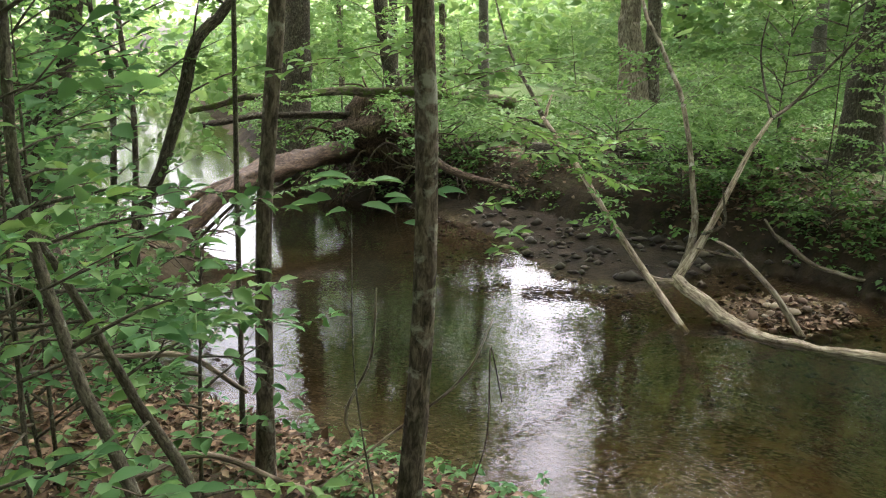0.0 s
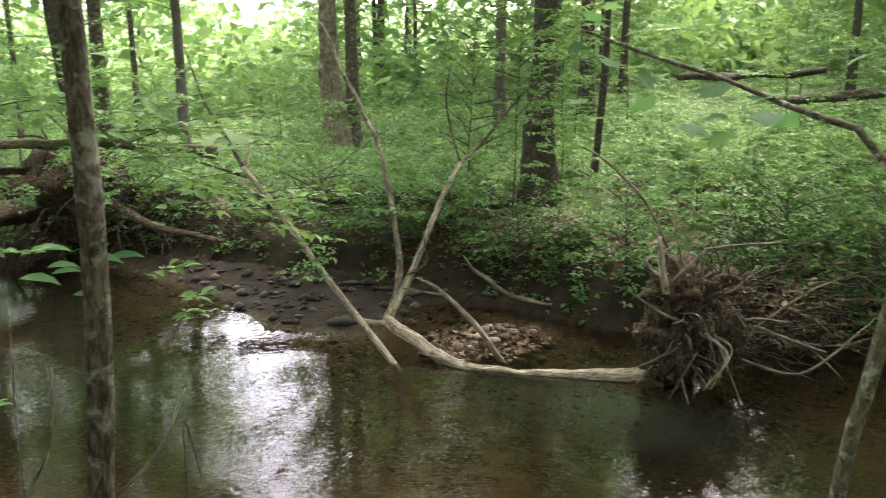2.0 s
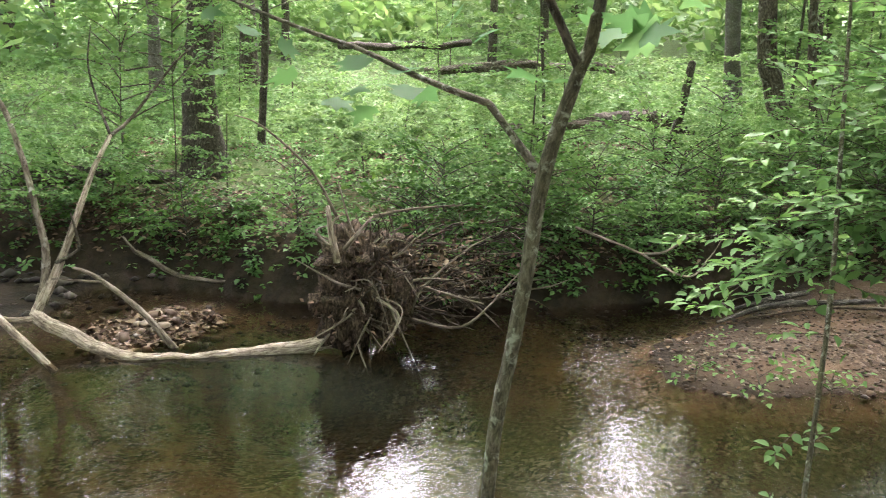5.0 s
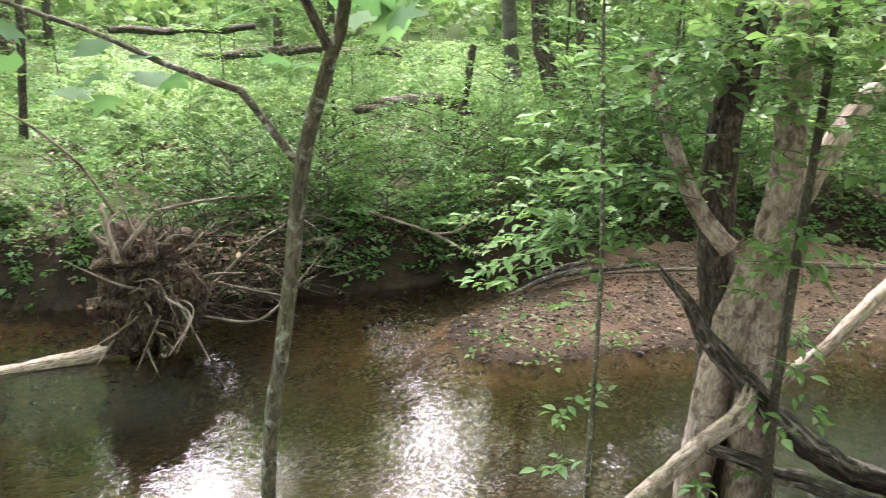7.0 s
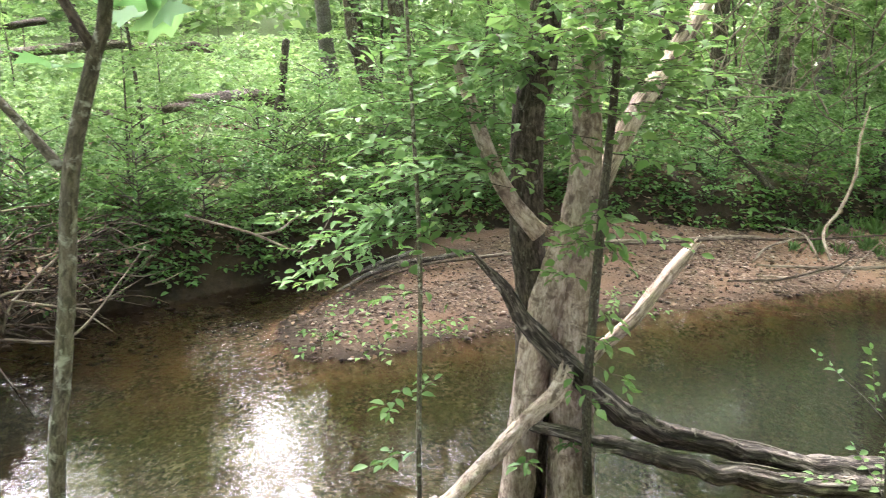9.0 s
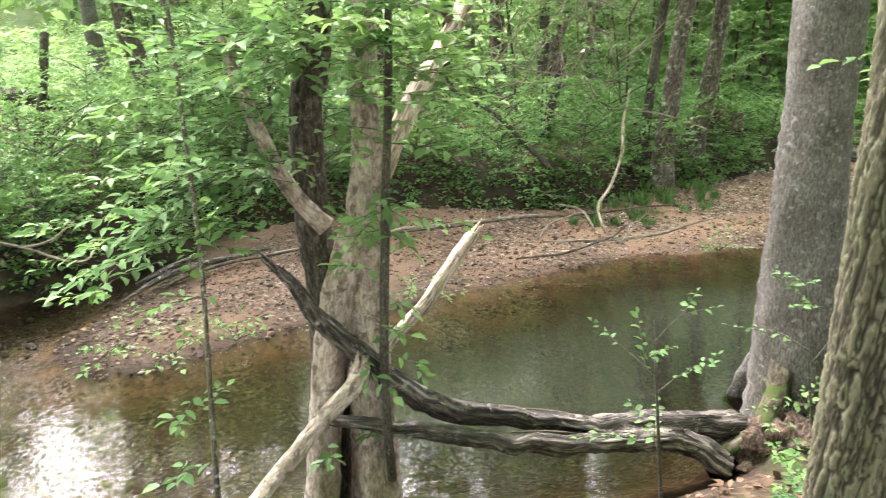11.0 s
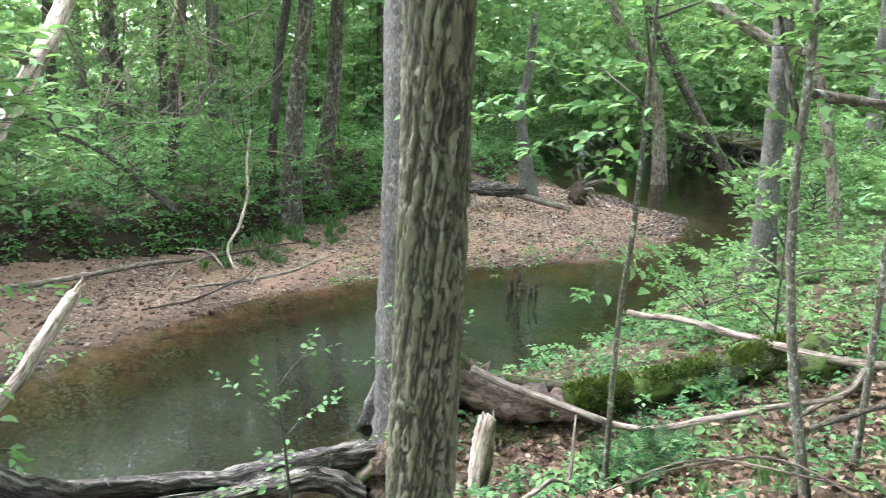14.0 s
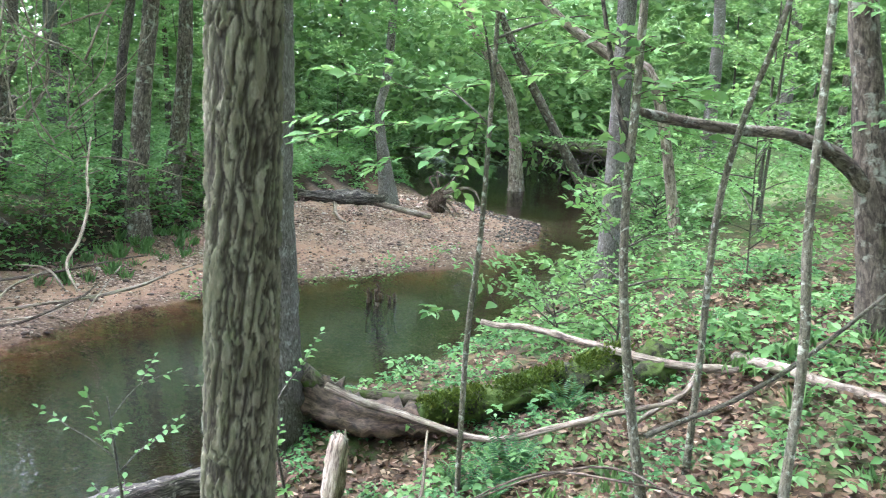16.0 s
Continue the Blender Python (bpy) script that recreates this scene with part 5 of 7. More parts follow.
drift("driftwood", [(12.3, -0.2, 0.24), (12.9, -0.4, 0.33), (13.5, -0.9, 0.4)], [0.012, 0.02, 0.015], M_DEAD, "thin pale driftwood stick on gravel")
drift("driftwood", [(12.9, -1.25, 0.2), (13.2, -1.15, 0.55), (13.5, -1.4, 0.9), (13.55, -1.5, 1.5), (13.6, -1.6, 2.35)], [0.02, 0.025, 0.025, 0.022, 0.012], M_PALE, "pale dead stem standing bent on gravel", "dead stem")
drift("driftwood", [(13.0, -1.1, 0.2), (13.35, -0.9, 0.45), (13.6, -0.5, 0.5)], [0.012, 0.02, 0.01], M_DEAD, "thin pale driftwood stick on gravel")
drift("driftwood", [(12.09, -0.26, 0.25), (12.1, -1.27, 0.3), (12.4, -2.05, 0.34), (13.12, -2.96, 0.42)], [0.014, 0.024, 0.022, 0.01], M_DEAD, "long thin driftwood pole on gravel")
drift("driftwood", [(11.26, 0.1, 0.22), (11.51, -0.63, 0.28), (11.78, -1.18, 0.36), (12.12, -1.46, 0.5)], [0.012, 0.018, 0.018, 0.008], M_TWIG, "brown bent driftwood stick on gravel")
drift("driftwood", [(11.66, -0.26, 0.22), (11.63, -0.77, 0.26), (12.24, -1.36, 0.32)], [0.01, 0.015, 0.01], M_PALE, "short pale driftwood stick on gravel")
drift("driftwood", [(11.51, -1.21, 0.2), (11.71, -1.34, 0.34), (12.62, -1.82, 0.6)], [0.01, 0.014, 0.006], M_DEAD, "thin pale driftwood twig propped on gravel")
barlog = thing("log", (17.2, -7.2, 0.4), "weathered split log at the back of the gravel bar", "log")
limb("body", [(17.7, -6.2, 0.78), (17.2, -7.1, 0.74), (16.85, -7.9, 0.72)], [0.10, 0.15, 0.10], M_DEAD_DARK, barlog, sides=26, rough=0.2, step=0.05, grain=0.7)
limb("branch", [(16.97, -7.68, 0.66), (16.49, -8.65, 0.4), (16.4, -8.85, 0.36)], [0.07, 0.065, 0.06], M_DEAD, barlog, sides=8)
limb("branch", [(17.3, -6.9, 0.7), (16.9, -6.8, 0.4), (16.6, -6.9, 0.3)], [0.05, 0.04, 0.02], M_DEAD, barlog, sides=8)
snagr = thing("root_snag", (17.6, -9.7, 0.3), "small upturned root snag on gravel", "root snag")
part("body", blob((17.6, -9.7, 0.5), (0.2, 0.2, 0.3), 0.6, 3, 6, 2.2), M_ROOT, snagr)
each("root", tangle((17.6, -9.7, 0.55), (0.2, 0.2, 0.3), 16, 0.6, 0.03, rng, 0.9, 0.2, 5), M_DEAD, snagr)
limb("branch", [(17.5, -9.8, 0.7), (17.3, -10.2, 0.85), (17.2, -10.5, 0.75), (17.15, -10.6, 0.5)], [0.05, 0.04, 0.03, 0.015], M_DEAD, snagr, sides=6)
wet_snag = thing("snag", (11.5, -5.3, 0.0), "small brown twiggy snag breaking the water's surface", "snag")
for k, (dx, dy, h) in enumerate([(0, 0, 0.30), (0.1, 0.05, 0.20), (-0.22, -0.12, 0.13), (-0.16, -0.25, 0.16), (-0.3, 0.1, 0.07), (0.05, -0.12, 0.12), (-0.05, 0.16, 0.24), (0.2, -0.02, 0.09)]):
    x, y = 11.55 + dx, -5.35 + dy
    limb("stub", [(x, y, -0.9), (x + 0.02, y, -0.03), (x + 0.03 * (k % 3 - 1), y + 0.05 * (k % 2), h * 0.6), (x + 0.06 * (k % 3 - 1), y + 0.04, h)], [0.02, 0.03, 0.026, 0.007], M_SNAG, wet_snag, sides=8, rough=0.45, step=0.03, wobble=0.015, seed=k)

# ---- far bank: fallen logs and snags ----
FALLEN = [
    ([(15.2, 12.0, 1.9), (15.6, 11.4, 2.02), (16.14, 10.65, 2.12), (16.62, 9.9, 1.98), (17.38, 8.49, 1.86)], [0.1, 0.14, 0.17, 0.16, 0.12], M_BARK_DARK, "dark fallen log on the far slope"),
    ([(13.6, 13.4, 1.75), (14.6, 12.4, 1.82), (15.6, 11.2, 1.85)], [0.06, 0.09, 0.1], M_BARK, "brown fallen log on the far slope"),
    ([(1.5, 14.6, 1.35), (3.2, 14.2, 1.42), (5.0, 13.6, 1.38), (6.2, 13.0, 1.3)], [0.12, 0.14, 0.13, 0.1], M_BARK_DARK, "long dark log lying along the far bank"),
    ([(17.5, 19.5, 3.0), (19.5, 17.5, 3.2), (21.5, 15.2, 3.1)], [0.12, 0.14, 0.1], M_BARK, "fallen log far up the slope"),
    ([(16.0, 22.0, 3.7), (18.0, 20.5, 3.8), (19.5, 19.5, 3.9)], [0.1, 0.12, 0.1], M_BARK_DARK, "fallen log far up the slope"),
    ([(-4.9, 15.8, 1.95), (-3.69, 16.08, 2.2), (-2.07, 16.37, 2.27), (-0.4, 16.7, 2.25), (1.5, 17.4, 2.0)], [0.04, 0.06, 0.075, 0.085, 0.10], M_MOSSY, "mossy fallen log bridging towards the far bank"),
    ([(-4.6, 15.6, 1.7), (-3.2, 16.2, 1.85), (-1.6, 16.9, 1.75)], [0.05, 0.07, 0.08], M_BARK_DARK, "thin fallen trunk under a log"),
]
for pts, radii, m, label in FALLEN:
    tagged(limb("log", pts, radii, m, sides=14, step=0.12, rough=0.3, wobble=0.05), label, "log")
tagged(limb("snag", [(13.92, 8.55, 1.2), (13.95, 8.51, 1.6), (14.06, 8.34, 2.57), (14.11, 8.25, 3.3)], [0.09, 0.085, 0.075, 0.06], M_BARK_DARK, sides=10, rough=0.2), "dark broken-off dead snag on the far slope", "snag")

# promontory: leaning hollow log, roots and drift
lean = thing("leaning_log", (-4.3, 12.8, 0.2), "thick dark hollow log leaning from the promontory to the far bank", "log")
limb("body", [(-4.45, 12.5, -0.1), (-4.15, 12.9, 0.28), (-3.75, 13.5, 0.72), (-3.2, 14.4, 0.98), (-2.5, 15.6, 1.08), (-1.9, 16.8, 1.1)], [0.12, 0.17, 0.20, 0.21, 0.22, 0.24], M_SNAG, lean, sides=22, step=0.1, rough=0.16, grain=0.35)
limb("branch", [(-4.6, 12.7, 0.15), (-4.3, 13.0, 0.6), (-3.9, 13.4, 0.85), (-3.4, 13.9, 1.0)], [0.05, 0.06, 0.07, 0.09], M_SNAG, lean, sides=8)
mass = thing("root_mass", (-1.2, 17.2, 1.2), "upturned brown root mass on the undercut far bank", "root mass")
part("body", blob((-1.3, 17.0, 1.35), (1.0, 0.6, 0.75), 0.5, 4, 8, 1.6), M_ROOT, mass)
each("root", tangle((-1.3, 16.9, 1.3), (1.0, 0.6, 0.8), 60, 1.0, 0.03, rng, 0.8, 0.4, 5), M_ROOT, mass)
each("root", tangle((0.2, 16.2, 0.9), (1.0, 0.6, 0.4), 40, 0.9, 0.02, rng, 0.8, 0.4, 5), M_TWIG, mass)
limb("root", [(-1.2, 16.6, 1.7), (-0.4, 15.6, 1.15), (0.6, 14.8, 0.75), (1.3, 14.2, 0.7)], [0.08, 0.07, 0.06, 0.03], M_ROOT, mass, sides=8, rough=0.3, wobble=0.07)
heap = thing("brush_pile", (-4.4, 11.6, 0.3), "heap of dead sticks on the promontory", "brush pile")
segs = []
for k in range(90):
    b = np.array((rng.uniform(-5.6, -3.6), rng.uniform(10.6, 12.6), rng.uniform(0.15, 0.5)))
    d = np.array((rng.uniform(-1, 1), rng.uniform(-0.5, 0.5), rng.uniform(-0.15, 0.25)))
    r = rng.uniform(0.006, 0.02)
    segs.append(tube_arrays([b, b + d * 0.5 + rng.normal(0, 0.05, 3), b + d * rng.uniform(0.7, 1.4)], [r, r * 0.8, r * 0.4], sides=4, step=0.2))
each("stick", segs, M_TWIG, heap)
tagged(limb("dead_stick", [(-3.4, 10.2, 0.5), (-3.0, 10.1, 0.9), (-2.5, 10.0, 1.35), (-2.1, 9.95, 1.7)], [0.03, 0.026, 0.02, 0.01], M_BARK_DARK, sides=7), "dark stick slanting over the water", "stick")
# roots hanging from the cut bank upstream
far_roots = thing("root_mass", (23.0, -18.6, 0.6), "tangle of bare roots under the cut bank upstream", "root mass")
part("lip", blob((24.0, -19.5, 1.05), (3.4, 0.9, 0.4), 0.45, 4, 21, 1.3), M_MOSSY, far_roots, "mossy lip of the undercut bank")
each("root", tangle((24.0, -19.2, 0.9), (3.2, 0.7, 0.35), 90, 1.3, 0.035, rng, 0.4, 0.7, 5), M_BARK_DARK, far_roots)
# a fallen treetop of bare grey branches behind the bar
top_brush = thing("dead_treetop", (18.0, -0.6, 1.0), "fallen bare treetop, a tangle of grey branches", "dead tree")
for k in range(90):
    b = np.array((rng.uniform(14.4, 16.4), rng.uniform(-1.9, 1.2), rng.uniform(1.5, 4.0)))
    d = np.array((rng.uniform(-0.4, 0.4), rng.uniform(-1.0, 1.0), rng.uniform(0.0, 1.1)))
    r = rng.uniform(0.006, 0.022)
    ln = rng.uniform(0.8, 2.2)
    limb("branch", [b, b + d * ln * 0.5 + rng.normal(0, 0.15, 3), b + d * ln + rng.normal(0, 0.2, 3)], [r, r * 0.8, r * 0.4], M_DEAD, top_brush, sides=5, step=0.3)
limb("stem", [(17.6, 0.4, 0.8), (18.0, -0.6, 1.9), (18.0, -1.3, 3.2), (18.0, -1.4, 4.6)], [0.05, 0.045, 0.035, 0.02], M_DEAD, top_brush, sides=7, step=0.2, wobble=0.04)
tagged(limb("dead_branch", [(14.3, 2.3, 2.86), (14.45, 0.9, 2.1), (14.5, 0.2, 1.55), (14.6, -0.5, 0.85)], [0.02, 0.035, 0.045, 0.05], M_BARK_DARK, sides=8, step=0.15, wobble=0.02), "dark dead branch slanting down behind the bar", "branch")
tagged(limb("snag", [(16.8, -0.3, 0.6), (16.8, -0.4, 1.4), (16.85, -0.55, 2.1), (16.85, -0.7, 2.8)], [0.1, 0.09, 0.085, 0.07], M_BARK_DARK, sides=10, rough=0.2), "dark broken-off dead trunk behind the bar", "snag")
tagged(part("stump", blob((19.1, -4.2, 1.2), (0.5, 0.5, 0.35), 0.7, 4, 12, 2.4), M_ROOT), "crumbling brown stump in the undergrowth", "stump")

# ---- foliage ----
def crown(tree, foot, n, z0, z1, reach, leaf, seed, mat_=None, lean=(0, 0), droop=0.12, limbs=True, shape=LEAF_2, gap=0.6, axis=None, width=0.55, dense=0.2, thin=1.0):
    """Limbs with layered sprays round a trunk."""
    r = np.random.default_rng(seed)
    sprays, segs = [], []
    for k in range(n):
        z = z0 + (z1 - z0) * (k + r.uniform(0, 1)) / n
        a = k * 2.4 + r.uniform(-0.5, 0.5)
        ln = reach * r.uniform(0.5, 1.15) * (0.45 + 0.6 * math.sin(math.pi * (0.16 + 0.72 * (z - z0) / max(0.1, z1 - z0))))
        h = np.array((math.cos(a), math.sin(a), r.uniform(-0.05, 0.75)))
        c = np.array((foot[0], foot[1], foot[2] + z)) if axis is None else np.array([np.interp(foot[2] + z, [p[2] for p in axis], [p[i] for p in axis]) for i in range(2)] + [foot[2] + z])
        b = c + np.array((*lean, 0)) * z
        mid, tip = b + h * ln * 0.5 + (0, 0, 0.06 * ln), b + h * ln
        segs.append(tube_arrays([b, mid, tip], [(0.004 + 0.009 * ln) * thin, (0.003 + 0.005 * ln) * thin, 0.002], sides=4 if limbs else 3, step=0.5, rough=0.05))
        for j in range(max(2, int(ln / dense))):
            u = r.uniform(0.25, 1.0)
            p = b + (mid - b) * 2 * u if u < 0.5 else mid + (tip - mid) * (2 * u - 1)
            d = h + r.normal(0, 0.55, 3) * (1, 1, 0.25)
            sprays.append(spray(p, d, (0.35 + 0.22 * ln) * r.uniform(0.6, 1.2), leaf, r, droop, gap, sub=ln > 0.4))
    if limbs:
        for g in segs:
            part("limb", quads_mesh([g]), M_BARK_SAP if reach < 1.2 else M_BARK, tree)
    leafy("crown", sprays, mat_ or M_LEAF, tree, twigs=limbs and shape is LEAF_8, twig_r=0.003, shape=shape, width=width)
    return segs


# archetypes for the woods: built at the origin, then copied
def wood_tree(seed, height, r0, z0, reach, n, leaf, bark, label, name="tree", lean=0.3, gap=0.42):
    r = np.random.default_rng(seed)
    e = thing(name, (0, 0, 0), label, "tree", "trees of the woods")
    dx, dy = r.normal(0, lean, 2)
    axis = [(0, 0, -0.3), (dx * 0.1, dy * 0.1, height * 0.2), (dx * 0.4, dy * 0.5, height * 0.5), (dx, dy, height)]
    segs = crown(e, (0, 0, 0), n, z0, height, reach, leaf, seed, M_LEAF_FAR, axis=axis, limbs=False, gap=gap, dense={"tree": 0.28, "sapling": 0.2}.get(name, 0.1), thin=1.0 if name == "tree" else 0.4)
    stem = tube_arrays(axis, [r0, r0 * 0.85, r0 * 0.7, r0 * 0.25], sides=10, flare=0.5, step=0.6, wobble=0.02, seed=seed)
    part("trunk", quads_mesh([stem]), bark, e)
    part("branch_work", quads_mesh(segs), bark, e, kind="stuff")
    return e


def place(proto, x, y, turn, scale=1.0):
    m = pose(x, y, ground_at(x, y) - 0.05, 0, 0, turn) @ Matrix.Scale(scale, 4)
    o = copy_thing(proto, m)
    o.matrix_basis = m
    return o


def clear(x, y):
    """Kept free for the stream and what stands along the banks."""
    d = min(float(away(NEAR, np.array([x]), np.array([y]))[0]), float(away(BANK, np.array([x]), np.array([y]))[0]))
    z, zb, zd, _ = lay(np.array([x]), np.array([y]))
    return zb[0] > 0 or zd[0] > 0 or d < 0.8


def bearing(x, y):
    return math.degrees(math.atan2(x - 0.3, y))


OPEN = [(-18.5, -12), (4.6, 10.0), (36.8, 40.6), (55.8, 57.0)]  # bearings where the high canopy has gaps
rw = random.Random(5)
talls = [wood_tree(100 + k, 13 + 2 * k, 0.13 + 0.035 * k, 4.0 + 0.4 * k, 2.4, 26, 0.20, (M_BARK, M_BARK_DARK, M_BARK_GREY, M_BARK)[k], ("tall straight brown tree in the woods", "tall dark tree in the woods", "tall grey tree in the woods", "tall brown tree in the woods")[k]) for k in range(4)]
shrubs = [wood_tree(200 + k, 3.2 + 0.8 * k, 0.022 + 0.006 * k, 0.5, 1.25 + 0.12 * k, 17 + 3 * k, 0.145, M_BARK_SAP, ("leafy understory sapling with layered sprays", "slender understory sapling in full leaf", "light green understory tree in layered leaf", "tall leafy understory sapling")[k], "sapling") for k in range(4)]
spots = []


def free(x, y, gap):
    if any((x - a) ** 2 + (y - b) ** 2 < gap * gap for a, b in spots):
        return False
    spots.append((x, y))
    return True


count = 0
while count < 135:
    b, d = rw.uniform(-42, 152), rw.uniform(23, 64)
    x, y = 0.3 + d * math.sin(radians(b)), d * math.cos(radians(b))
    opened = any(lo - 140 / d < b < hi + 140 / d for lo, hi in OPEN[:2]) or any(lo - 170 / d < b < hi + 170 / d for lo, hi in OPEN[2:])
    count += 1
    if clear(x, y) or opened or not free(x, y, 1.6):
        continue
    place(talls[rw.randrange(4)], x, y, rw.uniform(0, 360), rw.uniform(0.8, 1.15))
count = 0
while count < 205:
    b, d = rw.uniform(-40, 150), rw.uniform(12.5, 48) ** 1.0
    x, y = 0.3 + d * math.sin(radians(b)), d * math.cos(radians(b))
    count += 1
    if clear(x, y) or not free(x, y, 1.2):
        continue
    if d < 24 and any(lo - 3 < b < hi + 3 for lo, hi in OPEN[1:]):
        continue
    low = any(lo - 30 / d < b < hi + 30 / d for lo, hi in OPEN)
    place(shrubs[rw.randrange(4)], x, y, rw.uniform(0, 360), rw.uniform(0.28, 0.5) if low else rw.uniform(0.6, 1.2))
# trees of the far bank round the bend
for b, d, k in ((-4.2, 24, 1), (-0.6, 27, 0), (2.2, 26, 2), (13.5, 25, 3), (-7.5, 31, 0), (80, 25, 0), (84.5, 23, 1), (88, 26, 3), (76, 27, 2), (86, 31, 2)):
    place(talls[k], 0.3 + d * math.sin(radians(b)), d * math.cos(radians(b)), 70 * k, 0.9)
# low bushes over the far slope
bushes = [wood_tree(240 + k, 0.9 + 0.25 * k, 0.012, 0.05, 0.7, 20, 0.12, M_BARK_SAP, ("low leafy bush on the forest slope", "small rounded bush in fresh leaf")[k], "bush") for k in range(2)]
for k in range(60):
    b, d = rw.uniform(14, 84), rw.uniform(11.5, 21)
    x, y = 0.3 + d * math.sin(radians(b)), d * math.cos(radians(b))
    if not clear(x, y) and free(x, y, 0.8):
        place(bushes[k % 2], x, y, rw.uniform(0, 360), rw.uniform(0.6, 1.2))
# the woods on the near side
for k in range(26):
    b, d = rw.uniform(160, 310), rw.uniform(5, 25)
    x, y = 0.3 + d * math.sin(radians(b)), d * math.cos(radians(b))
    if not clear(x, y) and free(x, y, 2.0):
        place(talls[rw.randrange(4)], x, y, rw.uniform(0, 360), rw.uniform(0.8, 1.1))
for o in talls + shrubs + bushes:
    x, y = (-9 - 2.1 * (talls + shrubs + bushes).index(o), -14.0)
    o.location = (x, y, ground_at(x, y) - 0.05)


# far woods: a dense wall of foliage closing the distance
def far_woods():
    r = np.random.default_rng(31)
    P, A, N, S = [], [], [], []
    for k in range(2500):
        b = r.uniform(-48, 165)
        d = r.uniform(38, 75)
        if -22 < b < -16 and d < 50:
            continue
        opened = any(lo - 1 < b < hi + 1 for lo, hi in OPEN)
        top = d * math.tan(radians(r.uniform(1, 5.5 if opened else 32)))
        x, y = d * math.sin(radians(b)), d * math.cos(radians(b))
        z = ground_at(x, y) + 0.5 + max(0, top) * r.uniform(0.0, 1.0) ** 1.5
        n = 42
        P.append(np.array((x, y, z)) + r.normal(0, 1, (n, 3)) * (1.6, 1.6, 0.75))
        A.append(r.normal(0, 1, (n, 3)) * (1, 1, 0.5))
        nn = r.normal(0, 0.7, (n, 3))
        nn[:, 2] += 0.8
        N.append(nn)
        S.append(r.uniform(0.4, 0.85, n))
    return leaves_mesh(np.vstack(P), np.vstack(A), np.vstack(N), np.concatenate(S), 0.6)


def far_thicket():
    r = np.random.default_rng(32)
    P, A, N, S = [], [], [], []
    for k in range(1400):
        b, d = r.uniform(92, 150), r.uniform(30, 62)
        x, y = d * math.sin(radians(b)), d * math.cos(radians(b))
        z = ground_at(x, y) + 0.3 + d * math.tan(radians(r.uniform(0, 13)))
        P.append(np.array((x, y, z)) + r.normal(0, 1, (60, 3)) * (1.5, 1.5, 0.8))
        A.append(r.normal(0, 1, (60, 3)) * (1, 1, 0.5))
        N.append(r.normal(0, 0.7, (60, 3)) + (0, 0, 0.8))
        S.append(r.uniform(0.25, 0.5, 60))
    return leaves_mesh(np.vstack(P), np.vstack(A), np.vstack(N), np.concatenate(S), 0.6)


tagged(part("far_thicket", far_thicket(), M_LEAF_FAR), "deep green thicket closing the stream upstream", "thicket", kind="stuff")
tagged(part("far_woods", far_woods(), M_LEAF_FAR), "dense green foliage of the distant woods", "woods", kind="stuff")

# the high canopy over the stream and its banks, with its gaps; added overhead to shade the ground
def canopy():
    r = np.random.default_rng(37)
    P, A, N, S = [], [], [], []
    for k in range(17500):
        x, y = r.uniform(-34, 46), r.uniform(-42, 46)
        z = r.uniform(8.5, 15)
        d = math.hypot(x - 0.3, y)
        over = float(min(away(NEAR, np.array([x]), np.array([y]))[0], away(EDGE, np.array([x]), np.array([y]))[0])) < 2.8
        if d > 20 and r.uniform() < 0.5:
            continue
        # thinned over the stream to let light onto banks and bar
        if over and d < 22 and r.uniform() < 0.7:
            continue
        el = math.degrees(math.atan2(z, max(0.1, d - 8)))
        if d > 17 and any(lo - 60 / d < bearing(x, y) < hi + 60 / d for lo, hi in OPEN) and 8 < el < 55:
            continue
        n = 24
        P.append(np.array((x, y, z)) + r.normal(0, 1, (n, 3)) * (1.2, 1.2, 0.45))
        A.append(r.normal(0, 1, (n, 3)) * (1, 1, 0.4))
        nn = r.normal(0, 0.5, (n, 3))
        nn[:, 2] += 1
        N.append(nn)
        S.append(r.uniform(0.3, 0.62, n))
    return leaves_mesh(np.vstack(P), np.vstack(A), np.vstack(N), np.concatenate(S), 0.6)


tagged(part("canopy", canopy(), M_LEAF_FAR), "high green leaf canopy out of direct view, added to shade the stream", "canopy", kind="stuff")

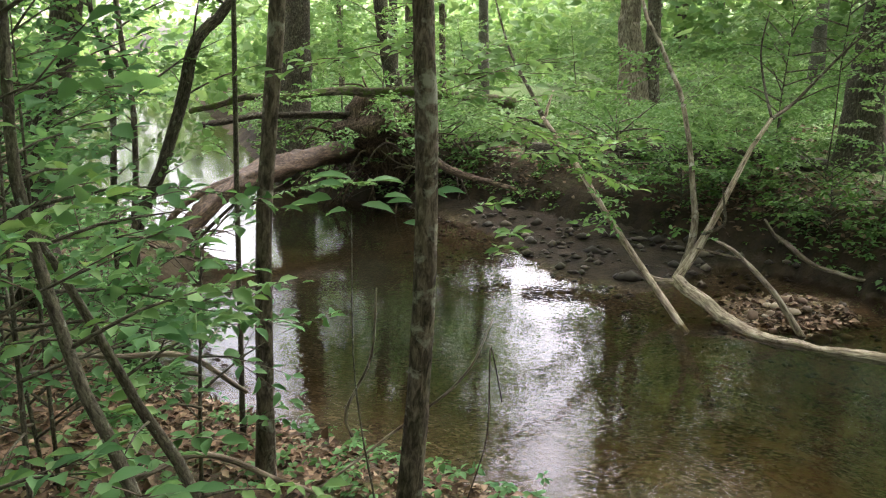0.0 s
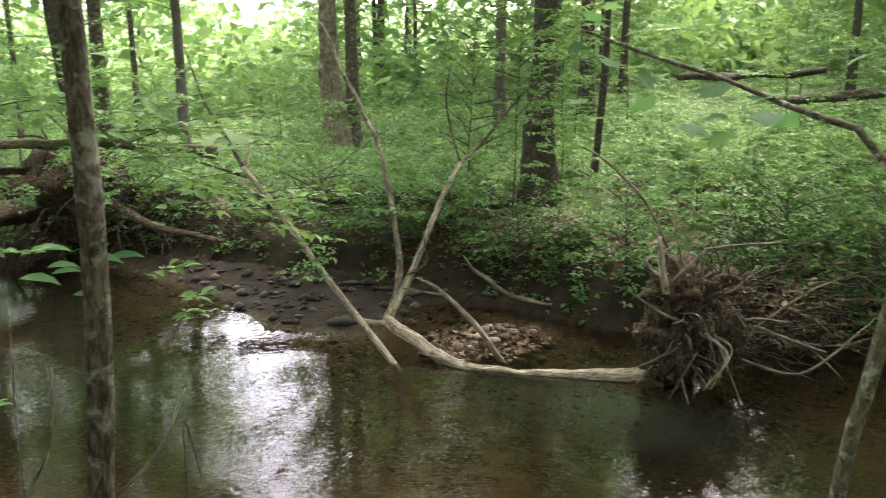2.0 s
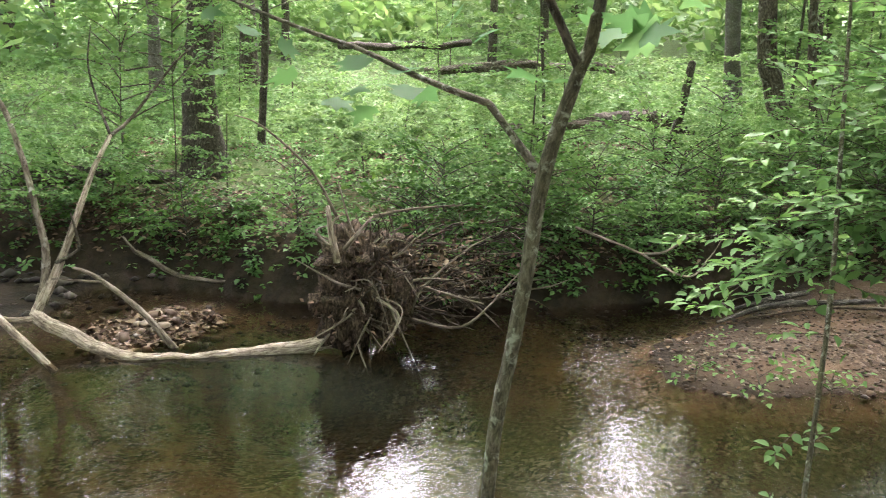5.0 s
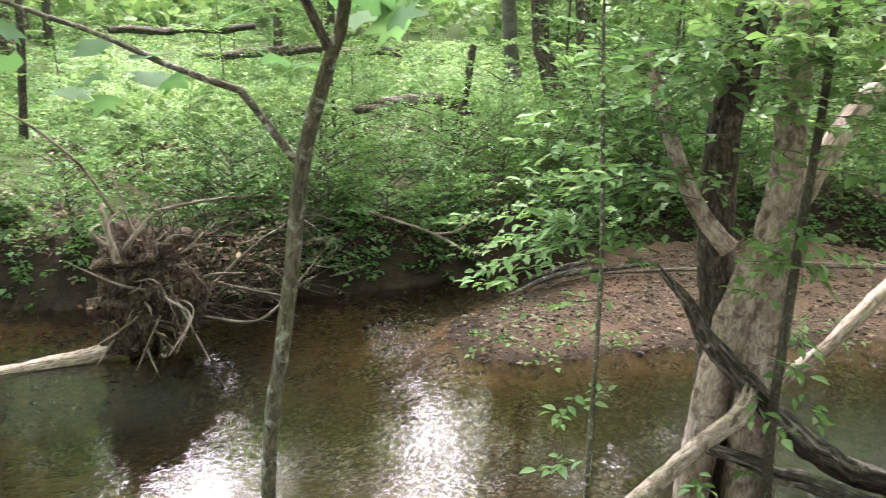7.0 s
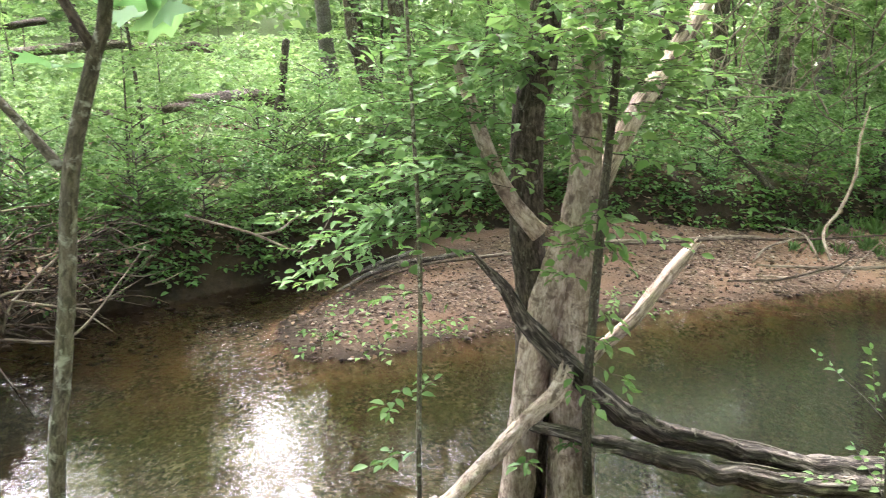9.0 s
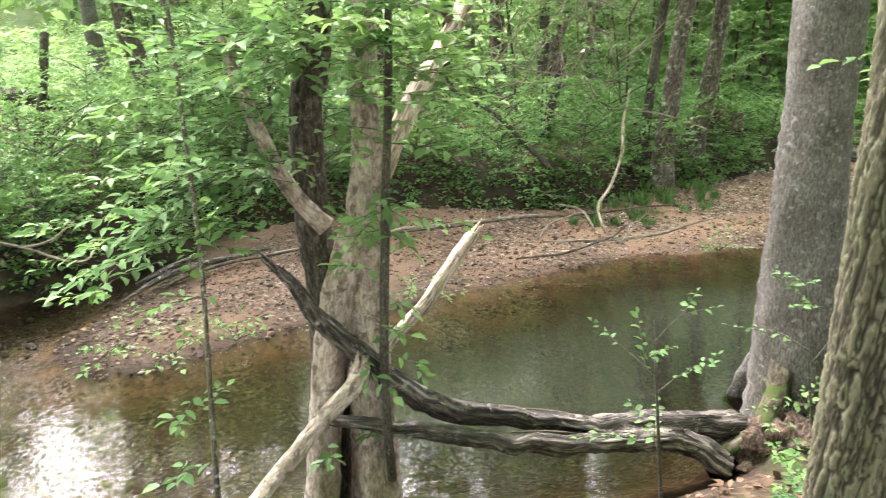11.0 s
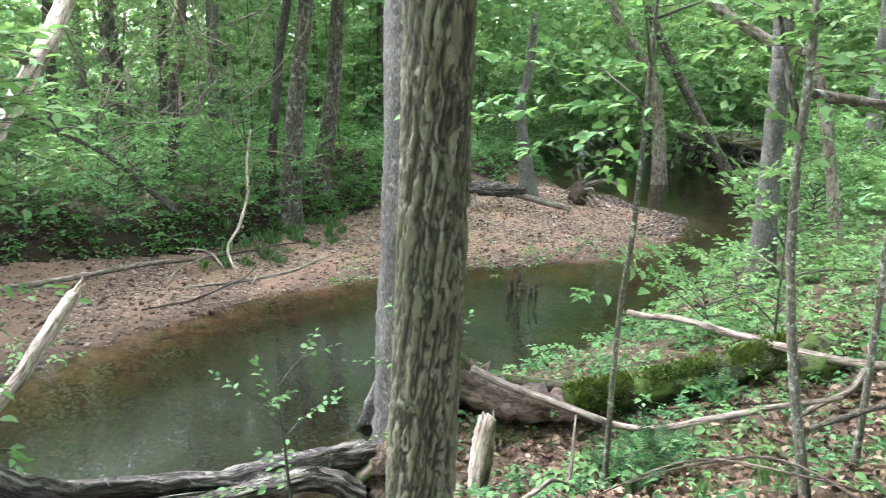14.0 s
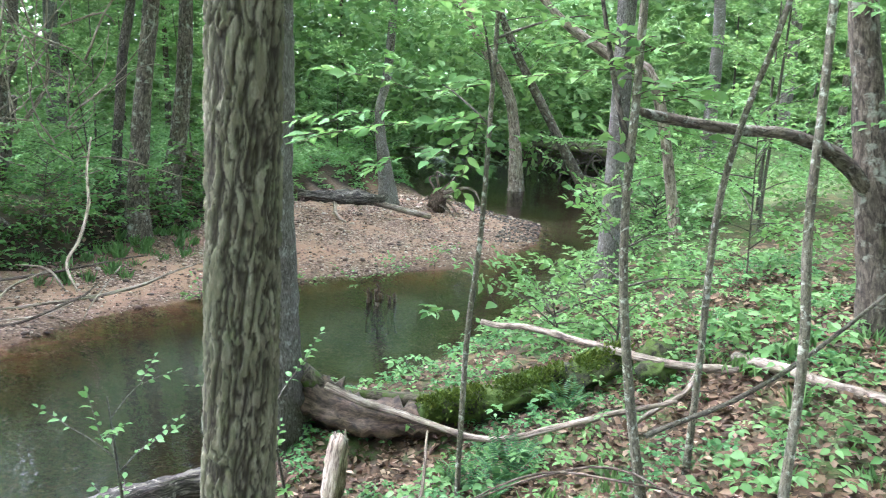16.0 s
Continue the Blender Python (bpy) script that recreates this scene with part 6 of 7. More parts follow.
# crowns of the trees that stand along the stream
for i, (n, z0, z1, reach, leaf) in {2: (9, 0.9, 2.6, 0.4, 0.10), 3: (5, 0.5, 1.2, 0.35, 0.09), 8: (8, 1.2, 5, 0.6, 0.08), 0: (9, 3.2, 7, 1.2, 0.09), 1: (10, 3.0, 6.6, 1.2, 0.09), 4: (16, 3.0, 10, 2.2, 0.12), 5: (8, 2.6, 4.2, 1.2, 0.10), 6: (9, 1.8, 5, 0.8, 0.08), 7: (9, 1.6, 5, 0.8, 0.08), 9: (7, 11, 14, 1.6, 0.13), 10: (16, 3.0, 9.5, 2.2, 0.12),
                                    11: (24, 3.4, 14, 1.9, 0.12), 12: (10, 10, 14, 1.6, 0.14), 13: (12, 2.6, 7, 1.3, 0.1), 14: (16, 4.5, 11, 1.3, 0.12), 15: (18, 5, 13, 1.5, 0.14), 16: (16, 4, 10, 1.6, 0.12), 17: (18, 3.5, 11, 1.9, 0.12), 18: (18, 3.5, 11, 1.9, 0.12), 19: (14, 3.2, 9, 1.9, 0.12),
                                    20: (18, 4.0, 12, 2.2, 0.12), 21: (8, 2.4, 4.8, 0.9, 0.09), 22: (9, 2.8, 4.6, 0.9, 0.09), 23: (8, 2.6, 4.0, 0.9, 0.09), 24: (8, 3.0, 4.2, 0.9, 0.09), 25: (16, 3.5, 8.5, 2.0, 0.1), 26: (14, 3.5, 10, 1.6, 0.12), 27: (16, 3.5, 10, 1.8, 0.12), 28: (12, 3.5, 7, 1.8, 0.13), 29: (12, 3.0, 6.5, 1.6, 0.13), 30: (8, 2.2, 4.4, 1.0, 0.1)}.items():
    t = TREES[i]
    foot = MADE[i].location
    crown(MADE[i], foot, n, z0, z1, reach, leaf, 300 + i, axis=t[1], gap=0.42, shape=LEAF_4)


# ---- leafy sprays seen close by ----
def leafy_sapling(name, foot, top, n, z0, reach, leaf, seed, label, m=None, shape=LEAF_8, r0=0.012, gap=0.7, bend=(0, 0), width=0.55):
    g = ground_at(*foot)
    mid = ((foot[0] + top[0]) / 2 + bend[0], (foot[1] + top[1]) / 2 + bend[1], (g + top[2]) / 2)
    axis = [(foot[0], foot[1], g - 0.05), mid, top]
    e = thing(name, (foot[0], foot[1], g), label, "sapling")
    limb("stem", axis, [r0, r0 * 0.8, r0 * 0.3], M_BARK_SAP, e, sides=7, step=0.15, wobble=0.01, seed=seed)
    crown(e, (foot[0], foot[1], g), n, z0, top[2] - g, reach, leaf, seed, m or M_LEAF_NEAR, axis=axis, shape=shape, gap=gap, width=width)
    return e


for k, (foot, top, n, z0, reach, leaf, label) in enumerate([
        # near bank, left: broad leaves over leaf litter
        ((-1.55, 2.7), (-1.5, 2.75, 3.0), 14, 0.35, 0.55, 0.10, "broad-leaved sapling on the near bank"),
        ((-1.9, 3.6), (-1.85, 3.6, 3.3), 14, 0.3, 0.75, 0.10, "broad-leaved sapling on the near bank"),
        ((-1.3, 3.9), (-1.2, 3.9, 2.2), 12, 0.3, 0.5, 0.09, "broad-leaved seedling on the near bank"),
        ((-2.9, 5.0), (-2.8, 5.1, 3.8), 18, 0.3, 1.0, 0.10, "bushy sapling on the near bank"),
        ((-2.4, 6.2), (-2.3, 6.2, 1.3), 10, 0.2, 0.6, 0.10, "bushy sapling at the stream's edge"),
        ((-3.6, 6.6), (-3.4, 6.6, 4.4), 18, 0.5, 1.1, 0.10, "bushy sapling on the near bank"),
        ((-4.9, 9.2), (-4.9, 9.2, 1.6), 12, 0.2, 0.7, 0.10, "bushy sapling on the promontory"),
        ((-1.25, 1.9), (-1.35, 2.0, 3.0), 10, 0.5, 0.5, 0.10, "broad-leaved sapling close by"),
        # far bank, hanging over the water
        ((3.1, 13.8), (2.7, 12.8, 2.0), 22, 0.3, 1.3, 0.10, "layered understory tree over the far shore"),
        ((5.4, 13.2), (5.2, 12.4, 4.2), 24, 0.5, 1.3, 0.10, "layered understory tree on the far bank"),
        ((0.2, 16.8), (-0.3, 15.8, 2.0), 20, 0.2, 1.3, 0.11, "layered understory tree over dark undercut bank"),
        ((6.0, 12.6), (5.8, 11.9, 4.8), 20, 1.8, 1.4, 0.10, "layered understory tree on the far bank"),
        ((-1.4, 18.6), (-1.2, 17.6, 4.0), 20, 0.5, 1.6, 0.12, "layered understory tree on the far bank"),
        # far bank shrubs behind the bar
        ((9.4, 8.0), (9.3, 7.8, 2.3), 16, 0.2, 0.9, 0.09, "green shrub on the far bank"),
        ((11.6, 7.0), (11.5, 6.7, 2.0), 18, 0.2, 1.0, 0.09, "green shrub on the far bank"),
        ((13.2, 5.4), (13.0, 5.2, 3.4), 18, 0.3, 1.2, 0.09, "green shrub behind the gravel bar"),
        ((14.4, 3.0), (14.2, 2.9, 3.2), 18, 0.3, 1.2, 0.09, "green shrub behind the gravel bar"),
        ((15.2, 0.8), (15.0, 0.7, 2.6), 16, 0.2, 1.1, 0.09, "green shrub behind the gravel bar"),
        ((16.8, -1.6), (16.7, -1.6, 2.4), 14, 0.2, 1.0, 0.09, "green shrub behind the gravel bar"),
        ((12.9, 8.2), (12.8, 8.1, 2.5), 14, 0.4, 1.2, 0.10, "green shrub on the far slope"),
]):
    leafy_sapling("sapling", foot, top, n, z0, reach, leaf, 400 + k, label, shape=LEAF_8 if foot[1] < 8 and foot[0] < 5 else LEAF_4, m=M_LEAF_NEAR if foot[1] < 7 and foot[0] < 5 else M_LEAF)

# low shrubs hanging over the cut bank
for k, (x, y, h) in enumerate([(5.5, 11.2, 1.0), (6.5, 9.8, 1.1), (7.6, 8.5, 0.7), (8.8, 7.4, 1.1), (9.5, 6.9, 1.3), (10.3, 6.4, 0.6), (11.2, 6.0, 1.2), (12.2, 5.5, 1.4), (13.1, 4.5, 1.5), (13.7, 3.4, 1.4), (14.1, 1.9, 1.4), (14.4, 0.5, 1.3), (14.9, -0.9, 1.2), (15.9, -2.3, 1.2), (17.4, -4.0, 1.1), (19.2, -5.4, 1.2),
                                (3.9, 13.0, 1.0), (-2.0, 17.2, 1.2), (-3.2, 18.6, 1.3), (-0.1, 16.6, 1.1), (8.2, 8.6, 1.2), (12.6, 6.8, 1.7), (14.3, 4.6, 1.8)]):
    leafy_sapling("shrub", (x, y), (x - 0.15, y - 0.15, ground_at(x, y) + h), 30, 0.0, 0.8, 0.10, 460 + k, "low leafy shrub on the edge of the far bank", m=M_LEAF if k % 2 else M_LEAF_DARK, shape=LEAF_4)

# thicket along the banks upstream
for k, (x, y, h) in enumerate([(13.8, -13.6, 0.7), (15.2, -15.6, 0.8), (16.8, -17.0, 1.0), (18.4, -18.3, 1.2), (20.6, -19.6, 1.4), (22.8, -21.0, 1.6), (25.0, -20.8, 2.0), (27.6, -22.0, 2.2), (30.5, -23.2, 2.2), (23.4, -10.6, 1.2), (26.0, -11.4, 1.3), (29.0, -12.6, 1.4), (33.0, -14.0, 1.5), (37.5, -15.2, 1.8), (10.8, -10.2, 0.7), (34.0, -23.6, 2.2), (40.0, -24.5, 2.4), (42.0, -15.5, 2.0)]):
    leafy_sapling("shrub", (x, y), (x - 0.15, y + 0.1, ground_at(x, y) + h), 26, 0.0, 1.1, 0.13, 520 + k, "leafy shrub on the bank upstream", m=M_LEAF_DARK if k % 2 else M_LEAF, shape=LEAF_4)

# more cover on the near bank at the left
for k in range(20):
    u = k / 20
    x, y = -4.6 + 2.6 * rw.random() - 1.2 * u, 4.2 + 6.5 * u + rw.uniform(-0.5, 0.5)
    tall = rw.uniform(1.4, 4.4)
    if -28 < bearing(x, y) < -12:
        tall = 0.5
    leafy_sapling("sapling", (x, y), (x + rw.uniform(-0.2, 0.3), y, ground_at(x, y) + tall), 20, 0.2, rw.uniform(0.7, 1.0) * min(1, 0.4 + 0.2 * tall), 0.095, 430 + k, "leafy sapling on the near bank", m=M_LEAF_NEAR, shape=LEAF_4)

# sprouts of the twin tree: bright leaves before its stems
def sprouts(tree, places, leaf, seed, m, reach=0.6, shape=LEAF_8, width=0.5):
    r = np.random.default_rng(seed)
    s = []
    for p, d, n, ln in places:
        for _ in range(n):
            h = np.array(d) + r.normal(0, 0.4, 3) * (1, 1, 0.5)
            s.append(spray(np.array(p) + r.normal(0, 0.10, 3), h, ln * r.uniform(0.6, 1.2), leaf, r, 0.12, 0.65))
    leafy("foliage", s, m, tree, shape=shape, width=width, twig_r=0.003)


sprouts(twin, [((5.1, 1.3, 2.5), (-0.5, 0.9, 0.1), 14, 0.75), ((5.1, 1.4, 2.9), (-0.4, 0.8, 0.2), 14, 0.8), ((5.15, 1.2, 3.2), (-0.6, 0.3, 0.2), 22, 0.7), ((5.2, 0.9, 2.9), (-0.6, -0.5, 0.1), 18, 0.7), ((5.2, 0.9, 3.3), (-0.5, -0.6, 0.2), 18, 0.8), ((5.1, 1.6, 2.2), (-0.3, 1.0, -0.05), 14, 0.9),
                ((5.0, 0.8, 2.2), (-0.5, -0.5, 0.0), 7, 0.45), ((5.0, 0.85, 1.8), (-0.5, 0.4, 0.0), 4, 0.35), ((4.97, 0.85, 1.45), (-0.4, -0.7, 0.1), 4, 0.35), ((5.0, 1.1, 0.75), (-0.6, 0.2, 0.1), 3, 0.3), ((5.1, 2.2, 2.1), (-0.2, 0.9, -0.15), 7, 0.7), ((5.3, 1.3, 3.9), (0, 0.3, 0.2), 14, 1.0)], 0.095, 501, M_LEAF)
sprouts(slim, [((4.4, 1.7, 1.2), (-0.3, 0.5, 0.0), 3, 0.3), ((4.6, 1.75, 2.0), (-0.4, 0.6, 0.1), 4, 0.4), ((4.8, 1.9, 2.7), (-0.3, 0.8, 0.1), 6, 0.5)], 0.09, 502, M_LEAF)
sprouts(fallen, [((2.3, 9.9, 1.2), (-0.8, 0.1, 0.1), 5, 0.7), ((3.1, 10.1, 1.6), (-0.5, 0.2, 0.1), 6, 0.8), ((3.1, 10.5, 2.3), (0.3, 0.1, 0.1), 8, 0.9), ((2.95, 11.0, 3.0), (-0.2, 0.2, 0.1), 8, 0.9), ((3.9, 10.0, 2.0), (0.2, 0.2, 0.1), 5, 0.7), ((3.0, 9.85, 0.75), (0.1, -0.2, 0.4), 2, 0.2), ((1.0, 10.8, 2.3), (-0.8, 0.2, 0.0), 6, 0.9)], 0.10, 503, M_LEAF, shape=LEAF_4)


sprouts(MADE[0], [((0.0, 3.8, 2.9), (0.5, 0.9, 0.05), 5, 0.9), ((0.3, 4.3, 2.75), (0.7, 0.8, 0.0), 5, 0.9), ((-0.1, 3.7, 3.1), (-0.4, 1.0, 0.05), 4, 0.7), ((0.7, 4.6, 2.6), (0.8, 0.5, -0.05), 4, 0.8), ((0.2, 3.9, 2.3), (0.4, 0.6, 0.0), 3, 0.35)], 0.085, 504, M_LEAF)


sprouts(MADE[21], [((4.9, -3.0, 3.12), (0.3, 1.0, 0.0), 3, 0.75), ((5.0, -2.6, 3.2), (0.4, 0.8, 0.0), 3, 0.8), ((4.9, -3.0, 3.25), (0.9, 0.2, 0.0), 3, 0.8), ((4.95, -3.0, 1.9), (0.2, 0.4, 0.1), 2, 0.3)], 0.115, 505, M_LEAF)
sprouts(MADE[22], [((3.6, -3.1, 3.3), (0.2, -0.8, 0.1), 5, 0.6), ((3.6, -3.1, 2.9), (0.4, 0.4, 0.1), 3, 0.4), ((3.6, -3.1, 3.5), (0.5, 0.4, 0.1), 5, 0.6)], 0.10, 506, M_LEAF)


sprouts(mass, [((-2.6, 16.0, 2.2), (0.2, -0.6, 0.05), 6, 0.8), ((-1.2, 16.2, 2.1), (0.4, -0.6, 0.05), 7, 0.9), ((-3.6, 15.9, 2.1), (0.1, -0.5, 0.1), 5, 0.7), ((0.1, 16.4, 2.1), (0.3, -0.7, 0.0), 7, 0.9), ((-2.0, 16.1, 1.5), (0.3, -0.8, -0.1), 5, 0.7)], 0.11, 507, M_LEAF, shape=LEAF_4)


def maple(tree, at, n, leaf, seed, spread):
    r = np.random.default_rng(seed)
    p = np.array(at) + r.normal(0, 1, (n, 3)) * np.array(spread)
    a = r.normal(0, 1, (n, 3)) * (1, 1, 0.3)
    part("leaves", leaves_mesh(p, a, scatter_up(n, r), leaf * r.uniform(0.7, 1.2, n), 1.0, MAPLE), M_LEAF_NEAR, tree, "lobed green leaves")


lobed = [(1.57, 1.7, 3.17), (1.61, 1.64, 3.13), (1.57, 1.83, 3.18), (1.51, 1.91, 3.1), (1.72, 1.31, 3.16), (1.72, 1.24, 3.28), (1.78, 1.14, 3.26), (1.46, 2.21, 3.27), (1.51, 2.12, 3.24), (1.67, 1.58, 3.31), (1.61, 1.69, 3.11), (1.55, 1.86, 3.12), (1.71, 1.47, 3.28), (1.5, 2.01, 3.16), (1.43, 2.28, 3.16), (1.72, 1.37, 3.17), (1.57, 1.78, 3.09)]
rm = np.random.default_rng(601)
for p in lobed:
    part("leaf", leaves_mesh([p], rm.normal(0, 1, (1, 3)) * (1, 1, 0.4), [(rm.normal(0, 0.5), rm.normal(0, 0.5), 1)], rm.uniform(0.075, 0.105), 1.0, MAPLE), M_LEAF_NEAR, front, "lobed green leaf")
maple(front, (1.45, 2.5, 3.5), 9, 0.09, 602, (0.22, 0.3, 0.06))
maple(front, (1.80, 1.1, 3.28), 5, 0.10, 603, (0.07, 0.1, 0.03))

# a low sprig over the water, before the slender dark tree
sprig = thing("seedling", (-0.35, 3.3, 1.05), "slender seedling with large pointed leaves by the stream", "seedling")
limb("stem", [(-0.3, 3.4, 0.95), (-0.42, 3.6, 1.6), (-0.45, 3.9, 2.35)], [0.006, 0.005, 0.003], M_BARK_SAP, sprig, sides=5)
rs = np.random.default_rng(77)
tips = [(-0.45, 3.95, 2.52), (-0.36, 4.0, 2.5), (-0.55, 3.95, 2.42), (-0.28, 3.95, 2.4), (-0.48, 3.95, 2.36), (-0.3, 4.0, 2.42), (-0.62, 3.95, 2.40), (-0.4, 3.9, 2.4), (-0.15, 4.0, 2.45), (-0.05, 4.05, 2.43), (-0.2, 3.95, 2.30), (-0.5, 4.0, 2.48)]
part("leaves", leaves_mesh(tips, [(math.copysign(1, x + 0.4) * rs.uniform(0.5, 1), rs.normal(0, 0.4), rs.normal(0, 0.06)) for x, y, z in tips], np.array([(0, -0.35, 1)] * len(tips)) + rs.normal(0, 0.15, (len(tips), 3)), rs.uniform(0.13, 0.2, len(tips)), 0.42, LEAF_8), M_LEAF_NEAR, sprig)

# near foliage sprays in front of the old tree and over the bar
for k, (foot, top, n, z0, reach, leaf, label) in enumerate([
        ((5.6, -4.9), (5.6, -4.9, 2.6), 12, 0.2, 0.7, 0.08, "leafy sapling on the ferny bank"),
        ((7.0, -5.4), (7.1, -5.3, 1.25), 14, 0.1, 0.7, 0.08, "bright green shrub at the stream's edge"),
        ((8.0, -6.6), (8.1, -6.5, 1.2), 14, 0.1, 0.7, 0.08, "bright green shrub at the stream's edge"),
        ((9.4, -8.6), (9.5, -8.5, 1.2), 14, 0.1, 0.7, 0.09, "bright green shrub at the stream's edge"),
        ((6.4, -7.4), (6.4, -7.3, 3.2), 16, 0.3, 1.0, 0.09, "leafy sapling on the near bank"),
        ((5.2, -7.8), (5.1, -7.8, 3.4), 14, 0.6, 1.0, 0.09, "leafy sapling on the near bank"),
        ((5.6, -2.0), (5.7, -1.8, 1.7), 6, 0.3, 0.3, 0.06, "small seedling by a grey tree"),
        ((5.2, -0.9), (5.3, -0.8, 1.5), 6, 0.3, 0.35, 0.06, "small seedling over the water"),
        ((3.2, -5.6), (3.1, -5.7, 3.8), 12, 1.4, 0.9, 0.09, "leafy sapling on the near bank"),
]):
    leafy_sapling("sapling", foot, top, n, z0, reach, leaf, 450 + k, label, m=M_LEAF, shape=LEAF_8 if k in (0, 6, 7) else LEAF_4)


for k, (x, y) in enumerate([(12.95, -4.6), (12.8, -5.6), (13.0, -6.4), (13.1, -7.2), (7.6, 4.1), (7.8, 3.5), (8.3, 3.0), (10.0, 1.3), (12.6, -2.9)]):
    leafy_sapling("seedling", (x, y), (x - 0.05, y, ground_at(x, y) + rw.uniform(0.15, 0.35)), 6, 0.02, 0.3, 0.09, 480 + k, "small green seedling at the edge of the bar", m=M_LEAF, shape=LEAF_2, r0=0.004)


# ---- ground cover ----
def sample_land(n, box, side, seed, lo=0.0, hi=99.0, clump=0.0, freq=0.9, bare=False):
    """Places on the near or far bank, between lo and hi from its edge; clump: how patchy."""
    r = np.random.default_rng(seed)
    x, y = r.uniform(box[0], box[1], n * 4), r.uniform(box[2], box[3], n * 4)
    keep = (~inside(NOT_NEAR, x, y)) if side == "near" else inside(FAR_LAND, x, y)
    d = away(NEAR if side == "near" else BANK, x, y)
    keep &= (d > lo) & (d < hi)
    if clump:
        w = np.sin(freq * x * 1.7 + 1.3 * np.sin(freq * y)) + np.sin(freq * y * 1.9 + 1.1 * np.sin(freq * x * 1.3)) + 0.8 * np.sin(3.1 * freq * x + 2 * np.sin(2.3 * freq * y))
        keep &= w + r.normal(0, 0.6, len(x)) > clump
    if bare:
        # trodden, leaf-strewn earth on the lip of the bank below the big tree
        keep &= np.hypot((x - 6.7 + 0.9 * (y - 11.9)) / 2.6, (y - 11.9) / 1.7) > 0.8 + r.normal(0, 0.3, len(x))
    x, y = x[keep][:n], y[keep][:n]
    return x, y, lay(x, y)[0], r


def cover(n, box, side, seed, leaf, height, m, label, lo=0, hi=99, clump=0.0, shape=LEAF_4, name="ground_cover", freq=0.9, category="ground cover", flat=0.45, width=0.6):
    fan = 1 if m is M_DRY else 6
    x, y, z, r = sample_land(n // fan, box, side, seed, lo, hi, clump, freq, m is not M_DRY)
    k = len(x)
    p = np.stack([x, y, z + height[0] + (height[1] - height[0]) * r.uniform(0, 1, k) ** 1.5], -1)
    size = leaf * r.uniform(0.7, 1.35, k)
    nn = r.normal(0, flat * (1.0 if fan == 1 else 0.6), (k, 3))
    nn[:, 2] += 1
    a = r.normal(0, 1, (k, 3)) * (1, 1, 0.35)
    if fan > 1:
        # each plant spreads a rosette of leaves, some on a second tier below
        t = np.linspace(0, 2 * np.pi, fan, endpoint=False)[None] + r.uniform(0, 6.28, (k, 1)) + r.normal(0, 0.25, (k, fan))
        out = np.stack([np.cos(t), np.sin(t), r.normal(-0.1, 0.25, (k, fan))], -1)
        drop = np.where(np.arange(fan) % 2, 1.0, 0.0)[None] * r.uniform(0.0, 0.5, (k, fan))
        p = (p[:, None] + out * (size[:, None, None] * 0.22) - np.stack([0 * drop, 0 * drop, drop * size[:, None]], -1)).reshape(-1, 3)
        nn = (nn[:, None] + r.normal(0, 0.25, (k, fan, 3)) - 0.35 * out * (1, 1, 0)).reshape(-1, 3)
        a = out.reshape(-1, 3)
        size = np.repeat(size, fan) * r.uniform(0.75, 1.15, k * fan)
    tagged(part(name, leaves_mesh(p, a, nn, size, width, shape), m), label, category, kind="stuff")


cover(62000, (-4, 26, -6, 26), "far", 701, 0.095, (0.04, 0.36), M_LEAF, "low green plants covering the far bank", 0.9, 18, -0.3)
cover(36000, (-4, 26, -6, 26), "far", 716, 0.085, (0.0, 0.2), M_LEAF_DARK, "darker low plants on the far bank", 0.7, 16, -1.3, freq=1.4)
cover(48000, (-2, 17, -4, 18), "far", 702, 0.085, (0.0, 0.34), M_LEAF_DARK, "dark green plants hanging over the cut bank", 0.02, 2.4, -0.4)
cover(26000, (2.5, 14.5, -1, 13), "far", 712, 0.095, (0.0, 0.24), M_LEAF, "leafy plants hanging down the cut bank", 0.0, 1.2, -0.7, freq=1.5)
cover(30000, (-2, 20, -8, 18), "far", 703, 0.10, (0.0, 0.05), M_DRY, "dead leaves on the far bank", 0.15, 9, -0.5, category="leaf litter", name="leaf_litter", flat=0.3)
cover(26000, (10, 50, -40, 20), "far", 704, 0.19, (0.02, 0.5), M_LEAF_FAR, "green undergrowth of the far woods", 8, 60, -1.0, freq=0.4)
cover(30000, (-30, 30, 10, 50), "far", 705, 0.19, (0.02, 0.5), M_LEAF_FAR, "green undergrowth of the far slope", 10, 60, -1.0, freq=0.4)
cover(15000, (2, 6.5, -8, -2), "near", 713, 0.06, (0.0, 0.04), M_DRY, "dead brown leaves on the near bank", 0.5, 12, -2.5, LEAF_2, category="leaf litter", name="leaf_litter", flat=0.6)
cover(11000, (-4, 1, 1.5, 6), "near", 714, 0.062, (0.0, 0.04), M_DRY, "dead brown leaves on the near bank", 0.5, 12, -2.5, LEAF_2, category="leaf litter", name="leaf_litter", flat=0.6)
cover(9000, (-24, 0.5, 13, 42), "far", 717, 0.16, (0.02, 0.5), M_LEAF, "green undergrowth along the far reach", 0.0, 14, -1.5)
cover(9000, (17, 24, -12.5, -4), "far", 718, 0.10, (0.0, 0.4), M_LEAF, "green plants round a weathered log", 0.0, 3, -1.5)
cover(14000, (13, 30, -16, 0), "far", 715, 0.12, (0.0, 0.35), M_LEAF, "green plants behind the gravel bar", 0.0, 8, -1.0)
cover(11000, (-3, 9, -8.5, 6), "near", 706, 0.078, (0.0, 0.035), M_DRY, "dead brown leaves on the near bank", 0.3, 12, -0.8, category="leaf litter", name="leaf_litter", flat=0.25)
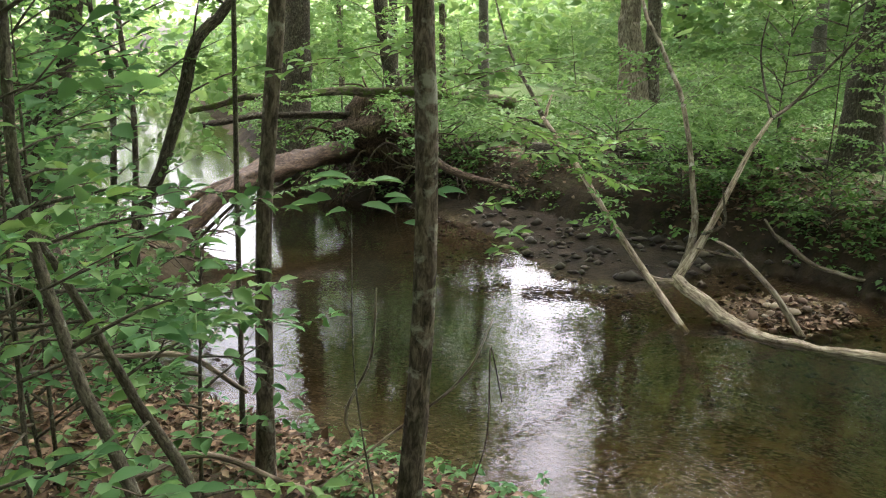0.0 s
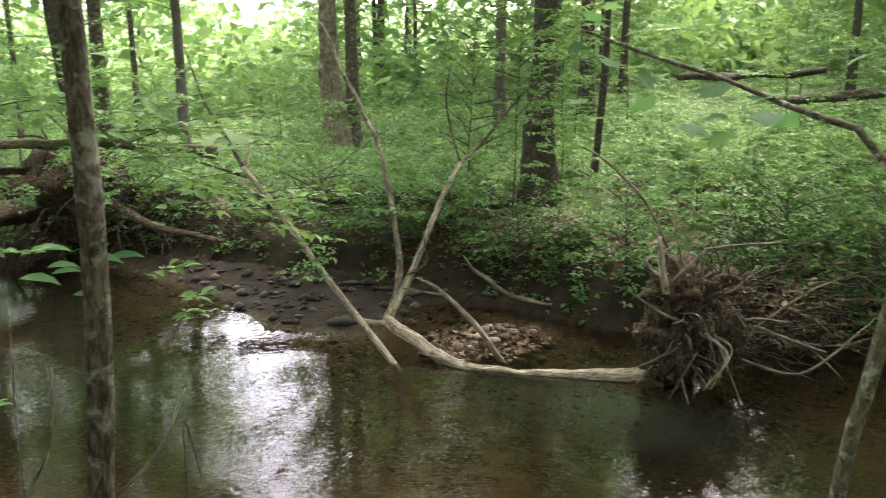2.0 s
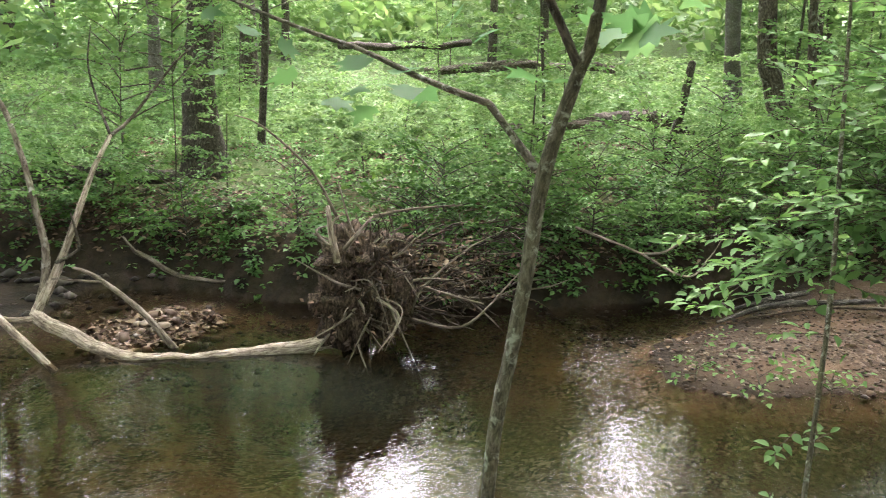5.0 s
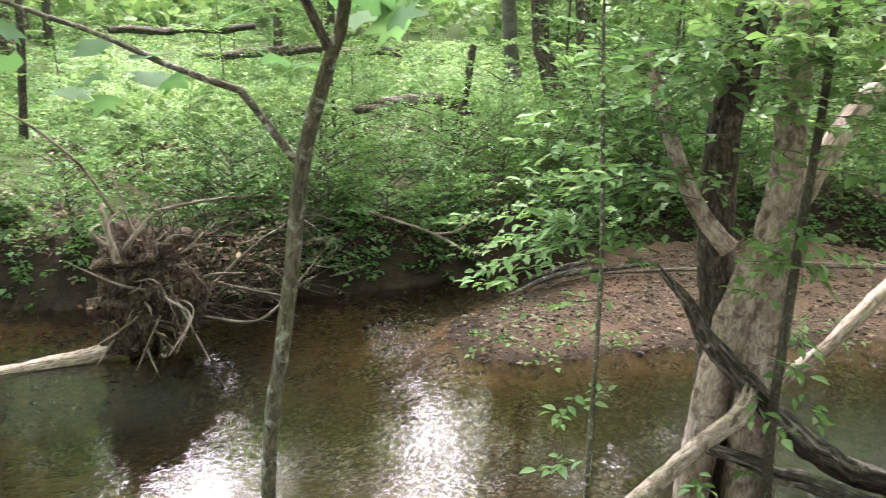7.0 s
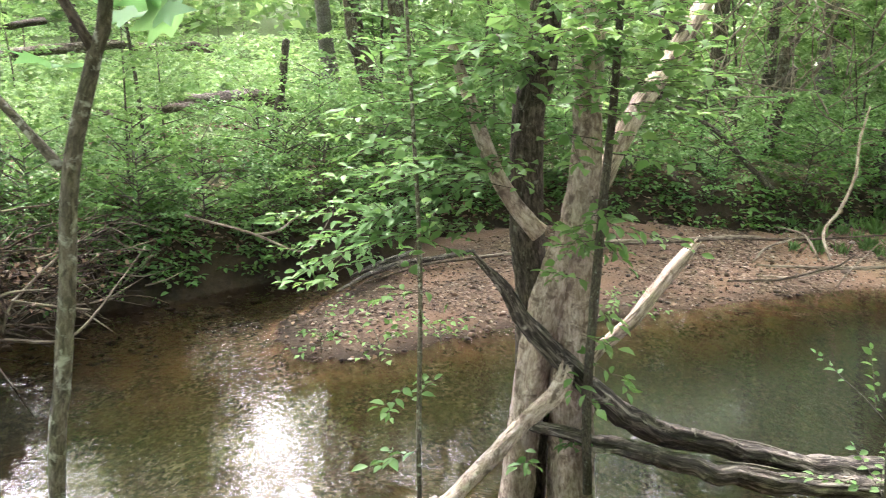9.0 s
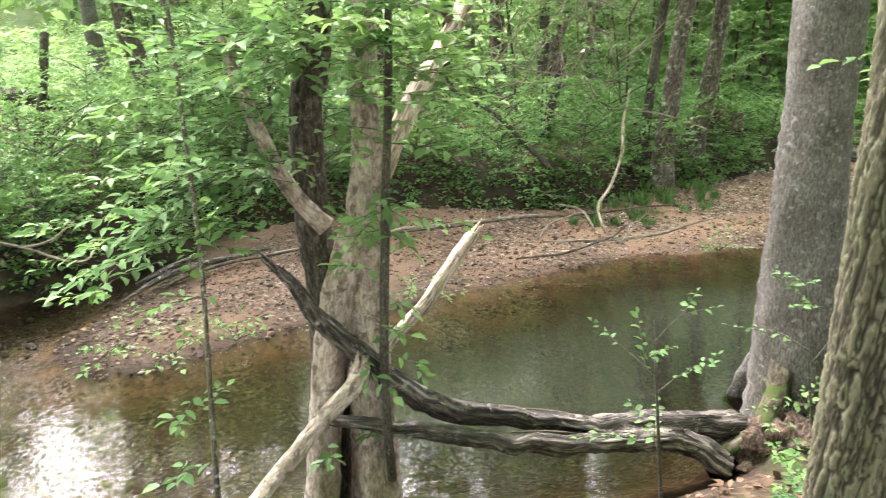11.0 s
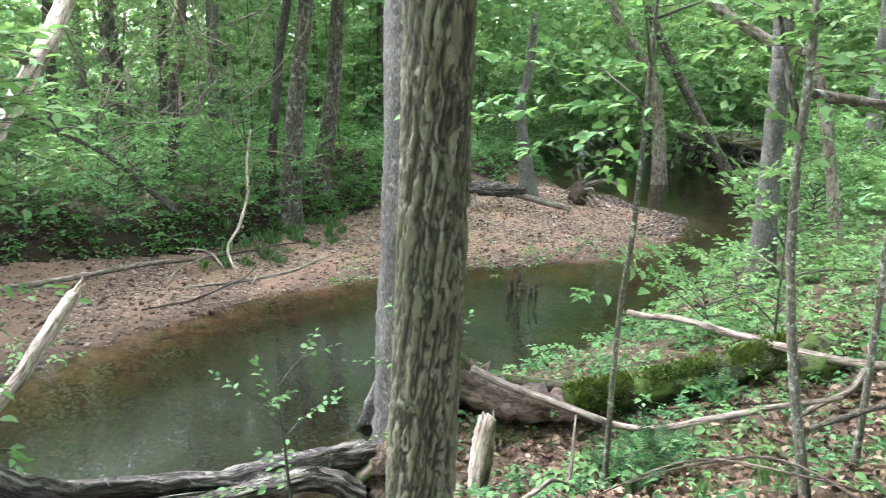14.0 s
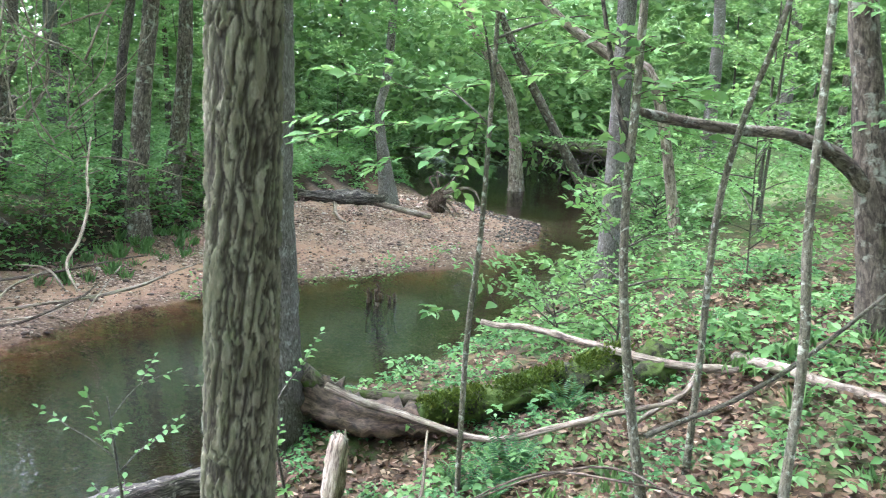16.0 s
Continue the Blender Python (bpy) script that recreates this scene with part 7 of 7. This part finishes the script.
cover(5200, (2, 10, -9, -1.5), "near", 707, 0.06, (0.03, 0.26), M_LEAF, "bright green seedlings on the near bank", 0.0, 4.5, 0.35, LEAF_8, freq=1.6)
cover(2600, (-5, 0.8, 2.2, 9), "near", 708, 0.055, (0.03, 0.22), M_LEAF_NEAR, "green seedlings on the near bank", 0.0, 2.6, 0.0, LEAF_8, freq=1.6)
cover(22000, (2, 24, -22, -5), "near", 709, 0.09, (0.03, 0.35), M_LEAF, "green seedlings along the stream", 0.0, 14, 0.2, freq=1.1)
cover(5000, (-16, -2, 6, 26), "near", 710, 0.10, (0.03, 0.4), M_LEAF_NEAR, "green plants on the promontory", 0.0, 5, 0.1)
cover(9000, (3.0, 8.5, -9, -1.5), "near", 711, 0.045, (0.02, 0.16), M_LEAF_NEAR, "small green plants among dead leaves", 0.2, 6, 0.5, freq=2.3)

# ---- stones and small drift ----
def stones_mesh(x, y, z, size, r, flat=0.55, small=False):
    t = (1 + 5 ** 0.5) / 2
    base = np.array([(-1, t, 0), (1, t, 0), (-1, -t, 0), (1, -t, 0), (0, -1, t), (0, 1, t), (0, -1, -t), (0, 1, -t), (t, 0, -1), (t, 0, 1), (-t, 0, -1), (-t, 0, 1)]) / 1.9
    f = np.array([(0, 11, 5), (0, 5, 1), (0, 1, 7), (0, 7, 10), (0, 10, 11), (1, 5, 9), (5, 11, 4), (11, 10, 2), (10, 7, 6), (7, 1, 8), (3, 9, 4), (3, 4, 2), (3, 2, 6), (3, 6, 8), (3, 8, 9), (4, 9, 5), (2, 4, 11), (6, 2, 10), (8, 6, 7), (9, 8, 1)])
    if small:
        base = np.array([(1, 0, 0), (-1, 0, 0), (0, 1, 0), (0, -1, 0), (0, 0, 1), (0, 0, -1)]) * 1.1
        f = np.array([(0, 2, 4), (2, 1, 4), (1, 3, 4), (3, 0, 4), (2, 0, 5), (1, 2, 5), (3, 1, 5), (0, 3, 5)])
    n, c = len(x), len(base)
    v = base[None] * (1 + r.normal(0, 0.16, (n, c, 1)))
    v = v * np.stack([r.uniform(0.7, 1.3, n), r.uniform(0.6, 1.0, n), flat * r.uniform(0.6, 1.2, n)], -1)[:, None, :]
    k, a = c, r.uniform(0, 6.28, n)
    c, s = np.cos(a)[:, None], np.sin(a)[:, None]
    v = np.stack([v[..., 0] * c - v[..., 1] * s, v[..., 0] * s + v[..., 1] * c, v[..., 2]], -1) * size[:, None, None]
    v += np.stack([x, y, z], -1)[:, None, :]
    return mesh_np(v, (f[None] + (np.arange(n) * k)[:, None, None]).reshape(-1, 3))


def stones(n, poly, size, m, label, seed, sink=0.2, clump=None, name="pebbles", small=False, bed=False, damp=None):
    r = np.random.default_rng(seed)
    poly = np.array(poly, float)
    lo, hi = poly.min(0), poly.max(0)
    x, y = r.uniform(lo[0], hi[0], n * 5), r.uniform(lo[1], hi[1], n * 5)
    k = inside(poly, x, y)
    if clump is not None:
        k &= np.sin(2.3 * x + np.sin(1.9 * y)) + np.sin(2.9 * y + np.sin(1.7 * x)) + r.normal(0, 0.7, len(x)) > clump
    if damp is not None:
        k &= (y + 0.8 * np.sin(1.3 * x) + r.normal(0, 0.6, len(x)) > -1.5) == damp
    if bed:
        k &= lay(x, y)[0] < 0.03
    x, y = x[k][:n], y[k][:n]
    s = size * np.clip(r.lognormal(0, 0.4, len(x)), 0.4, 2.2)
    tagged(part(name, stones_mesh(x, y, lay(x, y)[0] + s * sink, s, r, small=small), m), label, name, kind="stuff")


BAR_AREA = BAR + [(21.5, -10.8)] + BAR_BACK[::-1]
stones(9000, BAR_AREA, 0.018, M_PEBBLE, "mixed brown and pale pebbles of the gravel bar", 801, small=True, damp=False)
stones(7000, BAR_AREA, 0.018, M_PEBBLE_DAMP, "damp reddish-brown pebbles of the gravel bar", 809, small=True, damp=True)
stones(1700, BAR_AREA, 0.034, M_PEBBLE, "larger stones of the gravel bar", 802, clump=0.2, damp=False)
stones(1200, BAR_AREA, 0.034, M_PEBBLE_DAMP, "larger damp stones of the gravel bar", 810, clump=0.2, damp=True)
stones(1300, [(14.4, -10.6), (16.2, -12.0), (20, -12.1), (20, -11.2), (16.4, -10.9), (14.6, -9.4)], 0.026, M_ROCK_WET, "dark wet stones at the head of the bar", 803)
stones(190, SHORE[:4] + SHORE_BACK[::-1], 0.065, M_ROCK_WET, "dark wet stones of the far shore", 804, small=True)
stones(260, [(3.2, 9.0), (4.4, 8.5), (5.3, 9.5), (4.6, 10.3), (3.4, 10.0)], 0.05, M_PEBBLE, "pale stones of a small islet", 805, 0.3)
stones(1300, [(-1, 17), (1, 13), (3, 9.8), (6, 9), (11, 5.6), (9, 5.4), (6.5, 6.5), (5, 7.6), (2, 9.4), (-0.5, 12)], 0.035, M_ROCK_WET, "dark stones on the stream bed", 806, 0.0, bed=True, small=True)
stones(900, [(26, -14.0), (36, -17.2), (34, -18.5), (27, -15.6)], 0.12, M_ROCK_WET, "dark stones of a riffle upstream", 807)
stones(110, [(8, 5.2), (10.5, 5.2), (10, 6), (8.2, 6.6)], 0.035, M_ROCK_WET, "dark stones in the back channel", 808, bed=True)



def dry_on(n, poly, leaf, seed, label):
    r = np.random.default_rng(seed)
    poly = np.array(poly, float)
    lo, hi = poly.min(0), poly.max(0)
    x, y = r.uniform(lo[0], hi[0], n * 4), r.uniform(lo[1], hi[1], n * 4)
    k = inside(poly, x, y)
    x, y = x[k][:n], y[k][:n]
    nn = r.normal(0, 0.4, (len(x), 3))
    nn[:, 2] += 1
    z = lay(x, y)[0]
    tagged(part("leaf_litter", leaves_mesh(np.stack([x, y, np.maximum(z, 0) + 0.02], -1), r.normal(0, 1, (len(x), 3)) * (1, 1, 0.3), nn, leaf * r.uniform(0.5, 1.2, len(x)), 0.6), M_DRY), label, "leaf litter", kind="stuff")


dry_on(700, [(3.2, 9.2), (4.2, 8.6), (5.0, 9.2), (4.7, 10.0), (3.6, 10.1)], 0.11, 811, "pale dead leaves on a small islet")
dry_on(1500, BAR_AREA, 0.085, 812, "scattered dead leaves on the gravel bar")


# ferns
def fern(x, y, size, seed):
    r = np.random.default_rng(seed)
    g = ground_at(x, y)
    e = thing("fern", (x, y, g), "dark green fern clump on the near bank", "fern", "ferns")
    for k in range(9):
        a = k * 0.7 + r.uniform(-0.2, 0.2)
        ln = size * r.uniform(0.75, 1.1)
        u = np.linspace(0.1, 1, 20)
        c = np.stack([x + math.cos(a) * ln * 0.55 * u, y + math.sin(a) * ln * 0.55 * u, g + ln * (1.0 * u - 0.45 * u * u)], -1)
        side = np.array((-math.sin(a), math.cos(a), 0))
        up = np.array((-math.cos(a) * 0.5, -math.sin(a) * 0.5, 1))
        p = np.repeat(c, 2, axis=0)
        s = np.tile([1, -1], len(c))[:, None] * side[None] + np.array((math.cos(a), math.sin(a), 0.2)) * 0.3
        part("frond", leaves_mesh(p, s, np.tile(up, (len(p), 1)), np.repeat(0.075 * np.sin(np.pi * (0.12 + 0.85 * u)) * size / 0.5, 2), 0.2), M_FERN, e)


for k, (x, y, s) in enumerate([(4.75, -3.25, 0.55), (4.95, -3.45, 0.5), (5.05, -3.1, 0.42), (5.35, -4.2, 0.45), (4.6, -3.0, 0.4)]):
    fern(x, y, s, 850 + k)


# grass tufts
def tuft(x, y, n, h, seed, label="tuft of green grass on the bank"):
    r = np.random.default_rng(seed)
    g = ground_at(x, y)
    p = np.stack([x + r.normal(0, 0.05, n), y + r.normal(0, 0.05, n), np.full(n, g - 0.01)], -1)
    a = r.normal(0, 0.45, (n, 3))
    a[:, 2] = 1
    tagged(part("grass_tuft", leaves_mesh(p, a, r.normal(0, 1, (n, 3)), h * r.uniform(0.6, 1.1, n), 0.05), M_LEAF), label, "grass", "grass tufts")


for k in range(40):
    x, y = rw.uniform(2.0, 5.5), rw.uniform(-6.8, -3.0)
    if not clear(x, y):
        tuft(x, y, 22, rw.uniform(0.12, 0.22), 900 + k)
for k in range(46):
    u = rw.uniform(0, 1)
    tuft(13.83 + 1.57 * u + rw.uniform(-0.5, 0.9), -1.12 + -2.23 * u + rw.uniform(-0.5, 0.5), 26, rw.uniform(0.12, 0.28), 950 + k, "tuft of green grass at the back of the bar")
